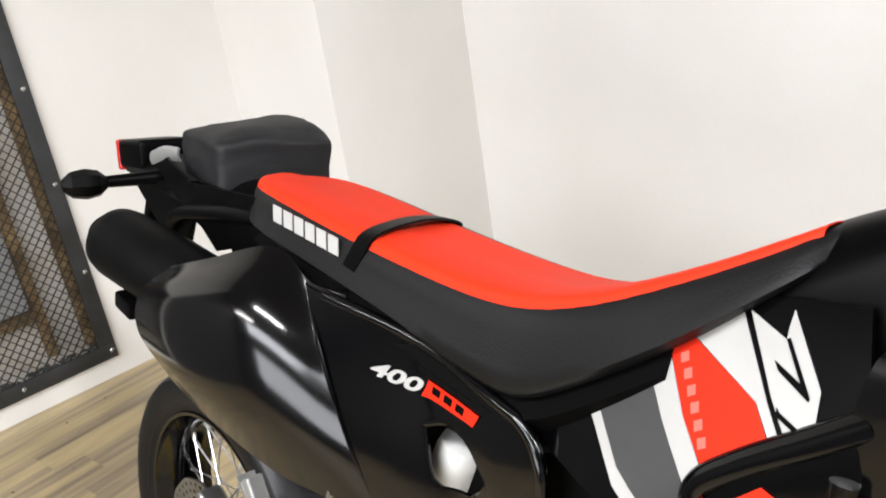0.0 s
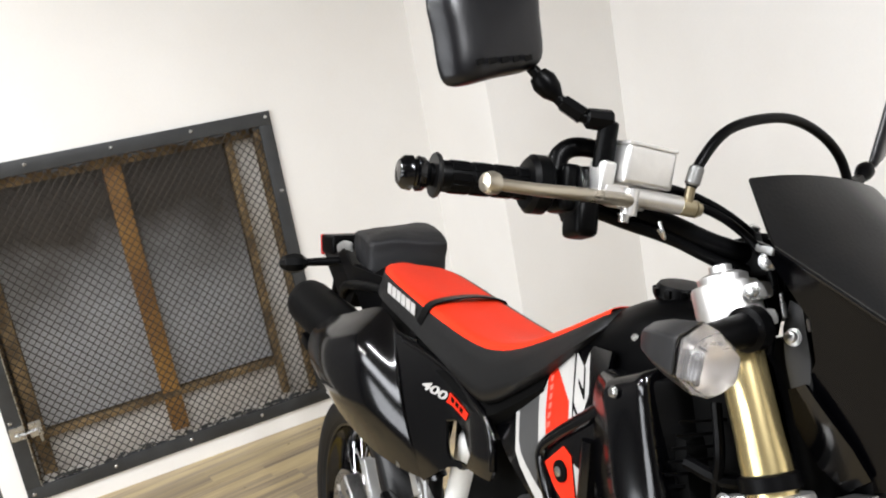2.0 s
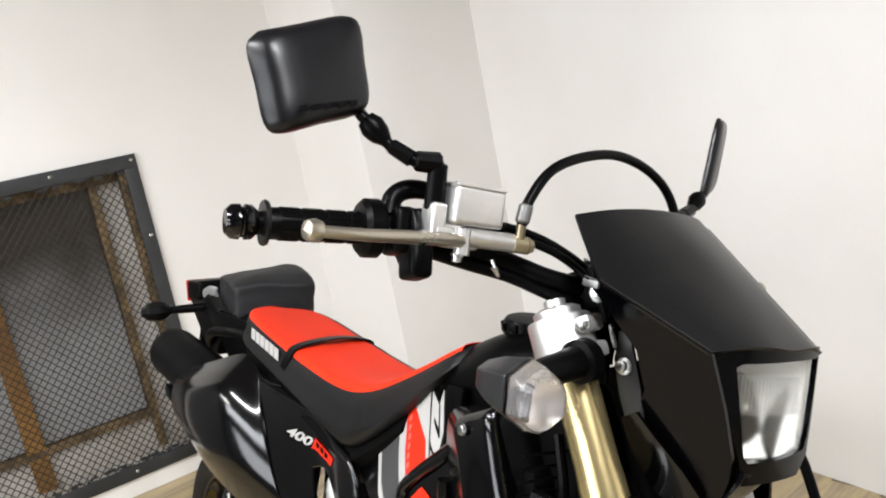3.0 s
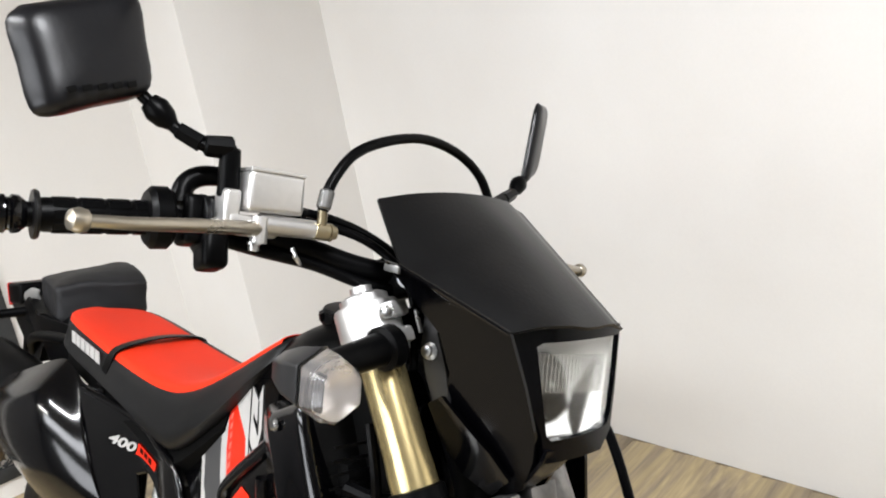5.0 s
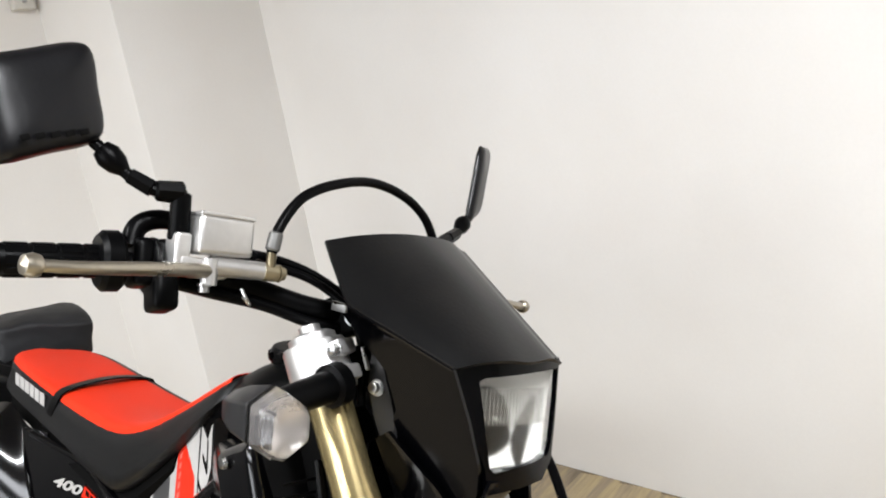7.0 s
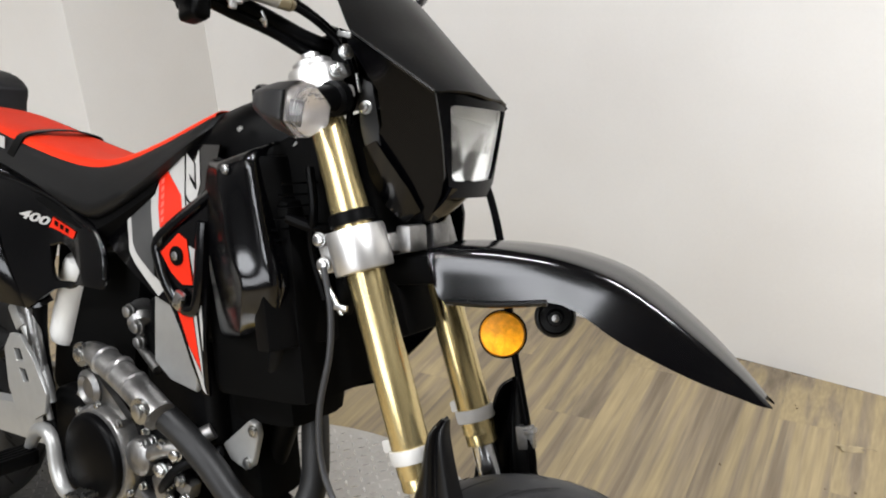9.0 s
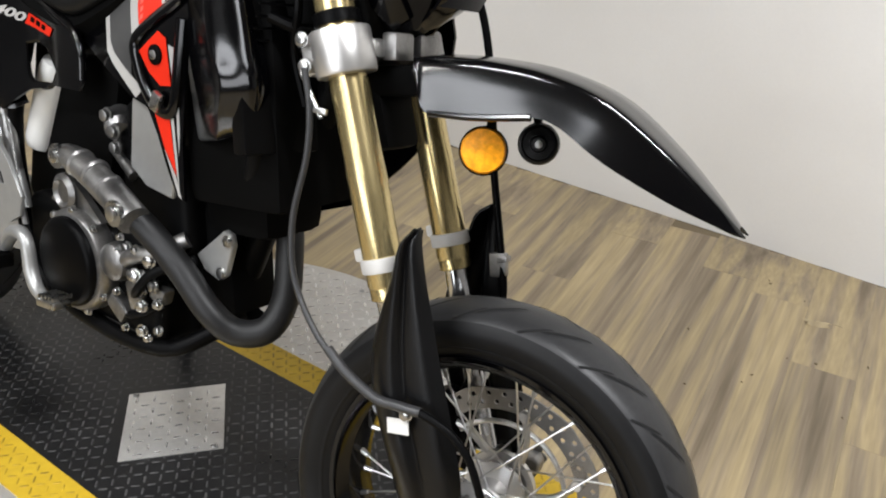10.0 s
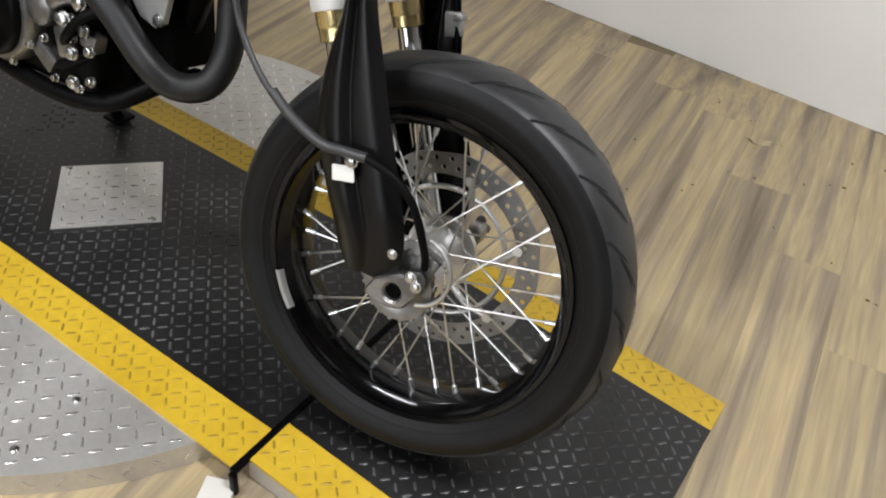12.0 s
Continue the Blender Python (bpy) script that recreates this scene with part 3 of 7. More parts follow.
def lugs(name, keep, z, material, parent, x0, x1, y0, y1, pitch=0.0295, length=0.0215, width=0.0058, high=0.0011, turn=0.0, slope=0.0):
    """Raised lozenge lugs, each at right angles to its neighbours, inside keep(x, y)."""
    verts, faces = [], []
    rng = random.Random(5)
    nx, ny = int((x1 - x0) / pitch), int((y1 - y0) / pitch)
    cx, cy = (x0 + x1) / 2, (y0 + y1) / 2
    ct, st = math.cos(turn), math.sin(turn)
    for i in range(nx):
        for j in range(ny):
            ux, uy = x0 + (i + 0.5) * pitch - cx, y0 + (j + 0.5) * pitch - cy
            px, py = cx + ct * ux - st * uy, cy + st * ux + ct * uy
            if not keep(px, py):
                continue
            a = turn + (math.pi / 4 if (i + j) % 2 else -math.pi / 4)
            dx, dy = math.cos(a), math.sin(a)
            base, zz = len(verts), z + slope * (px - x0)
            for s, w, h in ((-1, 0, 0), (-0.62, 0.8, 0), (0.62, 0.8, 0), (1, 0, 0), (0.62, -0.8, 0), (-0.62, -0.8, 0), (-0.6, 0, 1), (0.6, 0, 1)):
                verts.append((px + s * length / 2 * dx - w * width / 2 * dy, py + s * length / 2 * dy + w * width / 2 * dx, zz + h * high * rng.uniform(0.9, 1.1)))
            faces += [tuple(base + k for k in f) for f in ((0, 1, 6), (1, 2, 7, 6), (2, 3, 7), (3, 4, 7), (4, 5, 6, 7), (5, 0, 6))]
    me = bpy.data.meshes.new(name)
    me.from_pydata(verts, [], faces)
    bmx = bmesh.new()
    bmx.from_mesh(me)
    bmesh.ops.recalc_face_normals(bmx, faces=bmx.faces)
    for f in bmx.faces:
        f.smooth = True
        if f.normal.z < 0:
            f.normal_flip()
    bmx.to_mesh(me)
    bmx.free()
    me.materials.append(material)
    ob = new(name, me)
    ob.parent, ob.matrix_parent_inverse = parent, parent.matrix_world.inverted()
    return tagged(ob, "raised tread pattern", kind="stuff")


def on_disc(x, y):
    return (x - DX) ** 2 + (y - DY) ** 2 < (DR - 0.015) ** 2 and not SY0 - 0.012 < y < SY1 + 0.012


lugs("tread_pattern", on_disc, TOP, SHINY_LUG, turntable, DX - DR, DX + DR, DY - DR, DY + DR, pitch=0.0275, length=0.0225, width=0.0060, turn=0.06)
rim_lugs = []
for i in range(90):
    a = 2 * math.pi * i / 90
    x, y = DX + (DR + 0.0004) * math.cos(a), DY + (DR + 0.0004) * math.sin(a)
    b = box((0.0012, 0.021, 0.005), (x, y, 0.025), (45 if i % 2 else -45, 0, math.degrees(a)), bev=0)
    rim_lugs.append(b)
ob = part("tread_pattern", joined(*rim_lugs), SHINY_LUG, turntable, "raised tread pattern on the rim")
tagged(ob, kind="stuff")
screw = to_mesh("screw", lathe([(0.007, 0), (0.007, 0.002), (0.0055, 0.003), (0.0, 0.003)], seg=12), STEEL)
for a in range(10, 360, 20):
    x, y = DX + (DR - 0.045) * math.cos(radians(a)), DY + (DR - 0.045) * math.sin(radians(a))
    if not SY0 - 0.03 < y < SY1 + 0.03:
        s = new("screw", screw)
        s.parent, s.matrix_parent_inverse = turntable, turntable.matrix_world.inverted()
        s.matrix_basis = pose(x, y, TOP)
for x, y in ((-0.62, 0.53), (-0.95, 0.52), (-0.44, -0.245), (-0.75, -0.25)):
    s = new("screw", screw)
    s.parent, s.matrix_parent_inverse = turntable, turntable.matrix_world.inverted()
    s.matrix_basis = pose(x, y, TOP)

strip = thing("drive_on_strip", (DX, DY, 0), "black tread-plate runway with yellow painted edges across the turntable", "runway")
HINGE = -0.155
YB, YN = 0.074, 0.087  # widths of the far and near yellow edges


def strip_top(x):
    return TOP + 0.004 if x <= HINGE else max(0.004, TOP + 0.004 - (x - HINGE) * 0.072)


def runway(y0, y1, x0, x1, z0, z1, thick=0.006):
    bm = bmesh.new()
    vs = [bm.verts.new(p) for p in ((x0, y0, z0), (x1, y0, z1), (x1, y1, z1), (x0, y1, z0))]
    up = bm.faces.new(vs)
    r = bmesh.ops.extrude_face_region(bm, geom=[up])
    bmesh.ops.translate(bm, verts=[v for v in r["geom"] if isinstance(v, bmesh.types.BMVert)], vec=(0, 0, -thick))
    bmesh.ops.recalc_face_normals(bm, faces=bm.faces)
    return bm


X_BACK, X_END = -1.93, 0.405
EDGE0, EDGE1 = SY0, SY1
for x0, x1, where in ((X_BACK, HINGE - 0.004, "deck"), (HINGE + 0.004, X_END, "ramp")):
    shift = 0.026 if where == "ramp" else 0.0  # the ramp does not line up quite with the deck
    SY0, SY1 = EDGE0 + shift, EDGE1 + shift
    z0, z1 = strip_top(x0), strip_top(x1)
    sl = (z1 - z0) / (x1 - x0)
    piece = part(where, runway(SY0 + YN, SY1 - YB, x0, x1, z0, z1), PLATE_BLACK, strip, "worn black tread plate")
    for y0, y1 in ((SY0, SY0 + YN), (SY1 - YB, SY1)):
        part("edge_stripe", runway(y0, y1, x0, x1, z0, z1), PLATE_YELLOW, piece, "yellow painted tread-plate edge")
        lugs("tread_pattern", lambda x, y, a=y0, b=y1, c=x0, d=x1: a + 0.004 < y < b - 0.004 and c + 0.01 < x < d - 0.012, z0 + 0.0001, WORN_YELLOW, piece, x0, x1, SY0 - 0.01, SY1 + 0.01, pitch=0.0212, length=0.0192, width=0.0056, slope=sl)
    lugs("tread_pattern", lambda x, y, c=x0, d=x1, e=SY0, g=SY1: e + YN + 0.004 < y < g - YB - 0.004 and c + 0.01 < x < d - 0.012 and abs(x - DX) + abs(y - DY - 0.006) > 0.155, z0 + 0.0001, WORN, piece, x0, x1, SY0 - 0.01, SY1 + 0.01, pitch=0.0212, length=0.0192, width=0.0056, slope=sl)
for y0, y1 in ((SY0 + 0.002, SY0 + 0.012), (SY1 - 0.012, SY1 - 0.002)):
    bm = bmesh.new()
    for x, z in ((HINGE, strip_top(HINGE)), (X_END - 0.05, strip_top(X_END - 0.05))):
        for y in (y0, y1):
            bm.verts.new((x, y, 0.0)), bm.verts.new((x, y, z - 0.006))
    bmesh.ops.convex_hull(bm, input=bm.verts)
    part("side_skirt", bm, PLATE_SILVER, strip, "bare metal side of the ramp")
SY0, SY1 = EDGE0, EDGE1
part("hinge_bar", joined(box((0.012, SY1 - SY0 + 0.012, 0.012), (HINGE, (SY0 + SY1) / 2, TOP + 0.001), bev=0.003),
                         box((0.012, 0.010, 0.05), (HINGE + 0.004, SY0 - 0.008, 0.028), bev=0.003)), SATIN, strip, "black hinge bar")
hatch = part("hub_cover", box((0.205, 0.205, 0.003), (-0.819, 0.127, TOP + 0.0058), (0, 0, 47.5), bev=0.001), PLATE_SILVER, strip, "square bare-metal hub cover")
lugs("tread_pattern", lambda x, y: abs((x + 0.819) * 0.675 + (y - 0.127) * 0.737) < 0.094 and abs(-(x + 0.819) * 0.737 + (y - 0.127) * 0.675) < 0.094, TOP + 0.0074, SHINY_LUG, hatch, -1.0, -0.64, -0.05, 0.31, pitch=0.0265, length=0.02, width=0.0058, turn=radians(2.5))
for dx, dy in ((-0.128, 0.0), (0.128, 0.0)):
    s = new("screw", screw)
    s.parent = hatch
    s.matrix_basis = pose(-0.819 + dx, 0.127 + dy, TOP + 0.0073)

# ---- the motorcycle ----
# BODY: x ahead, y to its left, z up from the ground under the front axle; leaning on its side stand.
LEAN, YAW, RAKE, STEER = 12.5, -1.0, 26.5, 10.0
AXLE = Vector((-0.031, 0.097, 0.353))
TURN_B = pose(0, 0, 0, 0, 0, YAW) @ pose(0, 0, 0, -LEAN, 0, 0)
BODY = Matrix.Translation(AXLE - (TURN_B @ Vector((0, 0, 0.30)))) @ TURN_B
# FORKS: the same axes about the front axle, turned with the bars.
FORKS = Matrix.Translation(AXLE) @ TURN_B @ Matrix.Rotation(radians(STEER), 4, Vector((-math.sin(radians(RAKE)), 0, math.cos(radians(RAKE)))))
# BARS: handlebar and headlight, which sit a little askew in the clamps.
BARS = FORKS @ Matrix.Translation((0, -0.1, 0.8)) @ pose(0, 0, 0, -5, 0, 0) @ Matrix.Translation((0, 0.1, -0.8))

bike = thing("motorcycle", (-0.75, 0.1, TOP), "black and red supermoto motorcycle leaning on its side stand", "motorcycle")


def bolt_head(at, way, r=0.007, h=0.005, seg=6):
    a = Vector(at)
    return lathe([(r * 1.35, 0), (r * 1.35, h * 0.25), (r, h * 0.3), (r, h * 0.9), (r * 0.8, h), (0.0, h)], a, a + Vector(way), seg * 2)


# --- seat ---
SEAT = [  # x, seam z, lower z, half width at seam, half width low
    (-1.382, 0.978, 0.932, 0.050, 0.062), (-1.366, 0.977, 0.926, 0.074, 0.086), (-1.30, 0.969, 0.914, 0.086, 0.101), (-1.14, 0.945, 0.888, 0.090, 0.106), (-1.03, 0.931, 0.866, 0.090, 0.107),
    (-0.93, 0.923, 0.842, 0.088, 0.107), (-0.86, 0.926, 0.834, 0.084, 0.105), (-0.79, 0.943, 0.868, 0.079, 0.100), (-0.71, 0.977, 0.921, 0.070, 0.091),
    (-0.645, 1.010, 0.972, 0.060, 0.080), (-0.612, 1.028, 1.000, 0.050, 0.066), (-0.598, 1.031, 1.016, 0.034, 0.048)]
TL = 0.013  # the cushion sags to its left
rows = []
for x, zs, zl, w, wl in SEAT:
    rows.append([(x, wl, zl), (x, wl * 0.99, zl * 0.5 + zs * 0.5 - 0.002), (x, w, zs - TL), (x, w * 0.5, zs + 0.002 - TL * 0.6), (x, 0, zs + 0.005 - TL * 0.4), (x, -w * 0.5, zs + 0.005), (x, -w, zs), (x, -wl * 0.99, zl * 0.5 + zs * 0.5 - 0.002), (x, -wl, zl), (x, 0, zl - 0.004)])
seat = part("seat", patch(rows, fine=3, closed=True), VINYL, bike, "long black vinyl seat with a red top panel", BODY, 60)
rows = []
for x, zs, zl, w, wl in SEAT[:-1]:
    x2 = x + (0.006 if x < -1.37 else 0)
    rows.append([(x2, w * 1.03, zs - TL - 0.0065), (x2, w * 0.86, zs + 0.0022 - TL * 0.85), (x2, w * 0.45, zs + 0.0045 - TL * 0.55), (x2, 0, zs + 0.0072 - TL * 0.4), (x2, -w * 0.45, zs + 0.0072), (x2, -w * 0.86, zs + 0.0072), (x2, -w * 1.0, zs + 0.0030), (x2, -w * 1.055, zs - 0.0070)])
# black filler so that the gap under the cushion reads dark
base = []
for x, zs, zl, w, wl in SEAT[1:-3]:
    base.append([(x, wl - 0.014, zl + 0.006), (x, -(wl - 0.014), zl + 0.006), (x, -(wl - 0.02), zl - 0.05), (x, wl - 0.02, zl - 0.05)])
part("seat_base", patch(base, fine=2, closed=True), DARK, seat, "black seat base", BODY)
part("top_panel", patch(rows, 0.0012, 3), RED_VINYL, seat, "red vinyl top panel", BODY, 60)
part("strap", patch([[(x + dx, y, z) for dx in (-0.013, 0, 0.013)] for x, y, z in (
    (-1.155, 0.112, 0.885), (-1.155, 0.101, 0.922), (-1.150, 0.088, 0.938), (-1.132, 0.03, 0.9525), (-1.118, -0.03, 0.9565), (-1.108, -0.085, 0.951), (-1.112, -0.101, 0.930), (-1.135, -0.111, 0.885))], 0.003, 3), SATIN, seat, "black grab strap", BODY)
bars = []
for i in range(6):
    x, z = -1.286 + i * 0.0245, 0.9515 - i * 0.0035
    bars.append(shell([(x, z + 0.010), (x + 0.020, z + 0.0075), (x + 0.0225, z - 0.0135), (x + 0.003, z - 0.011)], lambda x, z: -0.1045 + 0.10 * (z - 0.93), thick=0.0012))
each("brand_block", bars, WHITE_DECAL, seat, "white printed block", BODY)
part("seat_bolt", bolt_head((-1.24, -0.098, 0.915), (0, -1, 0), 0.006), STEEL, bike, "small steel bolt", BODY)

# --- tail ---
tail = part("rear_fender", patch([[(x, y * w, z - d * abs(y) ** 2.2) for y in (-1, -0.8, -0.4, 0, 0.4, 0.8, 1)] for x, z, w, d in (
    (-1.37, 0.955, 0.088, 0.05), (-1.50, 0.962, 0.086, 0.05), (-1.64, 0.968, 0.078, 0.045), (-1.76, 0.972, 0.066, 0.04), (-1.86, 0.972, 0.056, 0.034))], 0.004, 3), SATIN, bike, "black rear mudguard", BODY)
tl = part("tail_light", box((0.10, 0.108, 0.052), (-1.845, 0, 0.968), (0, -4, 0), 0.01, 3), SATIN, bike, "black tail light with a red lens", BODY)
part("lens", box((0.014, 0.106, 0.056), (-1.899, 0, 0.962), (0, -6, 0), 0.005, 3), TAIL_RED, tl, "red lens", BODY)
part("tail_side_panel", shell([(-1.690, 0.966), (-1.640, 0.985), (-1.553, 0.956), (-1.439, 0.958), (-1.330, 0.960), (-1.290, 0.920), (-1.352, 0.893), (-1.468, 0.864), (-1.512, 0.892), (-1.605, 0.924)], lambda x, z: -0.082 - 0.05 * max(0.0, 0.93 - z) + 0.09 * max(0.0, -1.55 - x), (), 0.005, 0.04), SATIN, tail, "folded black side panel of the tail", BODY, 50)
part("tail_cap", patch([[(x, -0.052 - 0.004 * math.sin(math.pi * k / 4), z + dz) for k, dz in enumerate((0.014, 0.010, 0.003, -0.004, -0.010))] for x, z in ((-1.755, 0.968), (-1.705, 0.982), (-1.650, 0.984))], 0.004, 3), ALLOY_GREY, tail, "pale grey plastic end cap", BODY)
part("inner_guard", shell([(-1.79, 0.93), (-1.655, 0.835), (-1.62, 0.835), (-1.56, 0.905), (-1.50, 0.905), (-1.45, 0.86), (-1.38, 0.87), (-1.36, 0.945), (-1.55, 0.957)], lambda x, z: -0.066, thick=0.006), SATIN, tail, "black inner tail panel", BODY)
part("grab_bracket", joined(tube([(-1.36, -0.085, 0.93), (-1.45, -0.092, 0.925), (-1.60, -0.085, 0.90), (-1.66, -0.07, 0.86)], 0.011, 10, 4), tube([(-1.36, 0.085, 0.93), (-1.45, 0.092, 0.925), (-1.60, 0.085, 0.90)], 0.011, 10, 4)), MATTE, bike, "black subframe tubes", BODY)
part("number_plate_hanger", box((0.02, 0.10, 0.16), (-1.80, 0, 0.87), (0, 25, 0), 0.006), SATIN, bike, "", BODY)


def rear_signal(sign):
    stem = rod((-1.70, sign * 0.055, 0.945), (-1.735, sign * 0.15, 0.94), 0.0125, 0.0095, 12)
    body = lathe([(0.010, 0.0), (0.026, 0.014), (0.031, 0.034), (0.026, 0.056), (0.012, 0.070), (0.0, 0.072)], (-1.73, sign * 0.14, 0.94), (-1.755, sign * 0.24, 0.937), 8)
    for v in body.verts:
        v.co.z = 0.938 + (v.co.z - 0.938) * 0.82
    return stem, body


for sign in (-1, 1):
    stem, body = rear_signal(sign)
    ts = part("rear_turn_signal", body, SATIN, bike, "black rear turn signal on a short stalk", BODY, 25)
    part("stalk", stem, SATIN, ts, "", BODY)

# --- exhaust and side covers ---
muf = part("muffler", lathe([(0.02, 0.0), (0.044, 0.004), (0.052, 0.014), (0.0555, 0.035), (0.0565, 0.16), (0.054, 0.26), (0.045, 0.42), (0.03, 0.56)], (-1.650, -0.172, 0.866), (-1.10, -0.085, 0.750), 36), MATTE, bike, "matte black muffler", BODY)
part("end_bracket", box((0.055, 0.035, 0.026), (-1.555, -0.185, 0.782), (0, 12, 0), 0.005), SATIN, muf, "", BODY)
part("end_cap", lathe([(0.030, 0), (0.030, 0.012), (0.022, 0.014), (0.022, 0.004)], (-1.657, -0.1725, 0.868), (-2.0, -0.225, 0.941), 20), DARK, muf, "", BODY)
cover = part("muffler_cover", patch([
    [(-1.415, -0.184, 0.868), (-1.456, -0.214, 0.828), (-1.468, -0.216, 0.768), (-1.424, -0.190, 0.700)],
    [(-1.340, -0.172, 0.890), (-1.340, -0.218, 0.846), (-1.330, -0.226, 0.762), (-1.300, -0.190, 0.676)],
    [(-1.240, -0.132, 0.919), (-1.205, -0.195, 0.856), (-1.185, -0.206, 0.750), (-1.165, -0.170, 0.648)],
    [(-1.165, -0.128, 0.888), (-1.118, -0.146, 0.815), (-1.068, -0.144, 0.720), (-1.030, -0.128, 0.640)],
    [(-1.125, -0.108, 0.878), (-1.085, -0.118, 0.806), (-1.035, -0.114, 0.715), (-1.000, -0.100, 0.655)],
], 0.005, 7), PAINT, bike, "glossy black bulged side cover over the muffler", BODY, 60)
part("cover_lip", tube([(-1.170, -0.130, 0.886), (-1.118, -0.1485, 0.815), (-1.068, -0.1465, 0.720), (-1.030, -0.130, 0.640)], 0.003, 8, 6), GLOSS, cover, "", BODY)


def side_y(x, z):
    """The panel meets the muffler cover's ridge at its rear edge and falls towards the bike ahead of it."""
    u = x + 1.031 + (z - 0.638) * 0.545
    a = 0.028 + 0.019 * max(0.0, 1 - ((z - 0.765) / 0.125) ** 2)
    return -0.100 - a * max(0.0, 1 - max(0.0, u) / 0.14) - 0.012 * math.exp(-((x + 0.86) ** 2 + (z - 0.75) ** 2) / 0.006)


HOLE = [(-0.984, 0.766), (-0.950, 0.776), (-0.917, 0.767), (-0.886, 0.736), (-0.905, 0.710), (-0.933, 0.697), (-0.960, 0.704), (-0.972, 0.720)]
side = part("side_cover", shell([(-1.165, 0.884), (-1.10, 0.874), (-0.985, 0.851), (-0.895, 0.829), (-0.862, 0.822), (-0.830, 0.805), (-0.815, 0.775), (-0.812, 0.735), (-0.822, 0.716), (-0.842, 0.714), (-0.90, 0.708), (-0.963, 0.688), (-1.031, 0.638), (-1.063, 0.715), (-1.115, 0.805)],
     side_y, [HOLE], 0.005, 0.022), PAINT, bike, "glossy black side cover with a triangular opening and stickers", BODY, 50)
part("hole_edge", tube([(x, side_y(x, z) - 0.001, z) for x, z in HOLE + HOLE[:1]], 0.0042, 8, 4), GLOSS, side, "", BODY)
part("upper_edge", tube([(x, side_y(x, z) - 0.001, z) for x, z in ((-1.14, 0.878), (-1.0, 0.852), (-0.89, 0.824), (-0.845, 0.810), (-0.822, 0.778), (-0.818, 0.735))], 0.0072, 10, 6), PAINT, side, "", BODY)


def lettering(text, high, slant, m, lift):
    """Printed characters, laid on a surface: m takes (along, up) to x and z, lift(x, z) gives y."""
    curve = bpy.data.curves.new("print", "FONT")
    curve.body, curve.size, curve.offset = text, high / 0.73, 0.0006
    ob = bpy.data.objects.new("print", curve)
    scene.collection.objects.link(ob)
    me = bpy.data.meshes.new_from_object(ob.evaluated_get(bpy.context.evaluated_depsgraph_get()))
    bpy.data.objects.remove(ob)
    bm = bmesh.new()
    bm.from_mesh(me)
    bpy.data.meshes.remove(me)
    bmesh.ops.triangulate(bm, faces=bm.faces[:])
    for v in bm.verts:
        x, z = m(v.co.x + slant * v.co.y, v.co.y)
        v.co = (x, lift(x, z), z)
    ext = bmesh.ops.extrude_face_region(bm, geom=bm.faces[:])
    bmesh.ops.translate(bm, verts=[v for v in ext["geom"] if isinstance(v, bmesh.types.BMVert)], vec=(0, -0.0008, 0))
    bmesh.ops.recalc_face_normals(bm, faces=bm.faces)
    return bm


part("number_print", lettering("400", 0.0158, 0.25, lambda u, v: (-1.056 + 1.95 * u + 0.10 * v, 0.8085 - 0.30 * u + v), lambda x, z: side_y(x, z) - 0.0062), WHITE_DECAL, side, "white slanted print on the side cover", BODY)
part("red_badge", shell([(-0.980, 0.816), (-0.900, 0.803), (-0.908, 0.789), (-0.988, 0.797)], lambda x, z: side_y(x, z) - 0.0062, (), 0.0008, 0.02), RED, side, "red sticker with black bars", BODY)
each("badge_bar", [shell([(x, z), (x + 0.012, z - 0.0018), (x + 0.010, z - 0.010), (x - 0.002, z - 0.008)], lambda x, z: side_y(x, z) - 0.0074, (), 0.0006, 0.02) for x, z in ((-0.972, 0.8115), (-0.953, 0.8085), (-0.934, 0.8055))], DARK, side, "black printed bar", BODY)
part("cover_bolt", bolt_head((-1.105, -0.150, 0.648), (-0.2, -1, 0), 0.007), STEEL, cover, "steel bolt", BODY)

shock = part("shock_reservoir", lathe([(0.012, 0), (0.026, 0.006), (0.030, 0.02), (0.030, 0.17), (0.026, 0.185), (0.010, 0.19)], (-1.035, -0.060, 0.560), (-0.965, -0.060, 0.750), 24), WHITE, bike, "white shock absorber reservoir", BODY)
part("frame_strut", joined(tube([(-1.14, -0.105, 0.66), (-1.09, -0.11, 0.61), (-1.03, -0.115, 0.54), (-0.99, -0.115, 0.46)], 0.012, 10, 4), box((0.03, 0.02, 0.05), (-1.09, -0.116, 0.61), (0, -35, 0), 0.004)), ALLOY_GREY, bike, "pale alloy strut", BODY)
peg = part("passenger_footrest", box((0.022, 0.026, 0.105), (-1.30, -0.128, 0.525), (0, -32, 0), 0.005, 3), ALLOY_GREY, bike, "folded alloy passenger footrest", BODY)
each("tooth", [box((0.030, 0.028, 0.004), (-1.335 + i * 0.0085, -0.128, 0.556 - i * 0.0075), (0, 50, 0), 0.001) for i in range(8)], ALLOY_GREY, peg, "", BODY)
part("footrest_bracket", joined(tube([(-1.27, -0.11, 0.49), (-1.20, -0.10, 0.50), (-1.12, -0.09, 0.56)], 0.012, 10, 4), box((0.05, 0.02, 0.05), (-1.26, -0.11, 0.485), (0, 20, 0), 0.006)), MATTE, peg, "", BODY)

# --- tank, shroud and radiator guard ---
rows = []
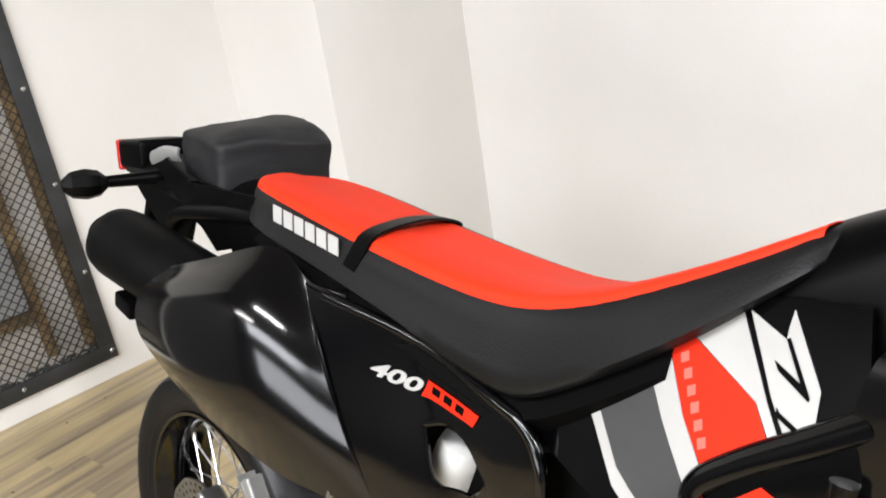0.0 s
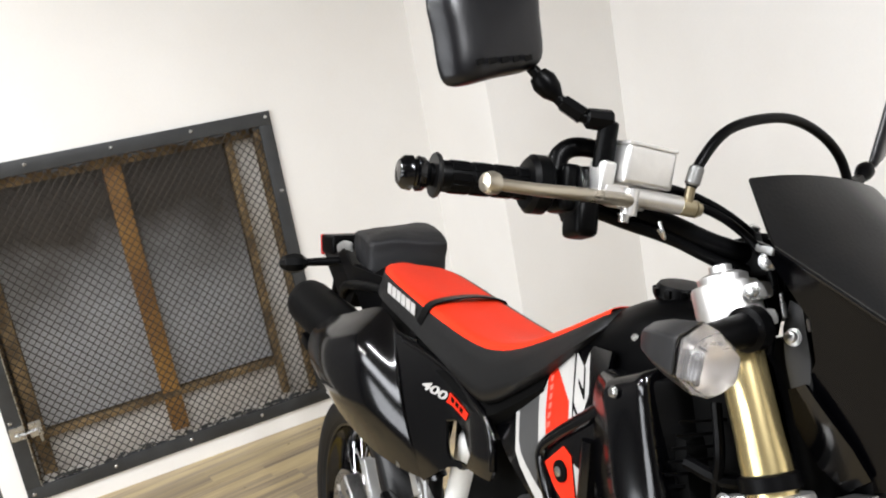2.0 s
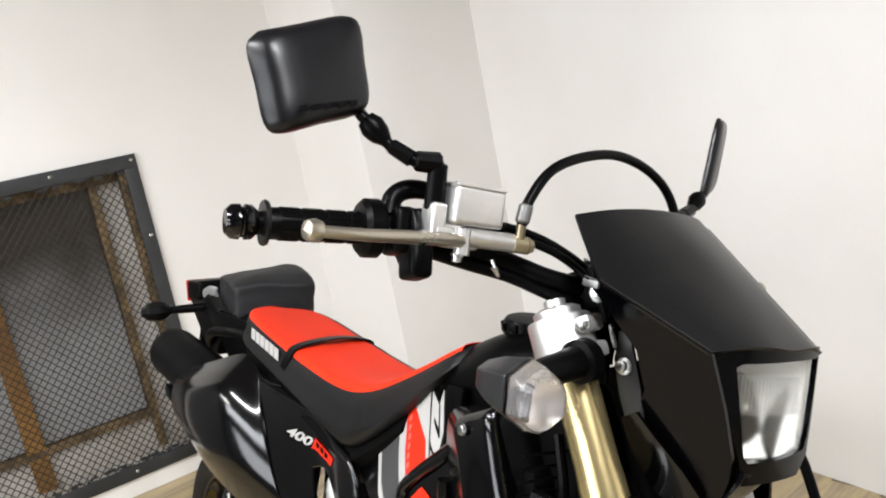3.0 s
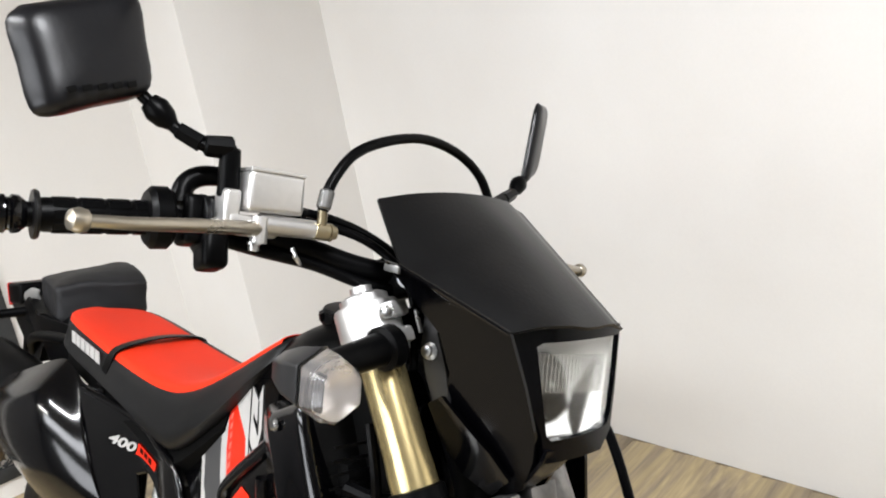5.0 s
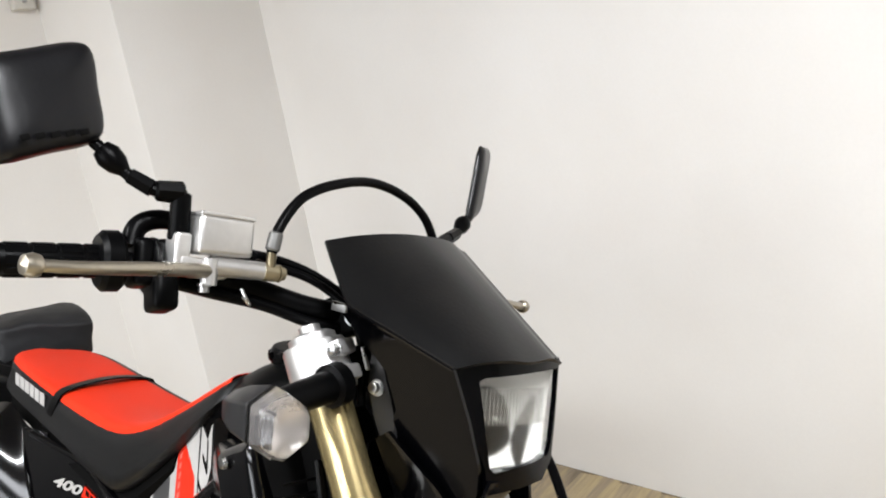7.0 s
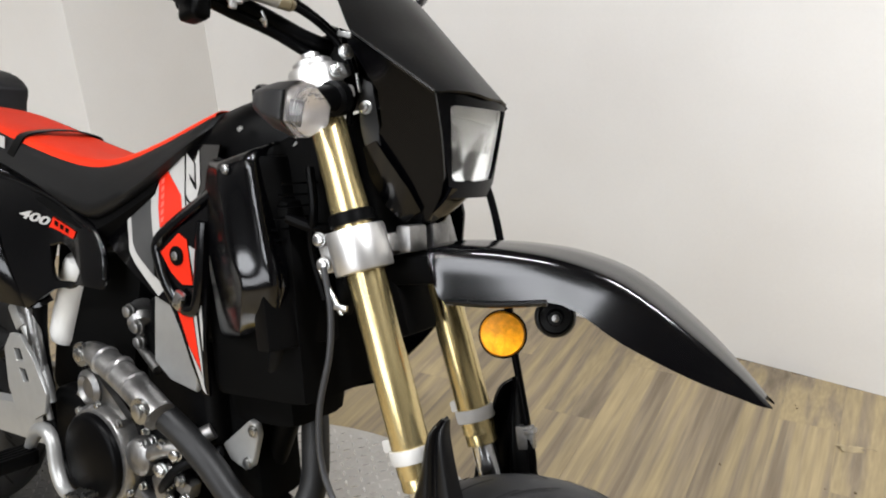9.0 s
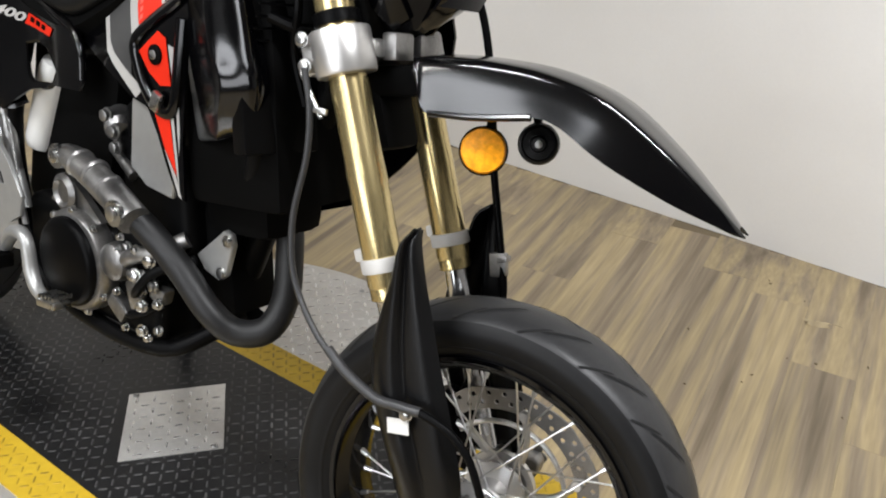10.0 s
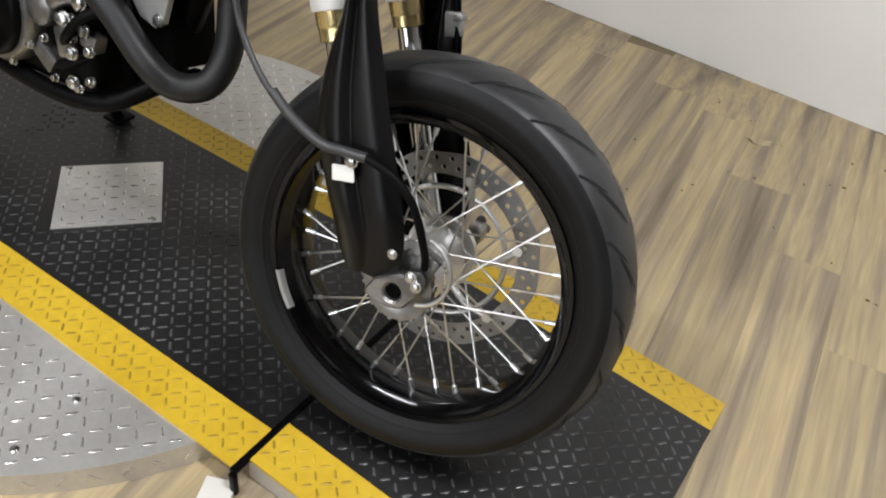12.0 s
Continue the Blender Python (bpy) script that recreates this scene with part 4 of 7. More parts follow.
for x, zc, w, zb in ((-0.735, 0.955, 0.030, 0.87), (-0.69, 0.987, 0.058, 0.85), (-0.64, 1.019, 0.076, 0.83), (-0.585, 1.046, 0.076, 0.81), (-0.53, 1.063, 0.072, 0.80), (-0.47, 1.066, 0.058, 0.82), (-0.43, 1.056, 0.044, 0.87), (-0.395, 1.040, 0.028, 0.93)):
    top_half = [(w * 0.25, zc), (w * 0.62, zc - 0.012), (w * 0.92, zc - 0.045), (w, zc * 0.45 + zb * 0.55), (w * 0.85, zb + 0.01), (w * 0.4, zb)]
    rows.append([(x, y, z) for y, z in top_half] + [(x, -y, z) for y, z in reversed(top_half)])
tank = part("fuel_tank", patch(rows, fine=4, closed=True), SATIN, bike, "black fuel tank", BODY, 60)
prof = [(0.0, 0), (0.033, 0), (0.034, 0.004), (0.032, 0.008), (0.032, 0.016), (0.029, 0.020), (0.010, 0.021), (0.0, 0.021)]
cap = part("fuel_cap", lathe(prof, (-0.535, 0, 1.058), (-0.520, 0, 1.2), 24), SATIN, tank, "black ribbed fuel cap", BODY)
part("cap_tab", joined(*[box((0.008, 0.009, 0.011), (-0.533 + 0.033 * math.cos(a), 0.033 * math.sin(a), 1.068), (0, 6, math.degrees(a)), 0.002) for a in [radians(36 * i) for i in range(10)]]), SATIN, cap, "", BODY)
part("tank_bolt", bolt_head((-0.520, -0.082, 1.018), (0, -1, 0.6), 0.004, 0.003), STEEL, tank, "steel bolt", BODY)


def shroud_y(x, z):
    """The shroud leans in towards the tank above and stands upright below."""
    lean_in = -0.5764 - 0.2265 * x + 0.3725 * z
    return lean_in if lean_in > -0.112 else -0.118 + 0.006 * math.exp((lean_in + 0.112) / 0.006)


shroud = part("tank_shroud", shell([(-0.860, 0.825), (-0.8045, 0.8705), (-0.740, 0.914), (-0.699, 0.940), (-0.658, 0.974), (-0.611, 0.985), (-0.560, 0.990), (-0.545, 0.930), (-0.540, 0.880), (-0.540, 0.800), (-0.540, 0.700), (-0.530, 0.612), (-0.545, 0.612), (-0.572, 0.650), (-0.600, 0.700), (-0.625, 0.735), (-0.664, 0.742), (-0.745, 0.778), (-0.800, 0.790), (-0.850, 0.800)],
    shroud_y, (), 0.005, 0.03), GLOSS, bike, "glossy black shroud with white, grey and red stickers", BODY, 50)


def decal(name, outline, material, label, lift=0.0008, parent=None, on=shroud_y, m=None):
    return part(name, shell(outline, lambda x, z: on(x, z) - 0.0052 - lift, (), 0.0005, 0.03), material, parent or shroud, label, m or BODY)


decal("pale_stripe", [(-0.8027, 0.8657), (-0.7927, 0.8715), (-0.7362, 0.8137), (-0.636, 0.760), (-0.653, 0.744), (-0.7358, 0.7989), (-0.7475, 0.8104)], WHITE_DECAL, "pale grey printed stripe")
decal("grey_panel", [(-0.792, 0.8717), (-0.739, 0.909), (-0.7036, 0.8648), (-0.6702, 0.8299), (-0.664, 0.774), (-0.638, 0.7605), (-0.7356, 0.8142)], GREY_DECAL, "dark grey printed panel")
decal("pale_stripe", [(-0.7384, 0.9091), (-0.7173, 0.9234), (-0.6853, 0.876), (-0.6549, 0.8441), (-0.6697, 0.8301), (-0.703, 0.865)], WHITE_DECAL, "pale grey printed stripe")
decal("red_panel", [(-0.7164, 0.9241), (-0.6982, 0.9362), (-0.6264, 0.9067), (-0.6044, 0.8794), (-0.6541, 0.8449), (-0.6848, 0.8762)], RED, "red printed panel")
decal("pale_panel", [(-0.6973, 0.9369), (-0.6586, 0.9693), (-0.6155, 0.9078), (-0.5967, 0.8845), (-0.6031, 0.8799), (-0.6255, 0.907)], WHITE_DECAL, "pale grey printed panel")
decal("pale_panel", [(-0.6495, 0.9671), (-0.6144, 0.955), (-0.615, 0.9629), (-0.6141, 0.9764), (-0.5796, 0.9302), (-0.5769, 0.9027), (-0.5824, 0.8967), (-0.593, 0.8875), (-0.6146, 0.9141)], WHITE_DECAL, "pale grey printed panel")
for pts in ([(-0.6144, 0.9555), (-0.6119, 0.9574), (-0.5858, 0.9234), (-0.5864, 0.9209), (-0.6146, 0.9333), (-0.6195, 0.9394), (-0.5955, 0.9302)],
            [(-0.6085, 0.9099), (-0.6053, 0.9071), (-0.5804, 0.8987), (-0.5831, 0.8961), (-0.6075, 0.9039)]):
    decal("emblem_bar", pts, DARK, "black bar of the emblem", 0.0016)
for k in range(6):
    x, z = -0.7020 + k * 0.0072, 0.9190 - k * 0.0108
    decal("letter_bar", [(x, z), (x + 0.0070, z + 0.0042), (x + 0.0098, z - 0.0030), (x + 0.0030, z - 0.0072)], PINK_DECAL, "faint pale printed bar", 0.0014)
decal("red_panel", [(-0.648, 0.816), (-0.606, 0.853), (-0.586, 0.846), (-0.570, 0.779), (-0.595, 0.775), (-0.623, 0.790)], RED, "red printed panel")
decal("pale_panel", [(-0.580, 0.838), (-0.551, 0.832), (-0.544, 0.800), (-0.566, 0.785)], SILVER_DECAL, "pale printed panel")
decal("red_panel", [(-0.606, 0.732), (-0.573, 0.742), (-0.560, 0.690), (-0.549, 0.648), (-0.578, 0.682)], RED, "red printed tail")
decal("pale_stripe", [(-0.5700, 0.742), (-0.5630, 0.744), (-0.5480, 0.670), (-0.5400, 0.620), (-0.5470, 0.645), (-0.5580, 0.690)], SILVER_DECAL, "pale printed stripe")
decal("pale_stripe", [(-0.5580, 0.765), (-0.5520, 0.767), (-0.5460, 0.720), (-0.5450, 0.680), (-0.5520, 0.720)], SILVER_DECAL, "pale printed stripe")
decal("pale_stripe", [(-0.5790, 0.681), (-0.5500, 0.646), (-0.5350, 0.614), (-0.5430, 0.618)], SILVER_DECAL, "pale printed stripe")
LOOP = [(-0.540, 0.925), (-0.5767, 0.898), (-0.6270, 0.862), (-0.6585, 0.831), (-0.6515, 0.800), (-0.630, 0.766), (-0.600, 0.742), (-0.566, 0.742), (-0.556, 0.780), (-0.552, 0.830), (-0.550, 0.880)]
rib = tube([(x, 0.0, z) for x, z in LOOP], 0.0105, 10, 6)
for v in rib.verts:
    v.co.y = shroud_y(v.co.x, v.co.z) - 0.007 + 0.7 * v.co.y
part("shroud_loop", rib, GLOSS, shroud, "glossy black moulded rib", BODY)
part("loop_clip", box((0.02, 0.01, 0.03), (-0.592, -0.132, 0.752), (0, 20, 0), 0.004), STEEL, shroud, "steel clip", BODY)
# proud ring, its black imitates the dark recess round the bolt
part("loop_hole_shade", lathe([(0.006, 0), (0.015, 0.001), (0.015, 0.004), (0.011, 0.006), (0.006, 0.006)], (-0.607, -0.1235, 0.818), (-0.607, -1, 0.818), 20), DARK, shroud, "raised black ring painted for the dark of a bolt hole", BODY)
part("loop_bolt", bolt_head((-0.607, -0.1255, 0.818), (0, -1, 0), 0.007, 0.006), STEEL, shroud, "steel bolt", BODY)

# rear edge, crease and front edge of the guard, from the top down
guard_rows = []
for rear, crease, front in (
        ((-0.528, -0.092, 0.978), (-0.492, -0.106, 0.984), (-0.446, -0.102, 1.004)),
        ((-0.543, -0.118, 0.967), (-0.499, -0.140, 0.970), (-0.441, -0.132, 0.993)),
        ((-0.555, -0.116, 0.908), (-0.477, -0.150, 0.924), (-0.427, -0.136, 0.947)),
        ((-0.552, -0.114, 0.840), (-0.453, -0.156, 0.860), (-0.404, -0.138, 0.881)),
        ((-0.538, -0.112, 0.775), (-0.423, -0.160, 0.818), (-0.383, -0.138, 0.825)),
        ((-0.529, -0.108, 0.727), (-0.430, -0.152, 0.772), (-0.392, -0.130, 0.777)),
        ((-0.528, -0.100, 0.701), (-0.462, -0.124, 0.722), (-0.418, -0.112, 0.741)),
        ((-0.520, -0.080, 0.702), (-0.466, -0.096, 0.722), (-0.426, -0.088, 0.739))):
    rear, crease, front = Vector(rear), Vector(crease), Vector(front)
    guard_rows.append([rear, rear.lerp(crease, 0.55), rear.lerp(crease, 0.93), crease.lerp(front, 0.07), crease.lerp(front, 0.6), front.lerp(crease, 0.06), front + Vector((0.003, 0.010, 0)), front + Vector((-0.004, 0.034, 0))])
guard = part("radiator_guard", patch(guard_rows, 0.004, 4), PAINT, bike, "creased black radiator guard with a bulged lower corner", BODY, 60)
part("guard_bolt", joined(bolt_head((-0.477, -0.145, 0.968), (0.1, -1, 0.1), 0.0055, 0.004)), STEEL, guard, "recessed steel bolt", BODY)
LEFT_SIDE = [(-0.335, 1.0), (-0.30, 0.90), (-0.300, 0.745), (-0.325, 0.690), (-0.355, 0.642), (-0.390, 0.612), (-0.450, 0.585), (-0.490, 0.556), (-0.520, 0.525), (-0.60, 0.60), (-0.66, 0.74), (-0.80, 0.80), (-0.80, 0.86), (-0.64, 0.96), (-0.53, 1.0)]
part("tank_shroud", shell(LEFT_SIDE, lambda x, z: 0.100 + 0.095 * max(0.0, min(1.0, (x + 0.56) / 0.2)) * max(0.0, min(1.0, (z - 0.64) / 0.13)), (), 0.005, 0.03), GLOSS, bike, "glossy black shroud on the far side", BODY, 50)
for s in (-1, 1):
    rad = part("radiator", box((0.034, 0.12, 0.27), (-0.412, s * 0.080, 0.855), (0, -14, s * 12), 0.006), MATTE, bike, "black radiator", BODY)
    each("fin", [box((0.004, 0.10, 0.003), (-0.393 - 0.0649 + i * 0.0043 + 0.03, s * 0.080, 0.745 + i * 0.0165), (0, -14, s * 12), 0) for i in range(14)], SATIN, rad, "", BODY)
part("radiator_hose", tube([(-0.40, -0.10, 0.74), (-0.42, -0.09, 0.68), (-0.48, -0.06, 0.63), (-0.56, -0.04, 0.60)], 0.016, 12, 5), MATTE, bike, "black rubber hose", BODY)
# black boxes added to stand in for the darkness between shroud and forks
each("dark_filler", [box((0.20, 0.21, 0.30), (-0.47, 0.0, 0.77), (0, -10, 0), 0.02), box((0.12, 0.15, 0.17), (-0.40, 0.0, 0.94), (0, -15, 0), 0.03), box((0.15, 0.13, 0.12), (-0.49, 0.0, 0.615), (0, -10, 0), 0.03), box((0.08, 0.10, 0.20), (-0.540, 0.0, 0.50), (0, -10, 0), 0.025)], DARK, bike, "black filler block for the dark behind the radiators", BODY)
each("wiring_cable", [tube([(-0.37, -0.09, 0.98), (-0.35, -0.10, 0.93), (-0.36, -0.09, 0.87), (-0.34, -0.08, 0.80)], 0.006, 8, 5), tube([(-0.36, -0.05, 1.0), (-0.33, -0.06, 0.92), (-0.33, -0.05, 0.82)], 0.005, 8, 5), tube([(-0.39, -0.11, 0.91), (-0.35, -0.09, 0.90), (-0.32, -0.05, 0.905)], 0.008, 8, 5)], SATIN, bike, "black cable by the steering head", BODY)
part("cable_tie", rod((-0.461, -0.068, 0.965), (-0.415, -0.066, 1.008), 0.0055), ALLOY_GREY, bike, "pale cable sleeve", BODY)

# --- frame, engine and exhaust pipe ---
part("steering_head", lathe([(0.034, 0), (0.036, 0.01), (0.030, 0.03), (0.030, 0.15), (0.036, 0.17), (0.034, 0.18)], (-0.282, 0, 0.885), (-0.355, 0, 1.065), 24), MATTE, bike, "black steering head", BODY)
part("down_tube", tube([(-0.32, 0, 0.93), (-0.38, 0, 0.78), (-0.475, 0, 0.58), (-0.525, 0, 0.45), (-0.56, 0, 0.37), (-0.62, 0, 0.33)], 0.024, 14, 5), MATTE, bike, "black frame down tube", BODY)
for s in (-1, 1):
    part("cradle_tube", tube([(-0.52, s * 0.03, 0.38), (-0.60, s * 0.10, 0.325), (-0.80, s * 0.115, 0.315), (-0.96, s * 0.11, 0.35), (-1.03, s * 0.10, 0.47), (-1.05, s * 0.10, 0.62), (-1.00, s * 0.10, 0.78)], 0.015, 10, 5), MATTE, bike, "black frame tube", BODY)
    part("spar_tube", tube([(-0.34, s * 0.03, 0.98), (-0.55, s * 0.055, 0.90), (-0.80, s * 0.065, 0.80), (-1.0, s * 0.065, 0.77), (-1.35, s * 0.06, 0.87)], 0.016, 10, 5), MATTE, bike, "black frame tube", BODY)
# box painted black for the dark behind the engine
part("frame_dark_filler", box((0.26, 0.13, 0.36), (-0.93, 0, 0.62), (0, 6, 0), 0.02), DARK, bike, "black filler block for the dark inside the frame", BODY)
eng = part("engine", joined(
    box((0.40, 0.21, 0.19), (-0.80, -0.005, 0.41), (0, -4, 0), 0.03, 4), box((0.17, 0.17, 0.20), (-0.66, 0, 0.585), (0, -10, 0), 0.02, 3),
    box((0.19, 0.18, 0.07), (-0.64, 0, 0.70), (0, -10, 0), 0.02, 3)), MATTE, bike, "black engine with grey cast covers and many bolts", BODY)
part("clutch_rim", lathe([(0.070, 0), (0.092, 0), (0.092, 0.026), (0.086, 0.034), (0.078, 0.036), (0.070, 0.034)], (-0.800, -0.108, 0.425), (-0.800, -1, 0.425), 40), CASTING, eng, "grey cover rim", BODY)
part("clutch_cover", lathe([(0.0, 0), (0.080, 0), (0.080, 0.044), (0.076, 0.050), (0.068, 0.053), (0.0, 0.054)], (-0.802, -0.105, 0.425), (-0.802, -1, 0.425), 40), SATIN, eng, "black round clutch cover", BODY)
each("case_bolt", [bolt_head((-0.800 + 0.091 * math.cos(a), -0.132, 0.425 + 0.091 * math.sin(a)), (0, -1, 0), 0.0062, 0.008) for a in [radians(15 + 40 * i) for i in range(9)]], STEEL, eng, "steel cover bolt", BODY)
part("water_pump", joined(lathe([(0.0, 0), (0.034, 0), (0.034, 0.024), (0.031, 0.036), (0.022, 0.042), (0.0, 0.044)], (-0.694, -0.100, 0.458), (-0.694, -1, 0.458), 32), tube([(-0.69, -0.12, 0.45), (-0.655, -0.125, 0.48), (-0.61, -0.11, 0.50), (-0.57, -0.08, 0.53)], 0.014, 12, 5)), CASTING, eng, "rounded pump cover and pipe", BODY)
part("kick_boss", joined(lathe([(0.018, 0), (0.034, 0), (0.034, 0.02), (0.024, 0.026), (0.018, 0.02)], (-0.845, -0.108, 0.535), (-0.845, -1, 0.535), 24), shell([(-0.89, 0.51), (-0.86, 0.565), (-0.82, 0.56), (-0.74, 0.51), (-0.78, 0.49)], lambda x, z: -0.112, (), 0.012)), CASTING, eng, "cast boss with an opening", BODY)
each("oil_line", [tube([(-0.66, -0.11, 0.40), (-0.63, -0.13, 0.43), (-0.60, -0.12, 0.47), (-0.55, -0.08, 0.50)], 0.009, 10, 5), tube([(-0.70, -0.11, 0.36), (-0.65, -0.12, 0.375), (-0.60, -0.10, 0.41)], 0.008, 10, 5)], MATTE, eng, "", BODY)
cl = []
rng = random.Random(3)
for i in range(22):
    a = (-0.73 + rng.uniform(0, 0.16), -0.112 - rng.uniform(0, 0.02), 0.345 + rng.uniform(0, 0.16))
    cl.append(bolt_head(a, (rng.uniform(-0.3, 0.3), -1, rng.uniform(-0.3, 0.3)), rng.uniform(0.005, 0.009), 0.010))
each("engine_bolt", cl, STEEL, eng, "steel bolt", BODY)
part("drain_lug", joined(box((0.05, 0.03, 0.03), (-0.69, -0.115, 0.375), (0, 30, 0), 0.006), box((0.03, 0.02, 0.05), (-0.645, -0.12, 0.415), (0, -20, 0), 0.006), box((0.035, 0.025, 0.03), (-0.60, -0.105, 0.43), (0, 15, 0), 0.006)), CASTING, eng, "", BODY)
shield = part("heat_shield", tube([(-0.842, -0.128, 0.606), (-0.81, -0.132, 0.607), (-0.75, -0.136, 0.597), (-0.68, -0.140, 0.578), (-0.625, -0.142, 0.555)], [0.016, 0.022, 0.024, 0.025, 0.0265], 24, 6), CASTING, bike, "ribbed silver exhaust heat shield", BODY)
for x, y, z in ((-0.838, -0.144, 0.604), (-0.643, -0.166, 0.566)):
    part("shield_bolt", joined(bolt_head((x, y, z), (0, -1, 0), 0.012, 0.01), lathe([(0.021, 0), (0.021, 0.007), (0.012, 0.007), (0.012, 0)], (x, y + 0.004, z), (x, -1, z), 20)), STEEL, shield, "large socket bolt", BODY)
part("shield_rib", joined(*[lathe([(0.0235, 0), (0.0262, 0.003), (0.0262, 0.008), (0.0235, 0.011)], p, (p[0] + 0.95, p[1] - 0.03, p[2] - q), 24) for p, q in (((-0.79, -0.134, 0.605), 0.12), ((-0.745, -0.136, 0.600), 0.2), ((-0.705, -0.138, 0.587), 0.28))]), CASTING, shield, "", BODY)
part("exhaust_pipe", tube([(-0.665, -0.138, 0.570), (-0.612, -0.117, 0.530), (-0.552, -0.106, 0.488), (-0.492, -0.095, 0.435), (-0.455, -0.072, 0.407), (-0.418, -0.042, 0.417), (-0.410, -0.015, 0.462), (-0.422, 0.0, 0.525), (-0.447, 0.012, 0.59), (-0.52, 0.02, 0.64)], 0.0225, 20, 7), HEADER, bike, "matte black exhaust header pipe", BODY)
part("engine_mount", plate([(-0.56, 0.505), (-0.50, 0.565), (-0.484, 0.562), (-0.478, 0.545), (-0.490, 0.49), (-0.505, 0.478), (-0.54, 0.485)], -0.07, -0.058), ALLOY_GREY, bike, "pale triangular engine mount", BODY)
each("mount_bolt", [bolt_head((-0.490, -0.07, 0.550), (0, -1, 0), 0.008), bolt_head((-0.500, -0.07, 0.492), (0, -1, 0), 0.008)], STEEL, bike, "steel mount bolt", BODY)
part("frame_plate", plate([(-0.690, 0.735), (-0.628, 0.745), (-0.602, 0.680), (-0.576, 0.645), (-0.582, 0.597), (-0.648, 0.600), (-0.690, 0.622)], -0.106, -0.096, bev=0.003), ALLOY_GREY, bike, "pale alloy frame plate", BODY)
part("carburettor", joined(lathe([(0.022, 0), (0.026, 0.01), (0.026, 0.05), (0.016, 0.06)], (-0.80, -0.05, 0.675), (-0.74, -0.09, 0.66), 16), box((0.07, 0.05, 0.06), (-0.80, -0.03, 0.66), (0, 10, 0), 0.008), rod((-0.77, -0.08, 0.63), (-0.70, -0.09, 0.60), 0.010), bolt_head((-0.775, -0.09, 0.685), (0, -1, 0), 0.010, 0.012), bolt_head((-0.745, -0.095, 0.665), (0, -1, 0), 0.010, 0.012), bolt_head((-0.74, -0.095, 0.64), (0, -1, 0), 0.009, 0.012)), CASTING, bike, "grey carburettor fittings", BODY)
part("brake_pedal", tube([(-1.01, -0.150, 0.372), (-0.965, -0.158, 0.425), (-0.925, -0.162, 0.440), (-0.902, -0.164, 0.425), (-0.889, -0.165, 0.380), (-0.862, -0.168, 0.352), (-0.82, -0.172, 0.350), (-0.775, -0.176, 0.362)], [0.010, 0.014, 0.013, 0.012, 0.013, 0.012, 0.011, 0.010], 12, 6), ALLOY_GREY, bike, "silver cranked brake pedal", BODY)
part("pedal_pad", joined(box((0.055, 0.035, 0.014), (-0.792, -0.180, 0.360), (0, -10, 0), 0.004), *[box((0.004, 0.034, 0.006), (-0.812 + i * 0.011, -0.18, 0.369 + i * 0.002), (0, -10, 0), 0) for i in range(5)]), STEEL, bike, "ribbed steel pedal pad", BODY)
part("heel_guard", plate([(-1.085, 0.555), (-1.062, 0.588), (-1.030, 0.592), (-0.985, 0.555), (-0.945, 0.500), (-0.950, 0.462), (-0.985, 0.440), (-1.050, 0.440), (-1.075, 0.48)], -0.150, -0.142,
     [[(-1.052, 0.562), (-1.030, 0.566), (-1.018, 0.545), (-1.042, 0.540)], [(-1.035, 0.528), (-1.012, 0.530), (-1.000, 0.508), (-1.022, 0.504)]]), ALLOY_GREY, bike, "pale alloy heel guard with slots", BODY)
part("master_cylinder_rear", joined(rod((-1.00, -0.12, 0.47), (-1.06, -0.11, 0.62), 0.013), rod((-0.985, -0.12, 0.43), (-1.00, -0.12, 0.47), 0.006), lathe([(0.016, 0), (0.016, 0.03), (0.010, 0.04)], (-1.06, -0.11, 0.62), (-1.08, -0.105, 0.68), 16)), CASTING, bike, "slim rear brake cylinder", BODY)
part("rider_footrest", joined(box((0.045, 0.09, 0.018), (-0.995, -0.195, 0.365), (0, 0, 0), 0.004), *[box((0.004, 0.088, 0.010), (-1.014 + i * 0.0095, -0.195, 0.378), (0, 0, 0), 0) for i in range(5)]), MATTE, bike, "toothed black footrest", BODY)
part("side_stand", joined(tube([(-0.93, 0.09, 0.36), (-0.96, 0.17, 0.22), (-0.985, 0.25, 0.07)], 0.013, 10, 3), box((0.05, 0.05, 0.008), (-0.99, 0.258, 0.064), (LEAN, 0, 0), 0.002)), MATTE, bike, "black side stand", BODY)
sw = part("swingarm", joined(*[patch([[(x, s * y + dy, z + dz) for dy, dz in ((-w, -h), (w, -h), (w, h), (-w, h))] for x, y, z, w, h in ((-1.00, 0.085, 0.395, 0.02, 0.032), (-1.15, 0.095, 0.380, 0.015, 0.034), (-1.40, 0.108, 0.345, 0.013, 0.028), (-1.63, 0.110, 0.315, 0.012, 0.022))], fine=2, closed=True) for s in (-1, 1)]), ALLOY_GREY, bike, "pale alloy swingarm", BODY)


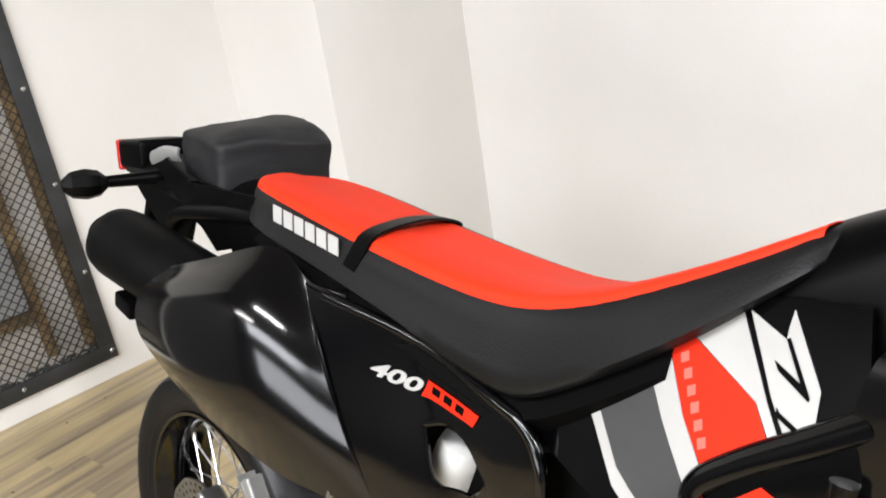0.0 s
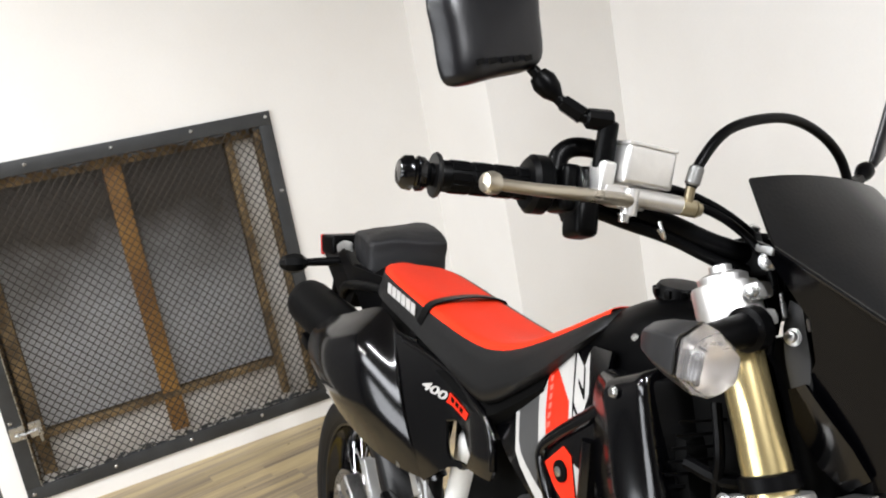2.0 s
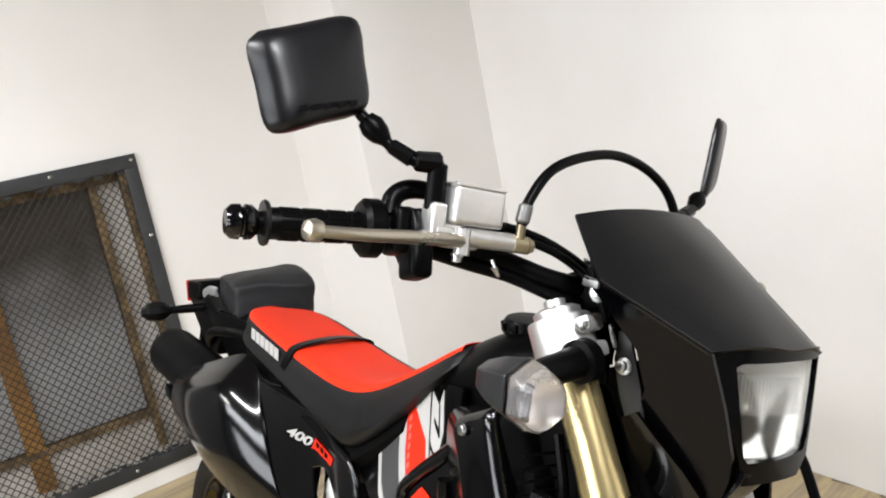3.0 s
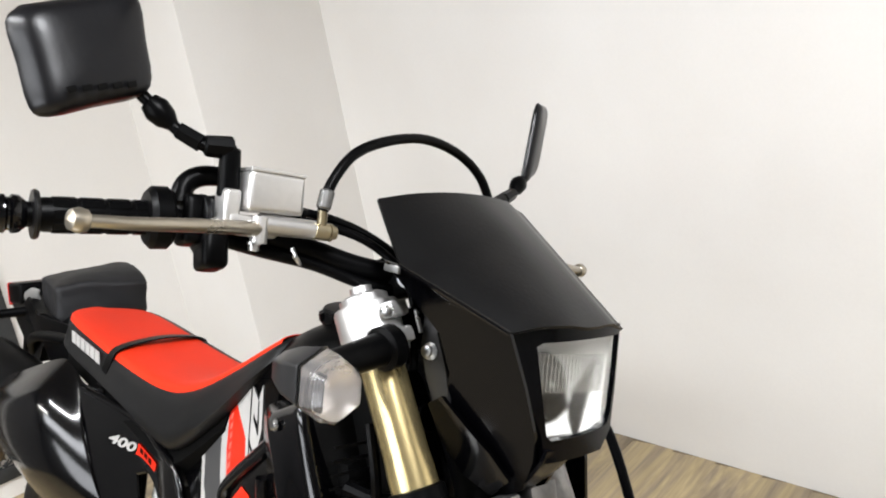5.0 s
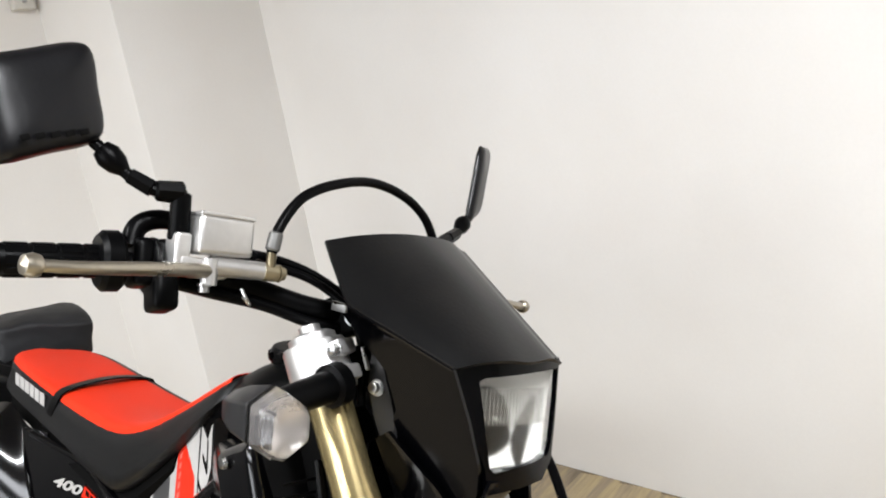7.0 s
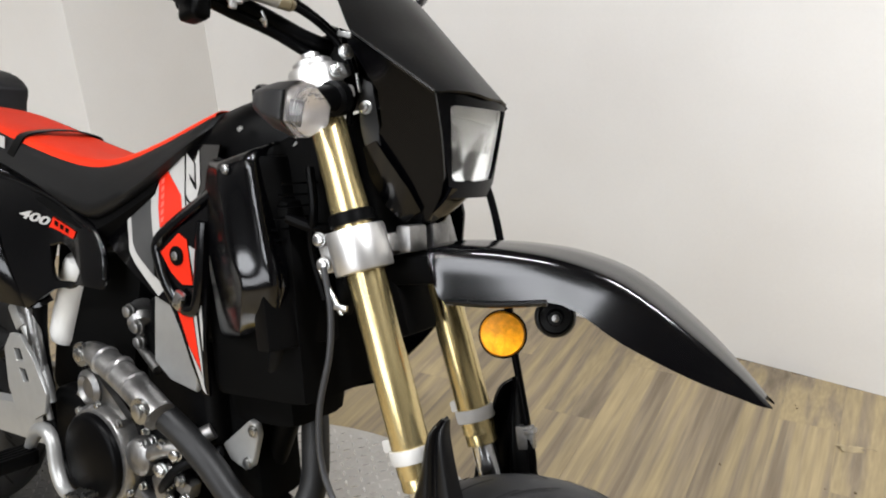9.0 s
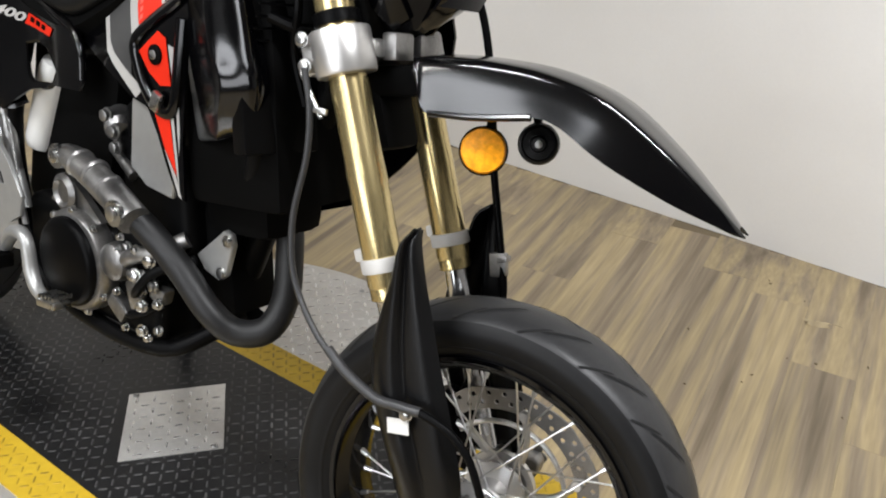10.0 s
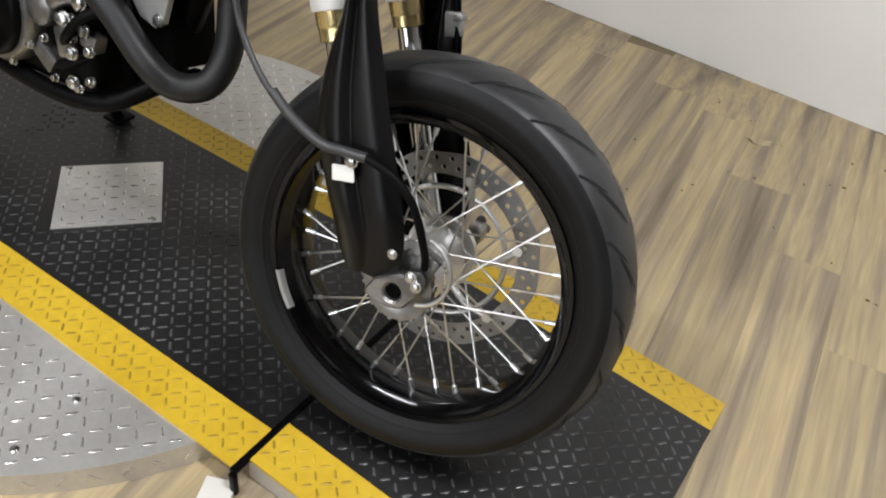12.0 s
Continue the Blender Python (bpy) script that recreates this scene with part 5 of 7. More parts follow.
# --- wheels ---
def wheel(name, centre, r, half, rim_r, label, m, disc_side, disc_r, disc_y):
    c = Vector(centre)
    ax = (c, c + Vector((0, 1, 0)))
    k = half
    ty = [(rim_r + 0.002, -k * 0.76), (rim_r + 0.012, -k * 0.86), (rim_r + 0.030, -k * 0.98), (r - 0.030, -k), (r - 0.014, -k * 0.84), (r - 0.004, -k * 0.48), (r, 0), (r - 0.004, k * 0.48), (r - 0.014, k * 0.84), (r - 0.030, k), (rim_r + 0.030, k * 0.98), (rim_r + 0.012, k * 0.86), (rim_r + 0.002, k * 0.76), (rim_r - 0.004, 0)]
    dense = []
    for i, p in enumerate(smooth_line([(a, b, 0) for a, b in ty], 3)):
        dense.append((p.x, p.y))
    tyre_bm = lathe(dense, *ax, 96, closed=True)
    w = part(name, lathe([(rim_r + 0.006, -k * 0.80), (rim_r + 0.004, -k * 0.86), (rim_r - 0.002, -k * 0.84), (rim_r - 0.006, -k * 0.68), (rim_r - 0.018, -k * 0.52), (rim_r - 0.022, -k * 0.2), (rim_r - 0.023, 0), (rim_r - 0.022, k * 0.2), (rim_r - 0.018, k * 0.52), (rim_r - 0.006, k * 0.68), (rim_r - 0.002, k * 0.84), (rim_r + 0.004, k * 0.86), (rim_r + 0.006, k * 0.80), (rim_r - 0.012, 0)], *ax, 96, closed=True), GLOSS, bike, label, m)
    for f in tyre_bm.faces:
        q = f.calc_center_median() - c
        f.material_index = 1 if abs(q.y) > k * 0.93 or math.hypot(q.x, q.z) < r - 0.034 else 0
    tyre = part("tyre", tyre_bm, RUBBER, w, "black road tyre with slanted tread cuts", m, 60)
    tyre.data.materials.append(SIDEWALL)
    for s in (-1, 1):
        part("bead_line", lathe([(rim_r + 0.014, s * k * 0.885), (rim_r + 0.017, s * k * 0.925), (rim_r + 0.020, s * k * 0.93), (rim_r + 0.020, s * k * 0.88)], *ax, 96, closed=True), SIDEWALL, tyre, "raised rib on the sidewall", m)
    # near-black strips laid just above the rubber imitate the grooves' shade
    gv = []
    for i in range(20):
        for s in (-1, 1):
            a0 = 2 * math.pi * (i + (0.25 if s > 0 else 0)) / 20
            for t0, t1, da, wd in ((0.16, 0.70, 0.19, 0.0036), (0.52, 0.92, 0.13, 0.0030)):
                off = 0.0 if wd > 0.0032 else 0.16
                bm = bmesh.new()
                n, left, right = 7, [], []
                for q in range(n + 1):
                    t = t0 + (t1 - t0) * q / n
                    rr = r - 0.004 * (t / 0.48) ** 2 if t < 0.48 else r - 0.004 - 0.010 * ((t - 0.48) / 0.36) ** 1.2
                    ang = a0 + off + da * (q / n)
                    wq = wd * (0.5 + math.sin(math.pi * (0.12 + 0.76 * q / n)) * 0.6)
                    for lst, sgn in ((left, -1), (right, 1)):
                        aa = ang + sgn * wq / r
                        lst.append(bm.verts.new((c.x + (rr + 0.0016) * math.cos(aa), c.y + s * t * k * 1.01, c.z + (rr + 0.0016) * math.sin(aa))))
                for q in range(n):
                    bm.faces.new((left[q], right[q], right[q + 1], left[q + 1]))
                gv.append(bm)
    tagged(part("tread_cut_shade", joined(*gv), GROOVE_SHADE, w, "dark strips painted for the shade in the tread cuts", m), kind="stuff")
    part("hub", lathe([(0.012, -0.062), (0.030, -0.058), (0.046, -0.042), (0.046, -0.034), (0.026, -0.026), (0.022, 0), (0.026, 0.026), (0.046, 0.034), (0.046, 0.042), (0.034, 0.056), (0.012, 0.062)], *ax, 36), MACHINED, w, "polished hub", m)
    for i in range(36):
        s = 1 if i % 2 else -1
        lean = 1 if (i // 2) % 2 else -1
        a1 = 2 * math.pi * i / 36
        a0 = a1 + lean * 0.92
        p0 = c + Vector((0.043 * math.cos(a0), s * 0.038, 0.043 * math.sin(a0)))
        p1 = c + Vector(((rim_r - 0.020) * math.cos(a1), s * 0.006, (rim_r - 0.020) * math.sin(a1)))
        d = (p0 - p1).normalized()
        sp = part("spoke", joined(rod(p0, p1, 0.0016, seg=8), rod(p1 - d * 0.004, p1 + d * 0.016, 0.0044, 0.0036, 8)), SPOKE, w, "", m)
    dy = c.y + disc_y
    holes = [ring_points(c.x, c.z, disc_r - 0.033, 48)]
    for i in range(36):
        for q, rr in ((0, 0.0095), (0.5, 0.0225)):
            a = 2 * math.pi * (i + q) / 36
            holes.append(ring_points(c.x + (disc_r - rr) * math.cos(a), c.z + (disc_r - rr) * math.sin(a), 0.0040, 8))
    d = part("brake_disc", plate([(c.x + disc_r * (1 + 0.010 * math.cos(12 * a)) * math.cos(a), c.z + disc_r * (1 + 0.010 * math.cos(12 * a)) * math.sin(a)) for a in [2 * math.pi * i / 72 for i in range(72)]], dy, dy + 0.004, holes, 0), DISC_STEEL, w, "drilled steel brake disc", m)
    ring_r = disc_r * 0.66
    arms = [tube([c + Vector((0.045 * math.cos(a), disc_y, 0.045 * math.sin(a))), c + Vector((ring_r * 0.86 * math.cos(a + 0.22), disc_y - 0.003, ring_r * 0.86 * math.sin(a + 0.22))), c + Vector(((disc_r - 0.029) * math.cos(a + 0.42), disc_y, (disc_r - 0.029) * math.sin(a + 0.42)))], [0.0060, 0.0050, 0.0058], 8, 5) for a in [2 * math.pi * i / 6 for i in range(6)]]
    part("carrier_ring", tube([c + Vector((ring_r * math.cos(a), disc_y, ring_r * math.sin(a))) for a in [2 * math.pi * i / 24 for i in range(25)]], 0.0042, 8, 3), MACHINED, d, "thin alloy carrier ring", m)
    each("disc_rivet", [lathe([(0.0, -0.006), (0.0075, -0.006), (0.0085, -0.004), (0.0085, 0.004), (0.0, 0.005)], c + Vector(((disc_r - 0.031) * math.cos(a), disc_y, (disc_r - 0.031) * math.sin(a))), c + Vector(((disc_r - 0.031) * math.cos(a), disc_y + 1, (disc_r - 0.031) * math.sin(a))), 12) for a in [2 * math.pi * i / 6 + 0.42 for i in range(6)]], MACHINED, d, "round disc rivet", m)
    part("disc_carrier", lathe([(0.030, -0.006), (0.056, -0.006), (0.056, 0.004), (0.030, 0.004)], c + Vector((0, disc_y, 0)), c + Vector((0, disc_y + 1, 0)), 32), MACHINED, d, "alloy disc carrier", m)
    each("carrier_arm", arms, MACHINED, d, "", m)
    return w


fw = wheel("front_wheel", (0, 0, 0), 0.300, 0.060, 0.226, "glossy black spoked front wheel", FORKS, 1, 0.152, 0.058)
part("rim_sticker", patch([[(0.2235 * math.cos(a) * f, -0.0515 + g, 0.2235 * math.sin(a) * f) for f, g in ((1.01, 0.0), (0.985, -0.0005), (0.96, 0.006))] for a in [radians(203 + 4 * i) for i in range(5)]], 0.0006, 3), ALLOY_GREY, fw, "pale rim sticker", FORKS)
rw = wheel("rear_wheel", (-1.60, 0, 0.308), 0.312, 0.070, 0.228, "glossy black spoked rear wheel", BODY, -1, 0.118, -0.075)
part("rear_caliper", joined(box((0.09, 0.045, 0.055), (-1.515, -0.09, 0.405), (0, 35, 0), 0.01, 3), box((0.05, 0.05, 0.04), (-1.555, -0.09, 0.372), (0, 35, 0), 0.008), bolt_head((-1.50, -0.114, 0.42), (0, -1, 0), 0.008), bolt_head((-1.535, -0.114, 0.39), (0, -1, 0), 0.008)), CASTING, bike, "grey rear brake caliper", BODY)
part("axle_nut", bolt_head((-1.60, -0.122, 0.308), (0, -1, 0), 0.016, 0.014), STEEL, bike, "steel axle nut", BODY)

# --- forks ---


def leg(z, y):
    return Vector((-0.032 - 0.433 * z, y, z))


def turned(y, profile, seg=32):
    """Turned parts on a fork leg: (radius, height z)."""
    z0 = profile[0][1]
    k = math.sqrt(1 + 0.433**2)
    return lathe([(r, (z - z0) * k) for r, z in profile], leg(z0, y), leg(z0 + 1, y), seg)


for s in (-1, 1):
    y = 0.1 * s
    fork = part("fork_tube", turned(y, [(0.0225, 0.296), (0.0258, 0.306), (0.0258, 0.44), (0.0250, 0.46), (0.0250, 0.64), (0.0238, 0.66), (0.0238, 0.806), (0.021, 0.808)]), GOLD, bike, "gold anodised fork tube", FORKS)
    part("end_ring", turned(y, [(0.020, 0.286), (0.0245, 0.288), (0.0245, 0.311), (0.0235, 0.314)]), GOLD, fork, "", FORKS)
    part("stanchion", rod(leg(0.03, y), leg(0.296, y), 0.0185, 0.0185, 24), CHROME, fork, "bright steel inner tube", FORKS)
    collar = part("guide_collar", joined(turned(y, [(0.025, 0.321), (0.0290, 0.321), (0.0296, 0.323), (0.0296, 0.336), (0.0290, 0.338), (0.025, 0.338)]), box((0.016, 0.014, 0.017), leg(0.330, y + s * 0.002) + Vector((-0.032, 0, 0.002)), (0, -23, 0), 0.003)), COLLAR, fork, "white plastic collar", FORKS)
    part("lower_bracket", joined(turned(y, [(0.026, 0.552), (0.0380, 0.553), (0.0395, 0.556), (0.0395, 0.602), (0.0380, 0.605), (0.026, 0.606)]), box((0.030, 0.020, 0.052), leg(0.577, y) + Vector((-0.044, -s * 0.004, -0.010)), (0, -23, 0), 0.005)), CASTING if s > 0 else MACHINED, bike, "silver lower fork clamp", FORKS)
    each("clamp_bolt", [bolt_head(leg(0.590, y) + Vector((-0.050, -0.014, -0.006)), (0, -1, 0), 0.0075, 0.006), bolt_head(leg(0.562, y) + Vector((-0.052, -0.014, -0.010)), (0, -1, 0), 0.0075, 0.006)], STEEL, bike, "steel clamp bolt", FORKS)
    part("dust_band", turned(y, [(0.027, 0.610), (0.0305, 0.611), (0.0305, 0.624), (0.027, 0.626)]), SATIN, fork, "black rubber band", FORKS)
    part("upper_bracket", joined(turned(y, [(0.026, 0.752), (0.034, 0.753), (0.035, 0.757), (0.035, 0.800), (0.0335, 0.803), (0.026, 0.804)]), box((0.020, 0.026, 0.017), leg(0.790, y) + Vector((0.035, 0, 0.014)), (0, -23, 0), 0.005), box((0.020, 0.026, 0.017), leg(0.768, y) + Vector((0.035, 0, 0.010)), (0, -23, 0), 0.005)), MACHINED, bike, "silver upper fork clamp", FORKS)
    each("clamp_bolt", [bolt_head(leg(0.790, y) + Vector((0.038, -0.013, 0.014)), (0.3, -1, 0), 0.006, 0.007), bolt_head(leg(0.768, y) + Vector((0.038, -0.013, 0.010)), (0.3, -1, 0), 0.006, 0.007)], STEEL, bike, "steel clamp bolt", FORKS)
    part("fork_cap", turned(y, [(0.0245, 0.803), (0.0262, 0.804), (0.0262, 0.811), (0.020, 0.814), (0.012, 0.815), (0.012, 0.822), (0.0, 0.823)]), MACHINED, fork, "silver fork cap", FORKS)
    # the guard round the inner tube
    gr = []
    section = ((0.0, 0.106), (0.14, 0.129), (0.32, 0.142), (0.46, 0.1415), (0.53, 0.132), (0.60, 0.1335), (0.84, 0.133), (1.0, 0.119))
    for z, xa, xb in ((0.394, -0.128, -0.120), (0.374, -0.146, -0.116), (0.327, -0.154, -0.100), (0.286, -0.161, -0.083), (0.239, -0.166, -0.064), (0.184, -0.163, -0.040), (0.140, -0.147, -0.021), (0.098, -0.127, -0.004), (0.062, -0.108, 0.004), (0.034, -0.094, 0.002), (0.012, -0.078, -0.016)):
        gr.append([(xa + (xb - xa) * t, s * (0.112 + (y - 0.112) * (0.6 if z > 0.38 else min(1.0, 0.30 + z * 8))), z) for t, y in section])
    gd = part("fork_guard", patch(gr, 0.004, 3), SHEEN, bike, "satin black fork guard", FORKS, 60)
    if s < 0:
        each("guard_bolt", [bolt_head((-0.002, -0.140, 0.066), (0, -1, 0), 0.005, 0.004), bolt_head((-0.084, -0.142, 0.163), (0, -1, 0), 0.007, 0.008)], STEEL, gd, "steel bolt", FORKS)
        part("white_tag", box((0.031, 0.003, 0.021), (-0.091, -0.1445, 0.144), (0, -14, 0), 0.006), WHITE, gd, "small white tag", FORKS)
    part("axle_clamp", joined(plate([(-0.034, -0.008), (-0.024, 0.016), (0.010, 0.036), (0.032, 0.042), (0.042, 0.034), (0.040, 0.014), (0.026, -0.010), (0.006, -0.018), (-0.018, -0.016)], s * 0.105 - (0.012 if s > 0 else 0.0) - 0.0, s * 0.105 + s * 0.022, [ring_points(0.006, 0.006, 0.0125, 16)], 0.003),
                              box((0.024, 0.022, 0.04), (-0.016, s * 0.106, 0.016), (0, -23, 0), 0.006, 3)), CASTING, bike, "grey cast axle clamp", FORKS)
    each("axle_clamp_bolt", [bolt_head((0.036, s * 0.128, 0.030), (0, s, 0), 0.006, 0.006), bolt_head((0.026, s * 0.128, 0.040), (0, s, 0), 0.006, 0.006)], STEEL, bike, "steel pinch bolt", FORKS)
part("bracket_bridge", joined(box((0.055, 0.16, 0.026), leg(0.582, 0) + Vector((0.010, 0, 0.0)), (0, -23, 0), 0.006), box((0.022, 0.05, 0.036), leg(0.590, -0.035) + Vector((0.045, 0, 0.006)), (0, -10, 0), 0.005), box((0.022, 0.05, 0.036), leg(0.590, 0.035) + Vector((0.045, 0, 0.006)), (0, -10, 0), 0.005)), CASTING, bike, "silver fork yoke", FORKS)
part("bracket_bridge", joined(box((0.07, 0.17, 0.024), leg(0.780, 0), (0, -23, 0), 0.006), rod(leg(0.78, 0), leg(0.83, 0), 0.02)), SATIN, bike, "dark upper yoke", FORKS)
# solid rod; the dark of the axle hole is put into its colour
part("axle", joined(rod((0.004, -0.118, 0.004), (0.004, 0.12, 0.004), 0.0105, bev=0.001)), DARK, fw, "solid axle painted black for its dark hollow bore", FORKS)
part("speed_sensor", joined(lathe([(0.030, 0), (0.050, 0), (0.052, 0.004), (0.050, 0.012), (0.036, 0.013), (0.030, 0.010)], (0, -0.082, 0), (0, -1, 0), 40), *[box((0.004, 0.010, 0.006), (0.052 * math.cos(a), -0.088, 0.052 * math.sin(a)), (0, -math.degrees(a), 0), 0.001) for a in [2 * math.pi * i / 20 for i in range(20)]], box((0.03, 0.02, 0.04), (0.03, -0.09, 0.045), (0, 20, 0), 0.006)), CASTING, fw, "ringed speed sensor housing", FORKS)
part("sensor_loop", tube([(0.024 + 0.047 * math.cos(a), -0.104, 0.039 + 0.049 * math.sin(a)) for a in [radians(-78 + 20 * i) for i in range(9)]], 0.0030, 8, 4), MACHINED, fw, "pale alloy ring beside the axle", FORKS)
part("front_caliper", joined(box((0.07, 0.05, 0.10), (-0.115, 0.072, 0.055), (0, -30, 0), 0.012, 3), box((0.05, 0.03, 0.04), (-0.09, 0.10, 0.0), (0, 0, 0), 0.006)), SATIN, bike, "black front brake caliper", FORKS)
part("speedometer_cable", tube([(-0.318, -0.128, 0.552), (-0.300, -0.130, 0.500), (-0.294, -0.132, 0.440), (-0.300, -0.134, 0.360), (-0.284, -0.136, 0.285), (-0.236, -0.142, 0.225), (-0.181, -0.148, 0.192), (-0.127, -0.150, 0.172)], 0.0044, 10, 6), CABLE, bike, "dark grey cable to the front wheel", FORKS)
part("cable_sleeve", tube([(-0.210, -0.1445, 0.209), (-0.176, -0.148, 0.189), (-0.127, -0.150, 0.172), (-0.095, -0.1505, 0.174), (-0.062, -0.150, 0.177)], 0.0068, 12, 6), CABLE, bike, "thicker dark grey cable sleeve", FORKS)
part("cable_end", tube([(-0.064, -0.150, 0.177), (-0.040, -0.149, 0.172), (-0.016, -0.146, 0.162), (0.010, -0.142, 0.138), (0.028, -0.136, 0.102), (0.036, -0.124, 0.072), (0.034, -0.108, 0.050)], 0.0055, 10, 6), MATTE, bike, "black cable end", FORKS)
part("cable_guide", joined(rod(leg(0.552, -0.1) + Vector((-0.052, -0.026, -0.006)), leg(0.50, -0.1) + Vector((-0.034, -0.029, -0.004)), 0.0035), box((0.020, 0.006, 0.008), leg(0.505, -0.1) + Vector((-0.034, -0.030, 0)), (0, 0, 0), 0.002)), STEEL, bike, "wire cable guide", FORKS)

# --- front mudguard ---
FEND = [(-0.206, 0.590, 0.062, 0.014), (-0.176, 0.597, 0.066, 0.070), (-0.099, 0.606, 0.067, 0.066), (-0.022, 0.606, 0.066, 0.052), (0.055, 0.589, 0.060, 0.068), (0.134, 0.546, 0.046, 0.052), (0.190, 0.507, 0.029, 0.028), (0.212, 0.490, 0.020, 0.017), (0.226, 0.479, 0.011, 0.008)]
rows = []
for x, z, w, drop in FEND:
    side_w = [(1.13, drop), (1.075, drop * 0.66), (1.02, drop * 0.33), (0.955, drop * 0.09), (0.82, 0.0)]
    near = [(x + 0.010 * d / max(drop, 0.001), -w * k, z - d) for k, d in side_w]
    rows.append(near + [(x, -w * 0.35, z + 0.045 * w), (x, 0, z + 0.06 * w), (x, w * 0.35, z + 0.045 * w)] + [(a, -b, c) for a, b, c in reversed(near)])
fender = part("front_mudguard", patch(rows, 0.002, 4), PAINT, bike, "glossy black high front mudguard", FORKS, 50)
part("mudguard_flange", tube([(-0.165, -0.071, 0.528), (-0.10, -0.075, 0.537), (-0.03, -0.074, 0.553)], 0.0045, 8, 5), GLOSS, fender, "", FORKS)
part("mudguard_mount", joined(box((0.09, 0.09, 0.04), (-0.240, 0, 0.552), (0, -12, 0), 0.008), box((0.03, 0.09, 0.09), (-0.255, 0, 0.50), (0, -23, 0), 0.01)), DARK, fender, "black mounting block", FORKS)
horn = part("horn", lathe([(0.0, 0), (0.026, 0), (0.0295, 0.006), (0.0295, 0.016), (0.027, 0.021), (0.024, 0.022), (0.022, 0.018), (0.012, 0.019), (0.010, 0.030), (0.0, 0.031)], (-0.072, 0.105, 0.500), (0.12, -0.55, 0.56), 28), SHEEN, bike, "round black horn under the mudguard", FORKS)
part("horn_screw", bolt_head((-0.062, 0.074, 0.503), (0.2, -0.66, 0.05), 0.004, 0.003), STEEL, horn, "bright centre screw", FORKS)
part("horn_stay", tube([(-0.075, 0.10, 0.525), (-0.085, 0.085, 0.548), (-0.10, 0.06, 0.575)], 0.006, 8, 3), SATIN, horn, "", FORKS)
AM = Vector((-0.094, -0.040, 0.4945))
amber = part("amber_reflector", lathe([(0.0, 0), (0.0275, 0), (0.029, 0.003), (0.027, 0.008), (0.0, 0.010)], AM, AM + Vector((0.30, -0.95, 0.15)), 36), AMBER, bike, "round amber side reflector", FORKS)
part("reflector_shell", lathe([(0.0, 0), (0.024, 0), (0.031, 0.006), (0.0315, 0.012), (0.029, 0.013), (0.0, 0.012)], AM - Vector((0.30, -0.95, 0.15)) * 0.010, AM + Vector((0.30, -0.95, 0.15)), 36), SATIN, amber, "black reflector shell", FORKS)
part("reflector_stay", tube([AM + Vector((0, 0.008, 0.02)), AM + Vector((-0.004, 0.012, 0.045)), AM + Vector((-0.02, 0.02, 0.075))], 0.0055, 8, 3), SATIN, amber, "", FORKS)
part("brake_hose", tube([(-0.235, 0.10, 0.72), (-0.20, 0.118, 0.655), (-0.168, 0.125, 0.56), (-0.140, 0.125, 0.45), (-0.118, 0.122, 0.385), (-0.094, 0.112, 0.325), (-0.074, 0.104, 0.26), (-0.085, 0.10, 0.18), (-0.10, 0.09, 0.10)], 0.0060, 10, 5), SATIN, bike, "black front brake hose", FORKS)
part("hose_clamp", joined(box((0.026, 0.014, 0.036), (-0.094, 0.111, 0.310), (0, -15, 0), 0.003), box((0.016, 0.02, 0.008), (-0.087, 0.107, 0.322), (0, -15, 0), 0.002)), CASTING, bike, "silver hose clamp", FORKS)

# --- headlight unit ---
CY = 0.030
VISOR_NEAR = [(-0.359, -0.117, 0.916), (-0.336, -0.122, 0.884), (-0.311, -0.124, 0.850), (-0.286, -0.111, 0.836), (-0.261, -0.097, 0.822), (-0.236, -0.083, 0.808), (-0.212, -0.069, 0.794)]
rows = []
for k, near in enumerate(VISOR_NEAR):
    t = k / 6
    near = Vector(near)
    mid = Vector((-0.330, 0.015, 0.936)).lerp(Vector((-0.176, 0.020, 0.803)), t)
    far = Vector((-0.343, 0.126, 0.927)).lerp(Vector((-0.181, 0.100, 0.801)), t)
    rows.append([near, near.lerp(mid, 0.3) + Vector((0.003, 0, 0.004)), near.lerp(mid, 0.65) + Vector((0.004, 0, 0.004)), mid, mid.lerp(far, 0.55) + Vector((0.003, 0, 0.005)), mid.lerp(far, 0.85) + Vector((0, 0, 0.001)), far])
visor = part("headlight_visor", patch(rows, 0.004, 4), SHEEN, bike, "satin black headlight visor", BARS, 60)


def mask_y(x, z):
    return 0.342 + 0.2977 * x - 0.4381 * z


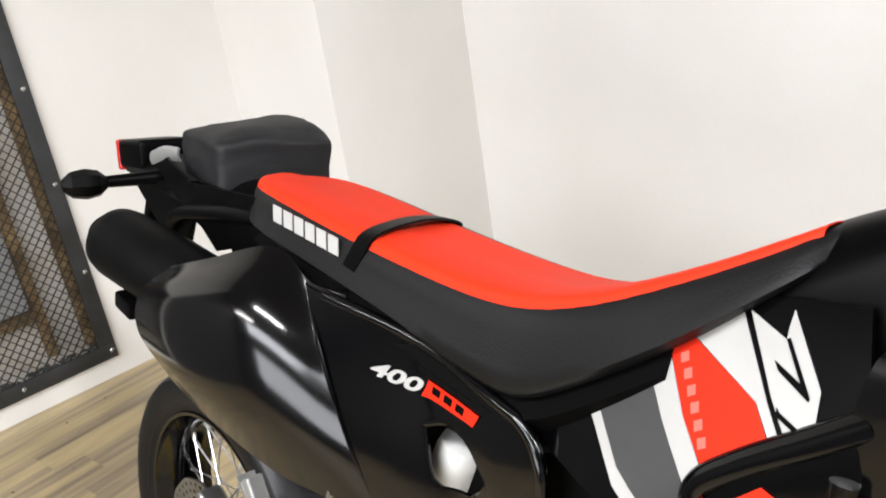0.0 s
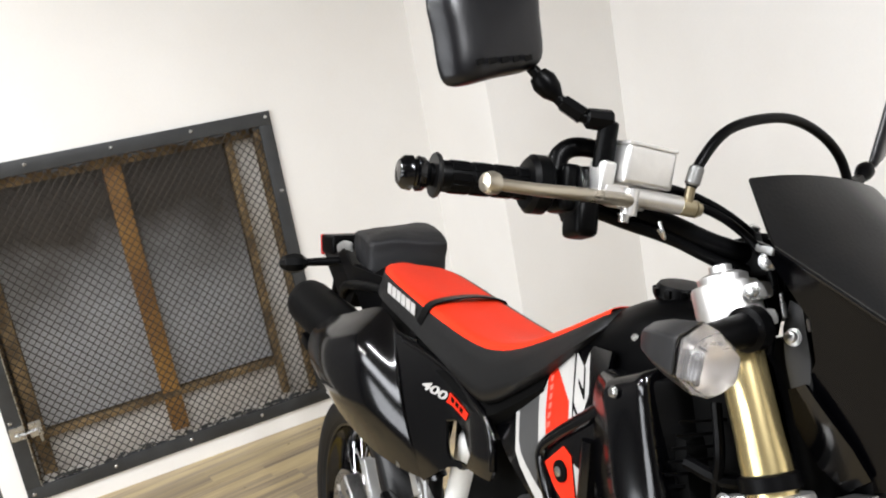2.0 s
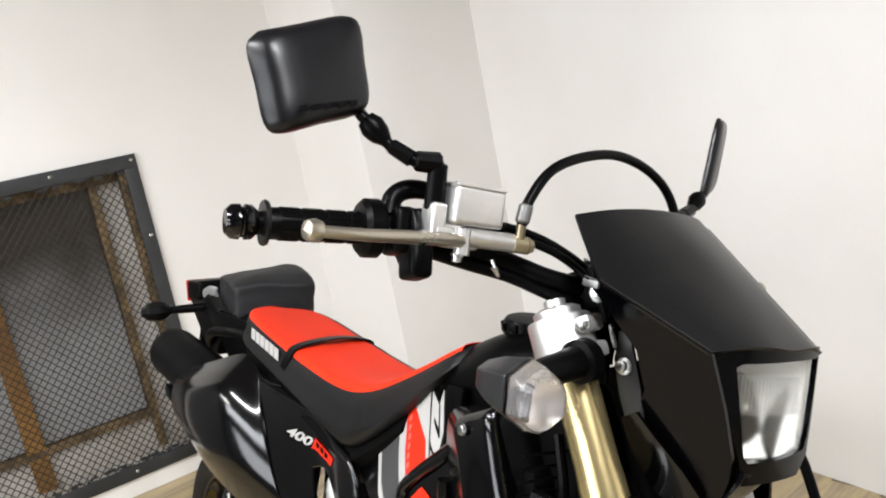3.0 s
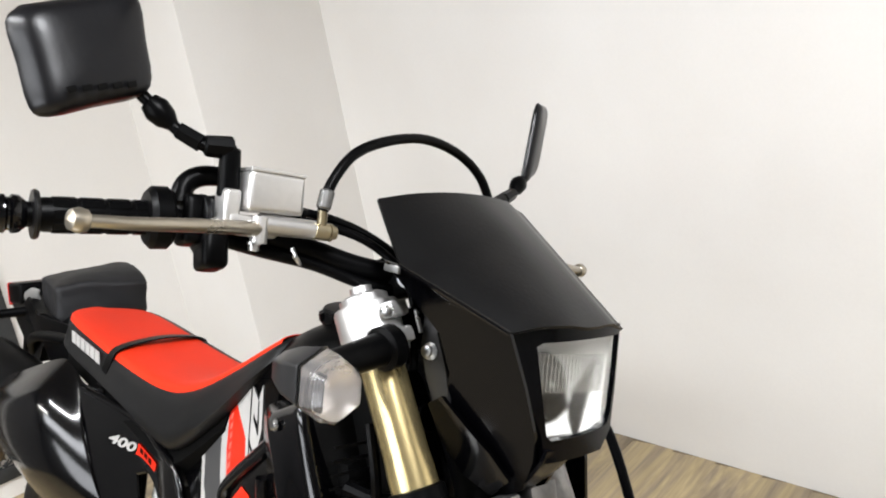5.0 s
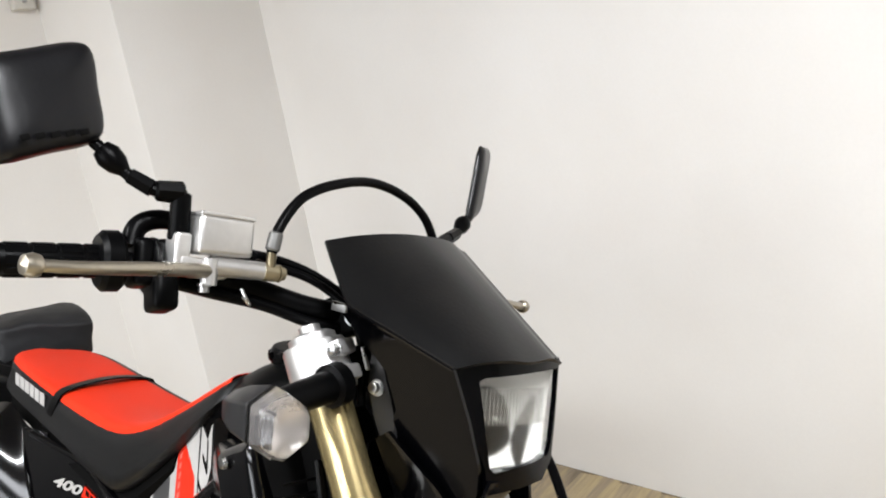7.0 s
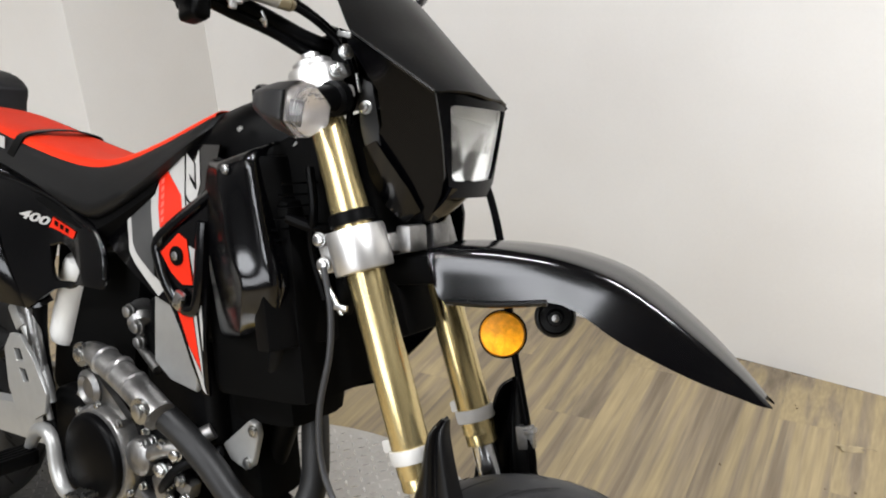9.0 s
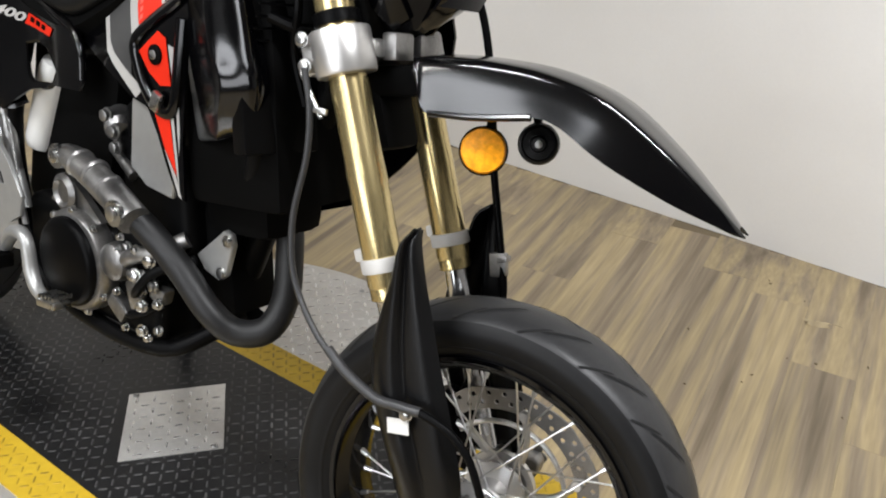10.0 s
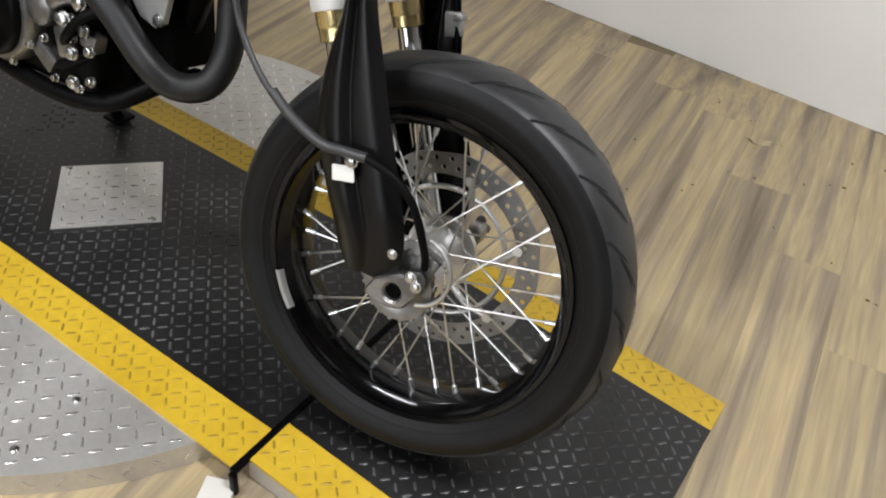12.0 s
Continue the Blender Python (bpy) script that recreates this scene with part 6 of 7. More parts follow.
for s in (-1, 1):
    pts = [(-0.327, 0.853), (-0.311, 0.849), (-0.261, 0.821), (-0.212, 0.793), (-0.206, 0.740), (-0.204, 0.690), (-0.210, 0.664), (-0.226, 0.630), (-0.262, 0.612), (-0.292, 0.655), (-0.300, 0.700), (-0.281, 0.745), (-0.284, 0.785), (-0.305, 0.818)]
    bm = shell(pts, lambda x, z: mask_y(x, z) if s < 0 else 2 * CY - 0.02 - mask_y(x, z), (), 0.005, 0.025)
    cheek = part("headlight_cheek", bm, MASK, visor, "glossy black side of the headlight mask", BARS, 50)
    if s < 0:
        part("visor_edge", tube([(-0.313, -0.1275, 0.849), (-0.286, -0.1135, 0.834), (-0.261, -0.0995, 0.820), (-0.213, -0.0725, 0.7925)], 0.0030, 8, 5), GLOSS, cheek, "", BARS)
        part("cheek_clip", box((0.020, 0.005, 0.008), (-0.320, -0.1290, 0.846), (0, 8, 0), 0.002), FERRULE, cheek, "worn bright tab", BARS)
        part("cheek_vent", shell([(-0.302, 0.712), (-0.284, 0.722), (-0.246, 0.668), (-0.232, 0.640), (-0.252, 0.622), (-0.276, 0.640), (-0.296, 0.676)], lambda x, z: mask_y(x, z) - 0.010 - 0.006 * math.cos((x + 0.27) * 40), (), 0.006, 0.03), GLOSS, cheek, "raised black moulding", BARS)
        part("cheek_bolt", joined(bolt_head((-0.309, -0.073, 0.764), (0, -1, 0), 0.0062, 0.008), lathe([(0.004, 0), (0.0092, 0.001), (0.0092, 0.003), (0.004, 0.004)], (-0.309, -0.0705, 0.764), (-0.309, -1, 0.764), 20)), STEEL, cheek, "large round steel screw", BARS)
        part("bracket_slot", rod((-0.323, -0.085, 0.806), (-0.317, -0.080, 0.782), 0.0026, bev=0.001), STEEL, cheek, "bright strip", BARS)
        part("lamp_bracket", shell([(-0.318, 0.800), (-0.304, 0.796), (-0.288, 0.745), (-0.282, 0.700), (-0.296, 0.690), (-0.314, 0.735), (-0.322, 0.770)], lambda x, z: -0.068 - 0.10 * (z - 0.764), (), 0.004, 0.03), SIGNAL_GREY, cheek, "grey plastic lamp bracket behind the mask", BARS)
# bezel round the lens: drawn in x-z, then turned to face ahead
FACE = Matrix.Translation((-0.2036, 0.036, 0.0)) @ pose(0, 0, 0, 0, 0, 79.4)
bez_out = [(-0.101, 0.797), (0.0, 0.806), (0.0615, 0.807), (0.0625, 0.735), (0.060, 0.692), (0.040, 0.672), (-0.044, 0.663), (-0.052, 0.690), (-0.075, 0.740)]
bez_in = [(-0.066, 0.780), (-0.060, 0.784), (0.0, 0.790), (0.059, 0.795), (0.060, 0.760), (0.056, 0.712), (0.050, 0.698), (0.0, 0.690), (-0.040, 0.686), (-0.046, 0.691), (-0.056, 0.735)]


def face_y(x, z):
    return -(0.012 - 2.6 * x * x) + 0.06 * (0.785 - z) * 0.3


bezel = part("headlight_bezel", shell(bez_out, face_y, [bez_in], 0.008, 0.03), MASK, visor, "glossy black headlight surround", BARS @ FACE, 50)
lamp = part("headlight", shell([(x * 0.985, 0.731 + (z - 0.731) * 0.985) for x, z in bez_in], lambda x, z: face_y(x, z) + 0.001, (), 0.003, 0.02), CLEAR, visor, "clear ribbed headlight lens", BARS @ FACE, 60)
lamp.visible_shadow = False
ribs = joined(*[box((0.0016, 0.002, 0.040), (-0.058 + i * 0.0052, face_y(-0.058 + i * 0.0052, 0.75) + 0.0085, 0.752), bev=0) for i in range(22)])
part("lens_ribs", ribs, CLEAR, lamp, "fine vertical lens ribs", BARS @ FACE).visible_shadow = False
bowl = patch([[(x * (1 - 0.9 * max(0.0, 0.78 - z)) - 0.002, 0.005 + 0.046 * (1 - (x / 0.068) ** 2) * (1 - ((z - 0.738) / 0.058) ** 2), z) for x in (-0.068, -0.055, -0.03, 0, 0.03, 0.055, 0.066)] for z in (0.684, 0.70, 0.72, 0.738, 0.756, 0.776, 0.796)], 0.002, 4)
part("reflector_bowl", bowl, LAMP_BOWL, lamp, "silvered reflector bowl", BARS @ FACE, 60)
part("bulb", lathe([(0.006, 0), (0.009, 0.006), (0.009, 0.018), (0.005, 0.024), (0.0, 0.025)], (0, 0.052, 0.733), (0, -1, 0.733), 16), WHITE, lamp, "pale bulb cap", BARS @ FACE)
part("chin", patch([[(x, CY + 0.006 + w * k, z + 0.010 * abs(k) + 0.010 * k) for k in (-1, -0.6, 0, 0.6, 1)] for x, z, w in ((-0.198, 0.678, 0.052), (-0.206, 0.662, 0.050), (-0.226, 0.640, 0.044), (-0.256, 0.618, 0.034))], 0.004, 4), MASK, visor, "glossy black chin of the mask", BARS, 60)
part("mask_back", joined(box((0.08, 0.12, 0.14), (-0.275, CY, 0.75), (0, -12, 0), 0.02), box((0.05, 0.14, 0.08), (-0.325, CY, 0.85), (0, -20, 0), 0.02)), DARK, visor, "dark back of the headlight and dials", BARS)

# --- handlebar and controls ---
right = [(-0.388, -0.03, 0.838), (-0.392, -0.06, 0.840), (-0.412, -0.095, 0.846), (-0.440, -0.140, 0.860), (-0.468, -0.198, 0.871), (-0.494, -0.281, 0.8755), (-0.530, -0.400, 0.8665)]
full = right[::-1] + [(x, -y, z) for x, y, z in right]
bar = part("handlebar", tube(full, 0.0115, 14, 6), SATIN, bike, "black handlebar", BARS)
each("bar_clamp", [box((0.045, 0.032, 0.050), (-0.386, -0.045, 0.836), (0, -20, 0), 0.008), box((0.045, 0.032, 0.050), (-0.386, 0.045, 0.836), (0, -20, 0), 0.008)], SATIN, bike, "black bar clamp", BARS)
each("clamp_screw", [*[bolt_head((-0.380 + dx, y, 0.862 - dx * 0.3), (0.3, 0, 1), 0.006, 0.006) for y in (-0.045, 0.045) for dx in (-0.014, 0.014)], bolt_head((-0.358, -0.062, 0.836), (0.6, -1, 0), 0.008, 0.010)], STEEL, bike, "steel clamp screw", BARS)
for s in (-1, 1):
    g0, g1 = Vector((-0.494, s * 0.281, 0.8755)), Vector((-0.5265, s * 0.387, 0.8675))
    d = (g1 - g0).normalized()
    L = (g1 - g0).length
    grip = part("grip", lathe([(0.0150, 0.0), (0.0160, 0.002), (0.0160, L - 0.008), (0.0150, L - 0.004)], g0, g1, 24), SATIN, bar, "black rubber grip with moulded pads", BARS, 30)
    pads = []
    for k in range(9):
        a = 2 * math.pi * k / 9
        for i in range(4):
            pad = box((0.0015, 0.0082, L * 0.185), (0.0160 * math.cos(a), 0.0160 * math.sin(a), L * (0.13 + 0.215 * i)), (0, 0, math.degrees(a)), 0.0006, 1)
            pad.transform(axis_matrix(g0, g1))
            pads.append(pad)
    tagged(part("grip_pad", joined(*pads), SATIN, grip, "rows of moulded rubber pads", BARS), kind="stuff")
    part("grip_flange", lathe([(0.014, 0), (0.0220, 0.0005), (0.0232, 0.003), (0.0220, 0.0055), (0.014, 0.006)], g1 - d * 0.004, g1 + d, 28), SHEEN, grip, "grey-black rubber flange", BARS)
    part("bar_end", lathe([(0.009, 0), (0.011, 0.003), (0.0135, 0.006), (0.0170, 0.010), (0.0178, 0.016), (0.0150, 0.018), (0.0150, 0.020), (0.0176, 0.022), (0.0168, 0.030), (0.012, 0.035), (0.0, 0.036)], g1 + d * 0.002, g1 + d, 24), GLOSS, grip, "glossy black bar end weight", BARS)
    # switch or throttle housing
    hs = part("control_housing", joined(
        lathe([(0.016, -0.010), (0.026, -0.009), (0.031, -0.004), (0.031, 0.010), (0.027, 0.014), (0.016, 0.015)], g0 + Vector((0, s * 0.004, 0)), g0 - d, 22),
        box((0.040, 0.020, 0.050), (-0.484, s * 0.254, 0.876), (0, -8, s * 17), 0.008, 3), box((0.046, 0.016, 0.058), (-0.478, s * 0.237, 0.872), (0, -8, s * 17), 0.008, 3),
        box((0.038, 0.026, 0.040), (-0.466, s * 0.238, 0.848), (0, -12, s * 17), 0.008, 3)), SATIN, bar, "black switch housing", BARS)
    part("housing_band", lathe([(0.028, 0), (0.0295, 0.001), (0.0295, 0.005), (0.028, 0.006)], (-0.481, s * 0.247, 0.8745), (-0.469, s * 0.205, 0.8735), 20), SHEEN, hs, "", BARS)
    part("housing_cable", tube([(-0.490, s * 0.262, 0.892), (-0.492, s * 0.256, 0.912), (-0.486, s * 0.240, 0.9225), (-0.468, s * 0.218, 0.921), (-0.448, s * 0.190, 0.908), (-0.430, s * 0.150, 0.893)], [0.011, 0.011, 0.0105, 0.0095, 0.007, 0.006], 10, 5), SATIN, hs, "black cable boot", BARS)
    part("switch_tab", box((0.010, 0.016, 0.007), (-0.456, s * 0.243, 0.877), (0, 0, 0), 0.002), RED if s > 0 else STEEL, hs, "small switch", BARS)
    lv = part("lever", joined(tube([(-0.412, s * 0.404, 0.8640), (-0.405, s * 0.36, 0.8655), (-0.408, s * 0.30, 0.8695), (-0.418, s * 0.25, 0.8720), (-0.428, s * 0.205, 0.8735)], [0.0056, 0.0060, 0.0068, 0.0072, 0.0080], 12, 6), lathe([(0.004, -0.010), (0.0095, -0.006), (0.0108, 0), (0.0085, 0.007), (0.0, 0.010)], (-0.412, s * 0.404, 0.864), (-0.414, s * 1.0, 0.864), 20)), LEVER, bar, "bronze-grey alloy lever", BARS)
    part("lever_perch", joined(box((0.030, 0.036, 0.018), (-0.440, s * 0.206, 0.874), (0, 0, s * 10), 0.005, 3), box((0.026, 0.017, 0.034), (-0.447, s * 0.237, 0.893), (0, 0, s * 10), 0.004, 3), box((0.020, 0.030, 0.012), (-0.440, s * 0.226, 0.880), (0, 0, s * 10), 0.003, 2), lathe([(0.0085, -0.013), (0.0085, 0.014)], (-0.426, s * 0.212, 0.872), (-0.426, s * 0.212, 1.0), 16)), MACHINED if s < 0 else SATIN, bar, "lever perch", BARS)
mc = part("master_cylinder", joined(box((0.042, 0.062, 0.040), (-0.436, -0.197, 0.910), (0, 0, -10), 0.005, 3), rod((-0.430, -0.212, 0.879), (-0.410, -0.152, 0.878), 0.0108, 0.0098, 16, 0.002)), MACHINED, bar, "silver brake fluid reservoir", BARS)
part("reservoir_lid", box((0.0425, 0.0625, 0.004), (-0.436, -0.197, 0.931), (0, 0, -10), 0.0015), MACHINED, mc, "silver lid", BARS)
each("lid_screw", [bolt_head((-0.436 + dx, -0.197 + dy, 0.9325), (0, 0, 1), 0.003, 0.002) for dx, dy in ((0.004, -0.024), (-0.004, 0.024))], STEEL, mc, "small lid screw", BARS)
part("hose_joint", joined(rod((-0.411, -0.156, 0.878), (-0.404, -0.138, 0.877), 0.0098, 0.0092, 16, 0.002), rod((-0.406, -0.148, 0.878), (-0.402, -0.152, 0.903), 0.0052, 0.0052, 12), bolt_head((-0.404, -0.139, 0.877), (0.3, 1, 0), 0.007, 0.008)), BRASS, mc, "brass hose joint", BARS)
part("pivot_bolt", bolt_head((-0.427, -0.216, 0.860), (0, 0, -1), 0.0055, 0.009), STEEL, mc, "steel pivot bolt", BARS)
part("pivot_clip", tube([(-0.412, -0.180, 0.858), (-0.408, -0.175, 0.846), (-0.412, -0.168, 0.842), (-0.418, -0.172, 0.850)], 0.002, 8, 4), STEEL, mc, "wire clip", BARS)
part("brake_hose", tube([(-0.402, -0.152, 0.898), (-0.400, -0.146, 0.926), (-0.398, -0.118, 0.962), (-0.397, -0.068, 0.985), (-0.396, -0.008, 0.997), (-0.392, 0.048, 0.990), (-0.388, 0.090, 0.969), (-0.384, 0.112, 0.936), (-0.385, 0.135, 0.885), (-0.34, 0.12, 0.82), (-0.28, 0.11, 0.76), (-0.245, 0.105, 0.73)], 0.0058, 12, 6), SATIN, bike, "black front brake hose in a high arc", BARS)
part("hose_collar", lathe([(0.0060, 0), (0.0080, 0.002), (0.0080, 0.019), (0.0060, 0.021)], (-0.402, -0.152, 0.900), (-0.4005, -0.147, 0.930), 14), FERRULE, bike, "steel hose ferrule", BARS)
each("throttle_cable", [tube([(-0.455, -0.175, 0.900), (-0.43, -0.115, 0.893), (-0.405, -0.075, 0.877), (-0.375, -0.05, 0.850), (-0.35, -0.045, 0.81), (-0.345, -0.05, 0.76)], 0.0048, 10, 5), tube([(-0.452, -0.175, 0.890), (-0.42, -0.110, 0.882), (-0.395, -0.075, 0.866), (-0.365, -0.06, 0.838), (-0.345, -0.06, 0.80), (-0.34, -0.06, 0.74)], 0.0048, 10, 5)], SATIN, bike, "black throttle cable", BARS)
part("bar_loom", tube([(-0.472, -0.236, 0.862), (-0.455, -0.185, 0.852), (-0.43, -0.13, 0.842), (-0.40, -0.08, 0.825), (-0.37, -0.04, 0.82)], 0.007, 10, 5), SATIN, bike, "black wiring loom", BARS)


def mirror(corners, stem, shell_out, glass_in, label):
    """A rear-view mirror: rounded shell, glass set in its back, and a jointed stem."""
    c = sum((Vector(p) for p in corners), Vector()) / 4
    tl, tr, br, bl = [Vector(p) for p in corners]
    out = Vector(shell_out)
    ring = []
    for a, b in ((tl, tr), (tr, br), (br, bl), (bl, tl)):
        for t in (0.12, 0.5, 0.88):
            ring.append(a.lerp(b, t))
    rows = [[c + (p - c) * k + out * h for p in ring] for k, h in ((0.96, -0.004), (1.0, 0.0), (0.99, 0.008), (0.90, 0.020), (0.70, 0.026), (0.35, 0.029))]
    body = part("mirror", patch(rows, fine=3, closed=True), MIRROR_BACK, bar, label, BARS, 60)
    bm = bmesh.new()
    bm.faces.new([bm.verts.new(c + (p - c) * 0.86 - out * 0.0045) for p in ring])
    bmesh.ops.solidify(bm, geom=bm.faces[:], thickness=0.002)
    part("mirror_glass", finish(bm), CHROME, body, "mirror glass", BARS)
    part("mirror_stem", joined(tube(stem, 0.0062, 10, 4), rod(stem[0], stem[1], 0.0112, 0.0105, 12, 0.002), rod(Vector(stem[1]).lerp(Vector(stem[2]), -0.1), Vector(stem[2]), 0.0118, 0.0105, 8, 0.002), rod(Vector(stem[2]).lerp(Vector(stem[3]), 0.1), Vector(stem[2]).lerp(Vector(stem[3]), 0.95), 0.0098, 0.0090, 6, 0.001), lathe([(0.006, 0.004), (0.0115, 0.014), (0.0135, 0.026), (0.010, 0.036)], stem[-2], stem[-1], 12)), SATIN, body, "black jointed mirror stem", BARS)
    return body


mr = mirror([(-0.534, -0.428, 1.044), (-0.526, -0.316, 1.094), (-0.504, -0.301, 0.992), (-0.512, -0.402, 0.949)],
            [(-0.449, -0.236, 0.902), (-0.447, -0.239, 0.950), (-0.458, -0.262, 0.949), (-0.476, -0.282, 0.962), (-0.500, -0.310, 0.993)], (0.97, 0.15, 0.10), None, "black right rear-view mirror shell")
part("mirror_mark", joined(*[box((0.0016, 0.009, 0.006), (-0.4835 + 0.001 * i, -0.384 + i * 0.0135, 0.979 + i * 0.004), (24, 0, 0), 0.0005) for i in range(5)]), BADGE_GREY, mr, "moulded dark letter blocks", BARS)
mirror([(-0.474, 0.336, 1.116), (-0.508, 0.412, 1.126), (-0.492, 0.366, 1.008), (-0.476, 0.314, 0.984)],
       [(-0.455, 0.185, 0.900), (-0.450, 0.200, 0.935), (-0.462, 0.250, 0.955), (-0.472, 0.292, 0.970), (-0.480, 0.320, 0.992)], (0.40, 0.20, 0.02), None, "black left rear-view mirror shell")


def loft(rings):
    """A solid with flat sides through rings of points, capped at both ends."""
    bm = bmesh.new()
    vs = [[bm.verts.new(q) for q in ring] for ring in rings]
    for a, b in zip(vs, vs[1:]):
        for i in range(len(a)):
            bm.faces.new((a[i], a[(i + 1) % len(a)], b[(i + 1) % len(b)], b[i]))
    bm.faces.new(vs[0]), bm.faces.new(vs[-1])
    bmesh.ops.recalc_face_normals(bm, faces=bm.faces)
    return bm


def front_signal(s):
    """A six-sided turn signal: tapered grey body behind, clear faceted lens ahead."""
    tilt = BARS @ pose(-0.308, s * 0.223, 0.739, 0, 4, s * 6)

    def hexagon(x, r, drop=0.0):
        return [(x - 0.10 * r * math.sin(a), 0.94 * r * math.cos(a), r * math.sin(a) - drop) for a in [math.pi / 6 + math.pi / 3 * i for i in range(6)]]

    body = part("front_turn_signal", bevelled(loft([hexagon(-0.066, 0.008, -0.002), hexagon(-0.056, 0.018, -0.001), hexagon(-0.032, 0.0275), hexagon(0.0, 0.0335)]), 0.003, 3), SIGNAL_GREY, bike, "grey front turn signal with a clear lens", tilt, 30)
    part("rim", bevelled(loft([hexagon(0.0005, 0.0338), hexagon(0.0045, 0.0342)]), 0.001, 1), CLEAR, body, "pale clear rim of the lens", tilt, 20)
    lens = part("lens", bevelled(loft([hexagon(0.005, 0.0332), hexagon(0.022, 0.0305), hexagon(0.035, 0.0215), hexagon(0.040, 0.012)]), 0.002, 2), SMOKE, body, "clear faceted lens", tilt, 25)
    part("lens_bowl", lathe([(0.004, 0), (0.016, 0.005), (0.024, 0.010), (0.0245, 0.012), (0.016, 0.008), (0.0, 0.004)], (0.006, 0, 0), (1.0, 0, 0), 20), REFLECTOR, body, "silvered bowl", tilt)
    part("lens_grid", joined(*[box((0.010, 0.0022, 0.026), (0.0145, -0.021 + 0.0058 * i, -0.004), (0, 0, 0), 0.0005) for i in range(3)]), SATIN, body, "dark louvre in the lens", tilt)
    part("signal_stalk", joined(rod((-0.328, s * 0.205, 0.748), (-0.328, s * 0.112, 0.768), 0.0145, 0.018, 14, 0.003), lathe([(0.016, 0), (0.023, 0.004), (0.023, 0.020), (0.018, 0.024)], (-0.328, s * 0.130, 0.764), (-0.328, 0, 0.79), 18)), SATIN, body, "black rubber stalk", BARS)
    return body


for s in (-1, 1):
    front_signal(s)

# --- bag on the tail ---
bag = thing("tail_bag", (-1.56, 0.30, 0.95), "small black nylon bag strapped behind the seat", "bag")
bm = bmesh.new()
bmesh.ops.create_cube(bm, size=1.0)
bmesh.ops.subdivide_edges(bm, edges=bm.edges[:], cuts=15, use_grid_fill=True)
for v in bm.verts:
    p = v.co * 2
    q = Vector((p.x, p.y, p.z))
    n = 14.0
    k = (abs(p.x) ** n + abs(p.y) ** n + abs(p.z) ** n) ** (1 / n)
    q /= max(k, 1e-6)
    s = Vector((q.x * 0.086, q.y * 0.094, q.z * (0.043 + 0.006 * q.y)))
    s.z += 0.010 * (1 - q.x**2) * (1 - 0.6 * q.y**2) * (1 if q.z > 0 else 0.2)
    s.z -= 0.024 * max(0.0, q.x) * max(0.0, q.y) * max(0.0, q.z)
    s.x += 0.010 * max(0.0, q.x) * q.y * (0.5 + 0.5 * q.z)
    s += 0.0055 * noise.noise_vector(s * 15) + 0.0016 * noise.noise_vector(s * 50)
    v.co = s
bm.transform(pose(-1.566, 0.040, 0.988, 3, 4, -7))
part("pouch", finish(bm), BAG, bag, "", BODY, 45)
bm = tube([(0.079, -0.06, -0.012), (0.081, 0.0, -0.010), (0.079, 0.06, -0.012)], 0.003, 6, 5)
bm.transform(pose(-1.566, 0.040, 0.988, 3, 4, -7))
part("bag_strap", bm, SATIN, bag, "", BODY)

# ---- small litter on the floor ----
chip = thing("wood_offcut", (-0.165, -0.222, 0.0), "small pale wood offcut lying beside the runway", "offcut")
part("block", box((0.050, 0.070, 0.012), (-0.165, -0.222, 0.0062), (0, 0, 24), 0.002), CARD, chip)

leaf = thing("dry_leaf", (0.165, 1.41, 0.0), "pale dry curled oak leaf on the plank floor", "leaf")
bm = bmesh.new()
edge = []
for i in range(26):
    a = 2 * math.pi * i / 26
    r = 0.033 * (1 + 0.22 * math.sin(7 * a)) * (0.55 + 0.45 * abs(math.cos(a)))
    edge.append(bm.verts.new((0.165 + r * math.cos(a + 0.5), 1.41 + 0.62 * r * math.sin(a + 0.5), 0.003 + 0.004 * math.cos(2 * a))))
mid = bm.verts.new((0.165, 1.41, 0.0055))
for i in range(26):
    bm.faces.new((edge[i], edge[(i + 1) % 26], mid))
bmesh.ops.solidify(bm, geom=bm.faces[:], thickness=0.0006)
part("blade", finish(bm), LEAF, leaf)
part("stalk", tube([(0.19, 1.42, 0.004), (0.21, 1.428, 0.006), (0.225, 1.43, 0.003)], 0.0009, 6, 3), LEAF, leaf)

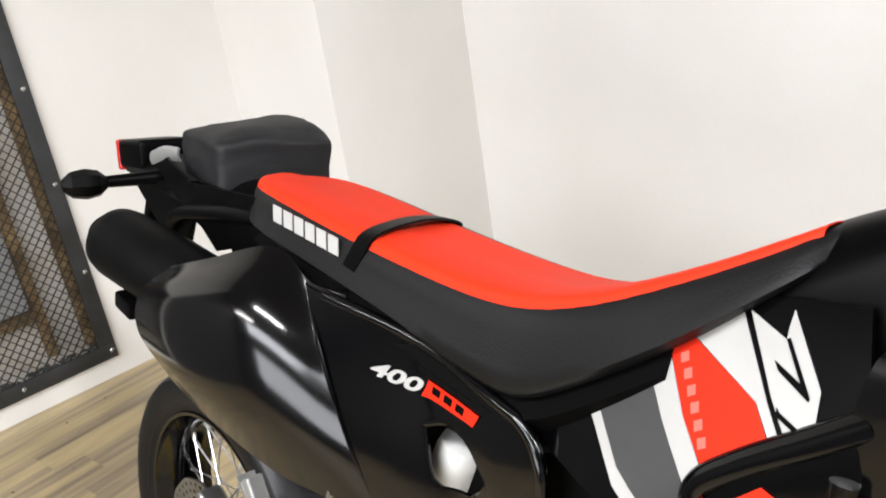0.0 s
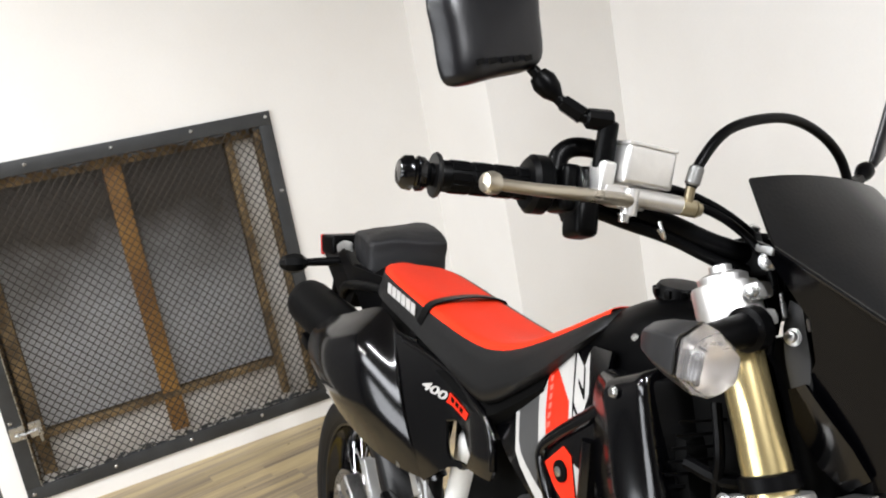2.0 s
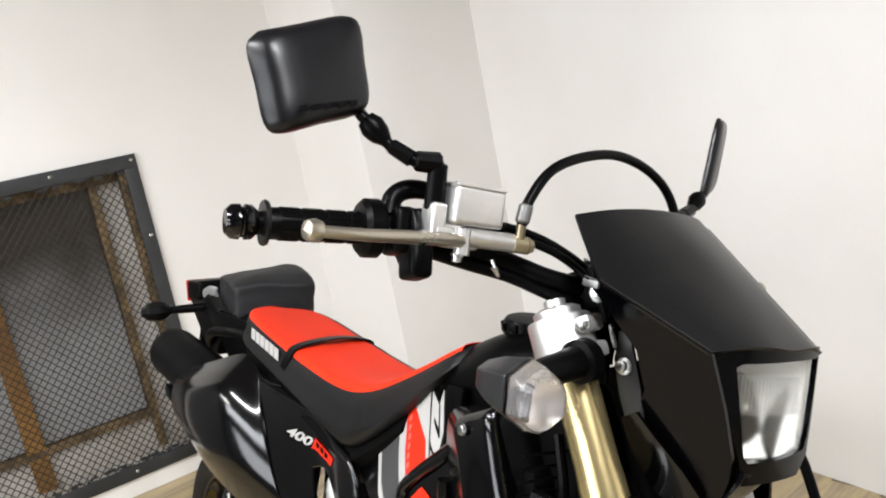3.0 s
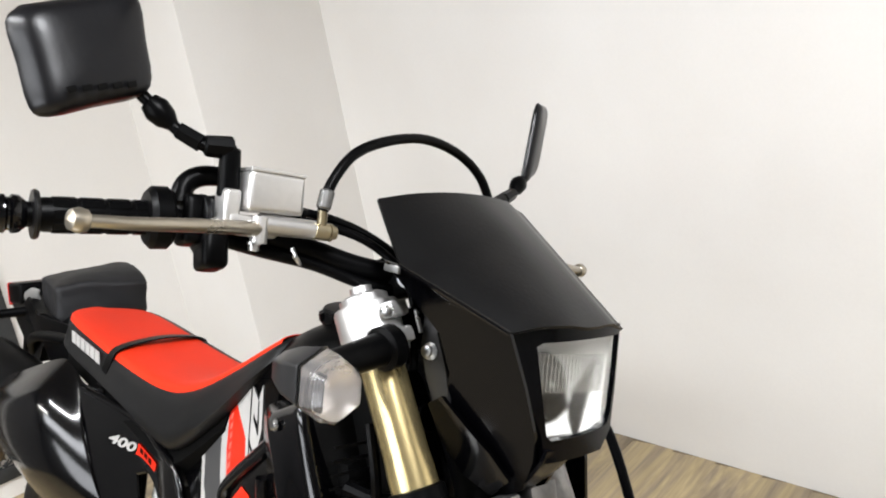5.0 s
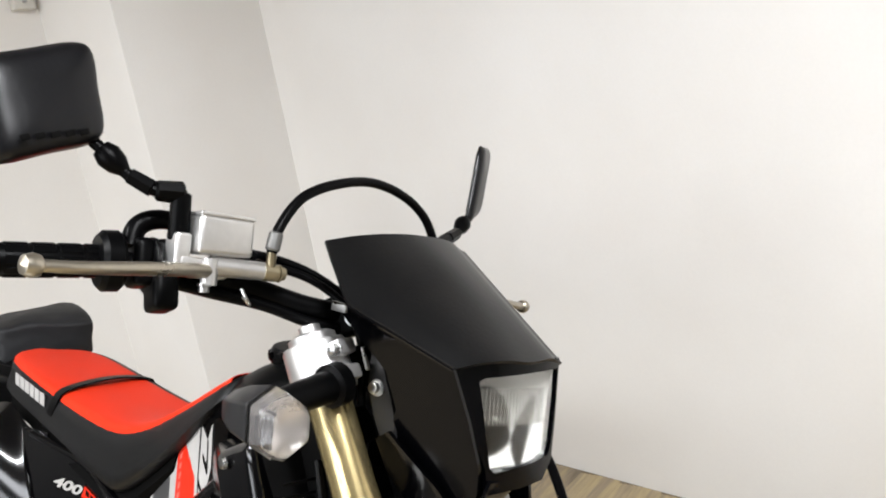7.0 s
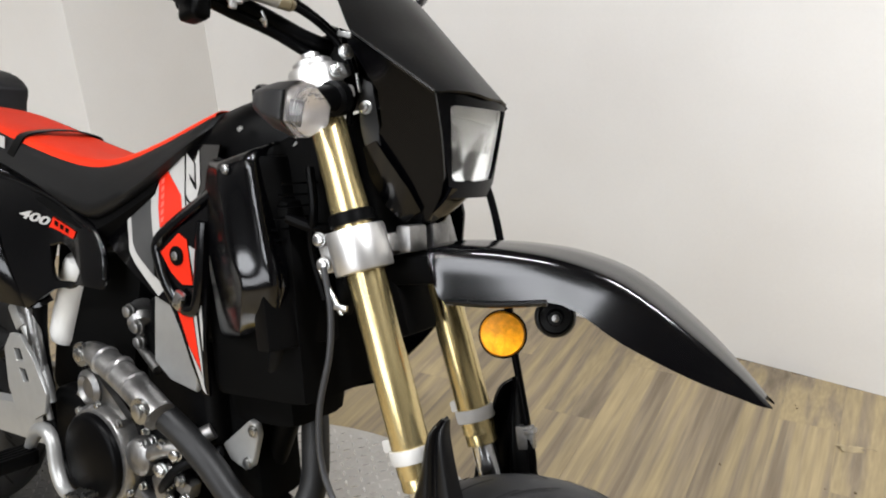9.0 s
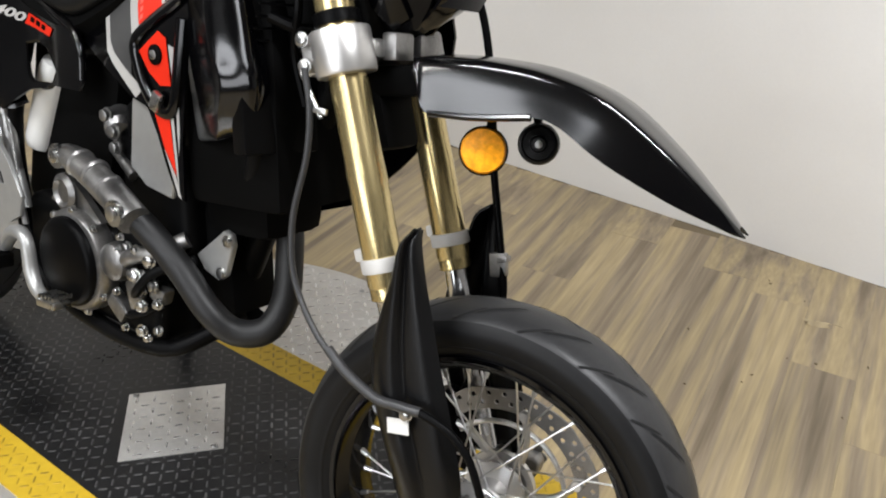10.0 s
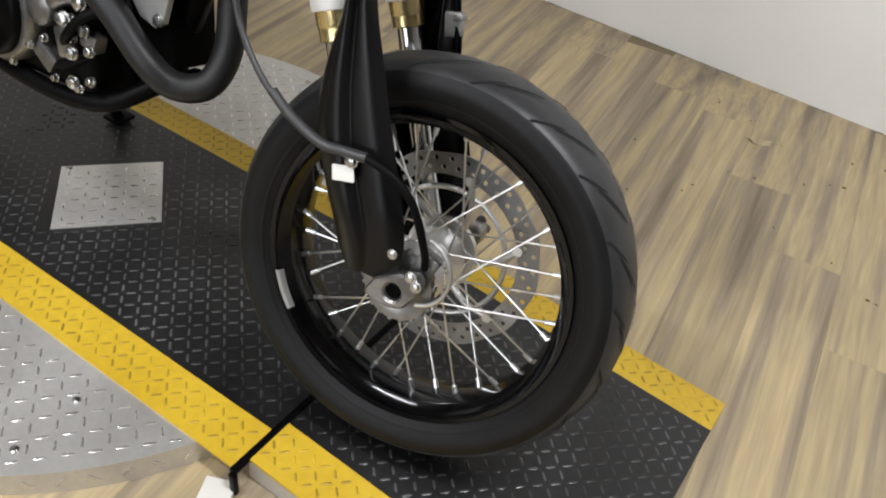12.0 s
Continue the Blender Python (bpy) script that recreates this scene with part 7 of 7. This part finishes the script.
bits = []
rng = random.Random(21)
for i in range(34):
    x, y = (rng.uniform(-0.1, 0.75), rng.uniform(0.95, 1.58)) if i % 4 else (rng.uniform(-3.1, -2.7), rng.uniform(-0.6, 0.6))
    bits.append(box((rng.uniform(0.002, 0.010), rng.uniform(0.002, 0.006), 0.0015), (x, y, 0.0008), (0, 0, rng.uniform(0, 180)), bev=0))
crumbs = tagged(new("floor_litter", to_mesh("floor_litter", joined(*bits), DIRT)), "scattered dark crumbs and leaf bits on the plank floor", "litter", kind="stuff")

# floor boards, each its own piece on a few shared meshes
BW, BL = 0.152, 1.215
rng = random.Random(11)
board = to_mesh("plank", box((BW - 0.0004, BL - 0.0004, 0.006), (0, 0, -0.003), bev=0.0, segments=1), WOOD)
count = 0
LAY = 6.3  # the boards run askew to the stand
TURN = pose(0, 0, 0, 0, 0, LAY)
rest = []
for i in range(-30, 42):
    x = -0.7 + i * BW
    shift = rng.uniform(0, BL)
    for j in range(-6, 4):
        y = -0.2 + shift + j * BL
        y0, y1 = y - BL / 2, min(y + BL / 2, 1.745 - 0.145 * x)  # the last board is cut at the long wall
        if y1 - y0 < 0.05:
            continue
        at = TURN @ Vector((x, (y0 + y1) / 2, 0))
        if not (-3.3 < at.x < 4.25 and -5.0 < at.y < 1.9):
            continue
        place = pose(at.x, at.y, rng.uniform(-0.0003, 0.0), 0, 0, LAY) @ Matrix.Diagonal((1, (y1 - y0) / BL, 1, 1))
        if -3.3 < at.x < 2.2 and at.y > -1.3 and count < 300:
            p = new("plank", board)
            p.parent = floor
            p.matrix_basis = place
            count += 1
        else:
            rest.append(place)
verts, faces = [], []
for place in rest:
    k = len(verts)
    for dz in (0.0, -0.006):
        verts += [place @ Vector((sx * (BW - 0.0004) / 2, sy * (BL - 0.0004) / 2, dz)) for sx, sy in ((-1, -1), (1, -1), (1, 1), (-1, 1))]
    faces += [(k, k + 1, k + 2, k + 3), (k + 7, k + 6, k + 5, k + 4)] + [(k + q, k + 4 + q, k + 4 + (q + 1) % 4, k + (q + 1) % 4) for q in range(4)]
me = bpy.data.meshes.new("far_planks")
me.from_pydata(verts, [], faces)
me.materials.append(WOOD)
far = new("far_planks", me)
far.parent = floor
tagged(far, "more floor boards away from the stand", kind="stuff")
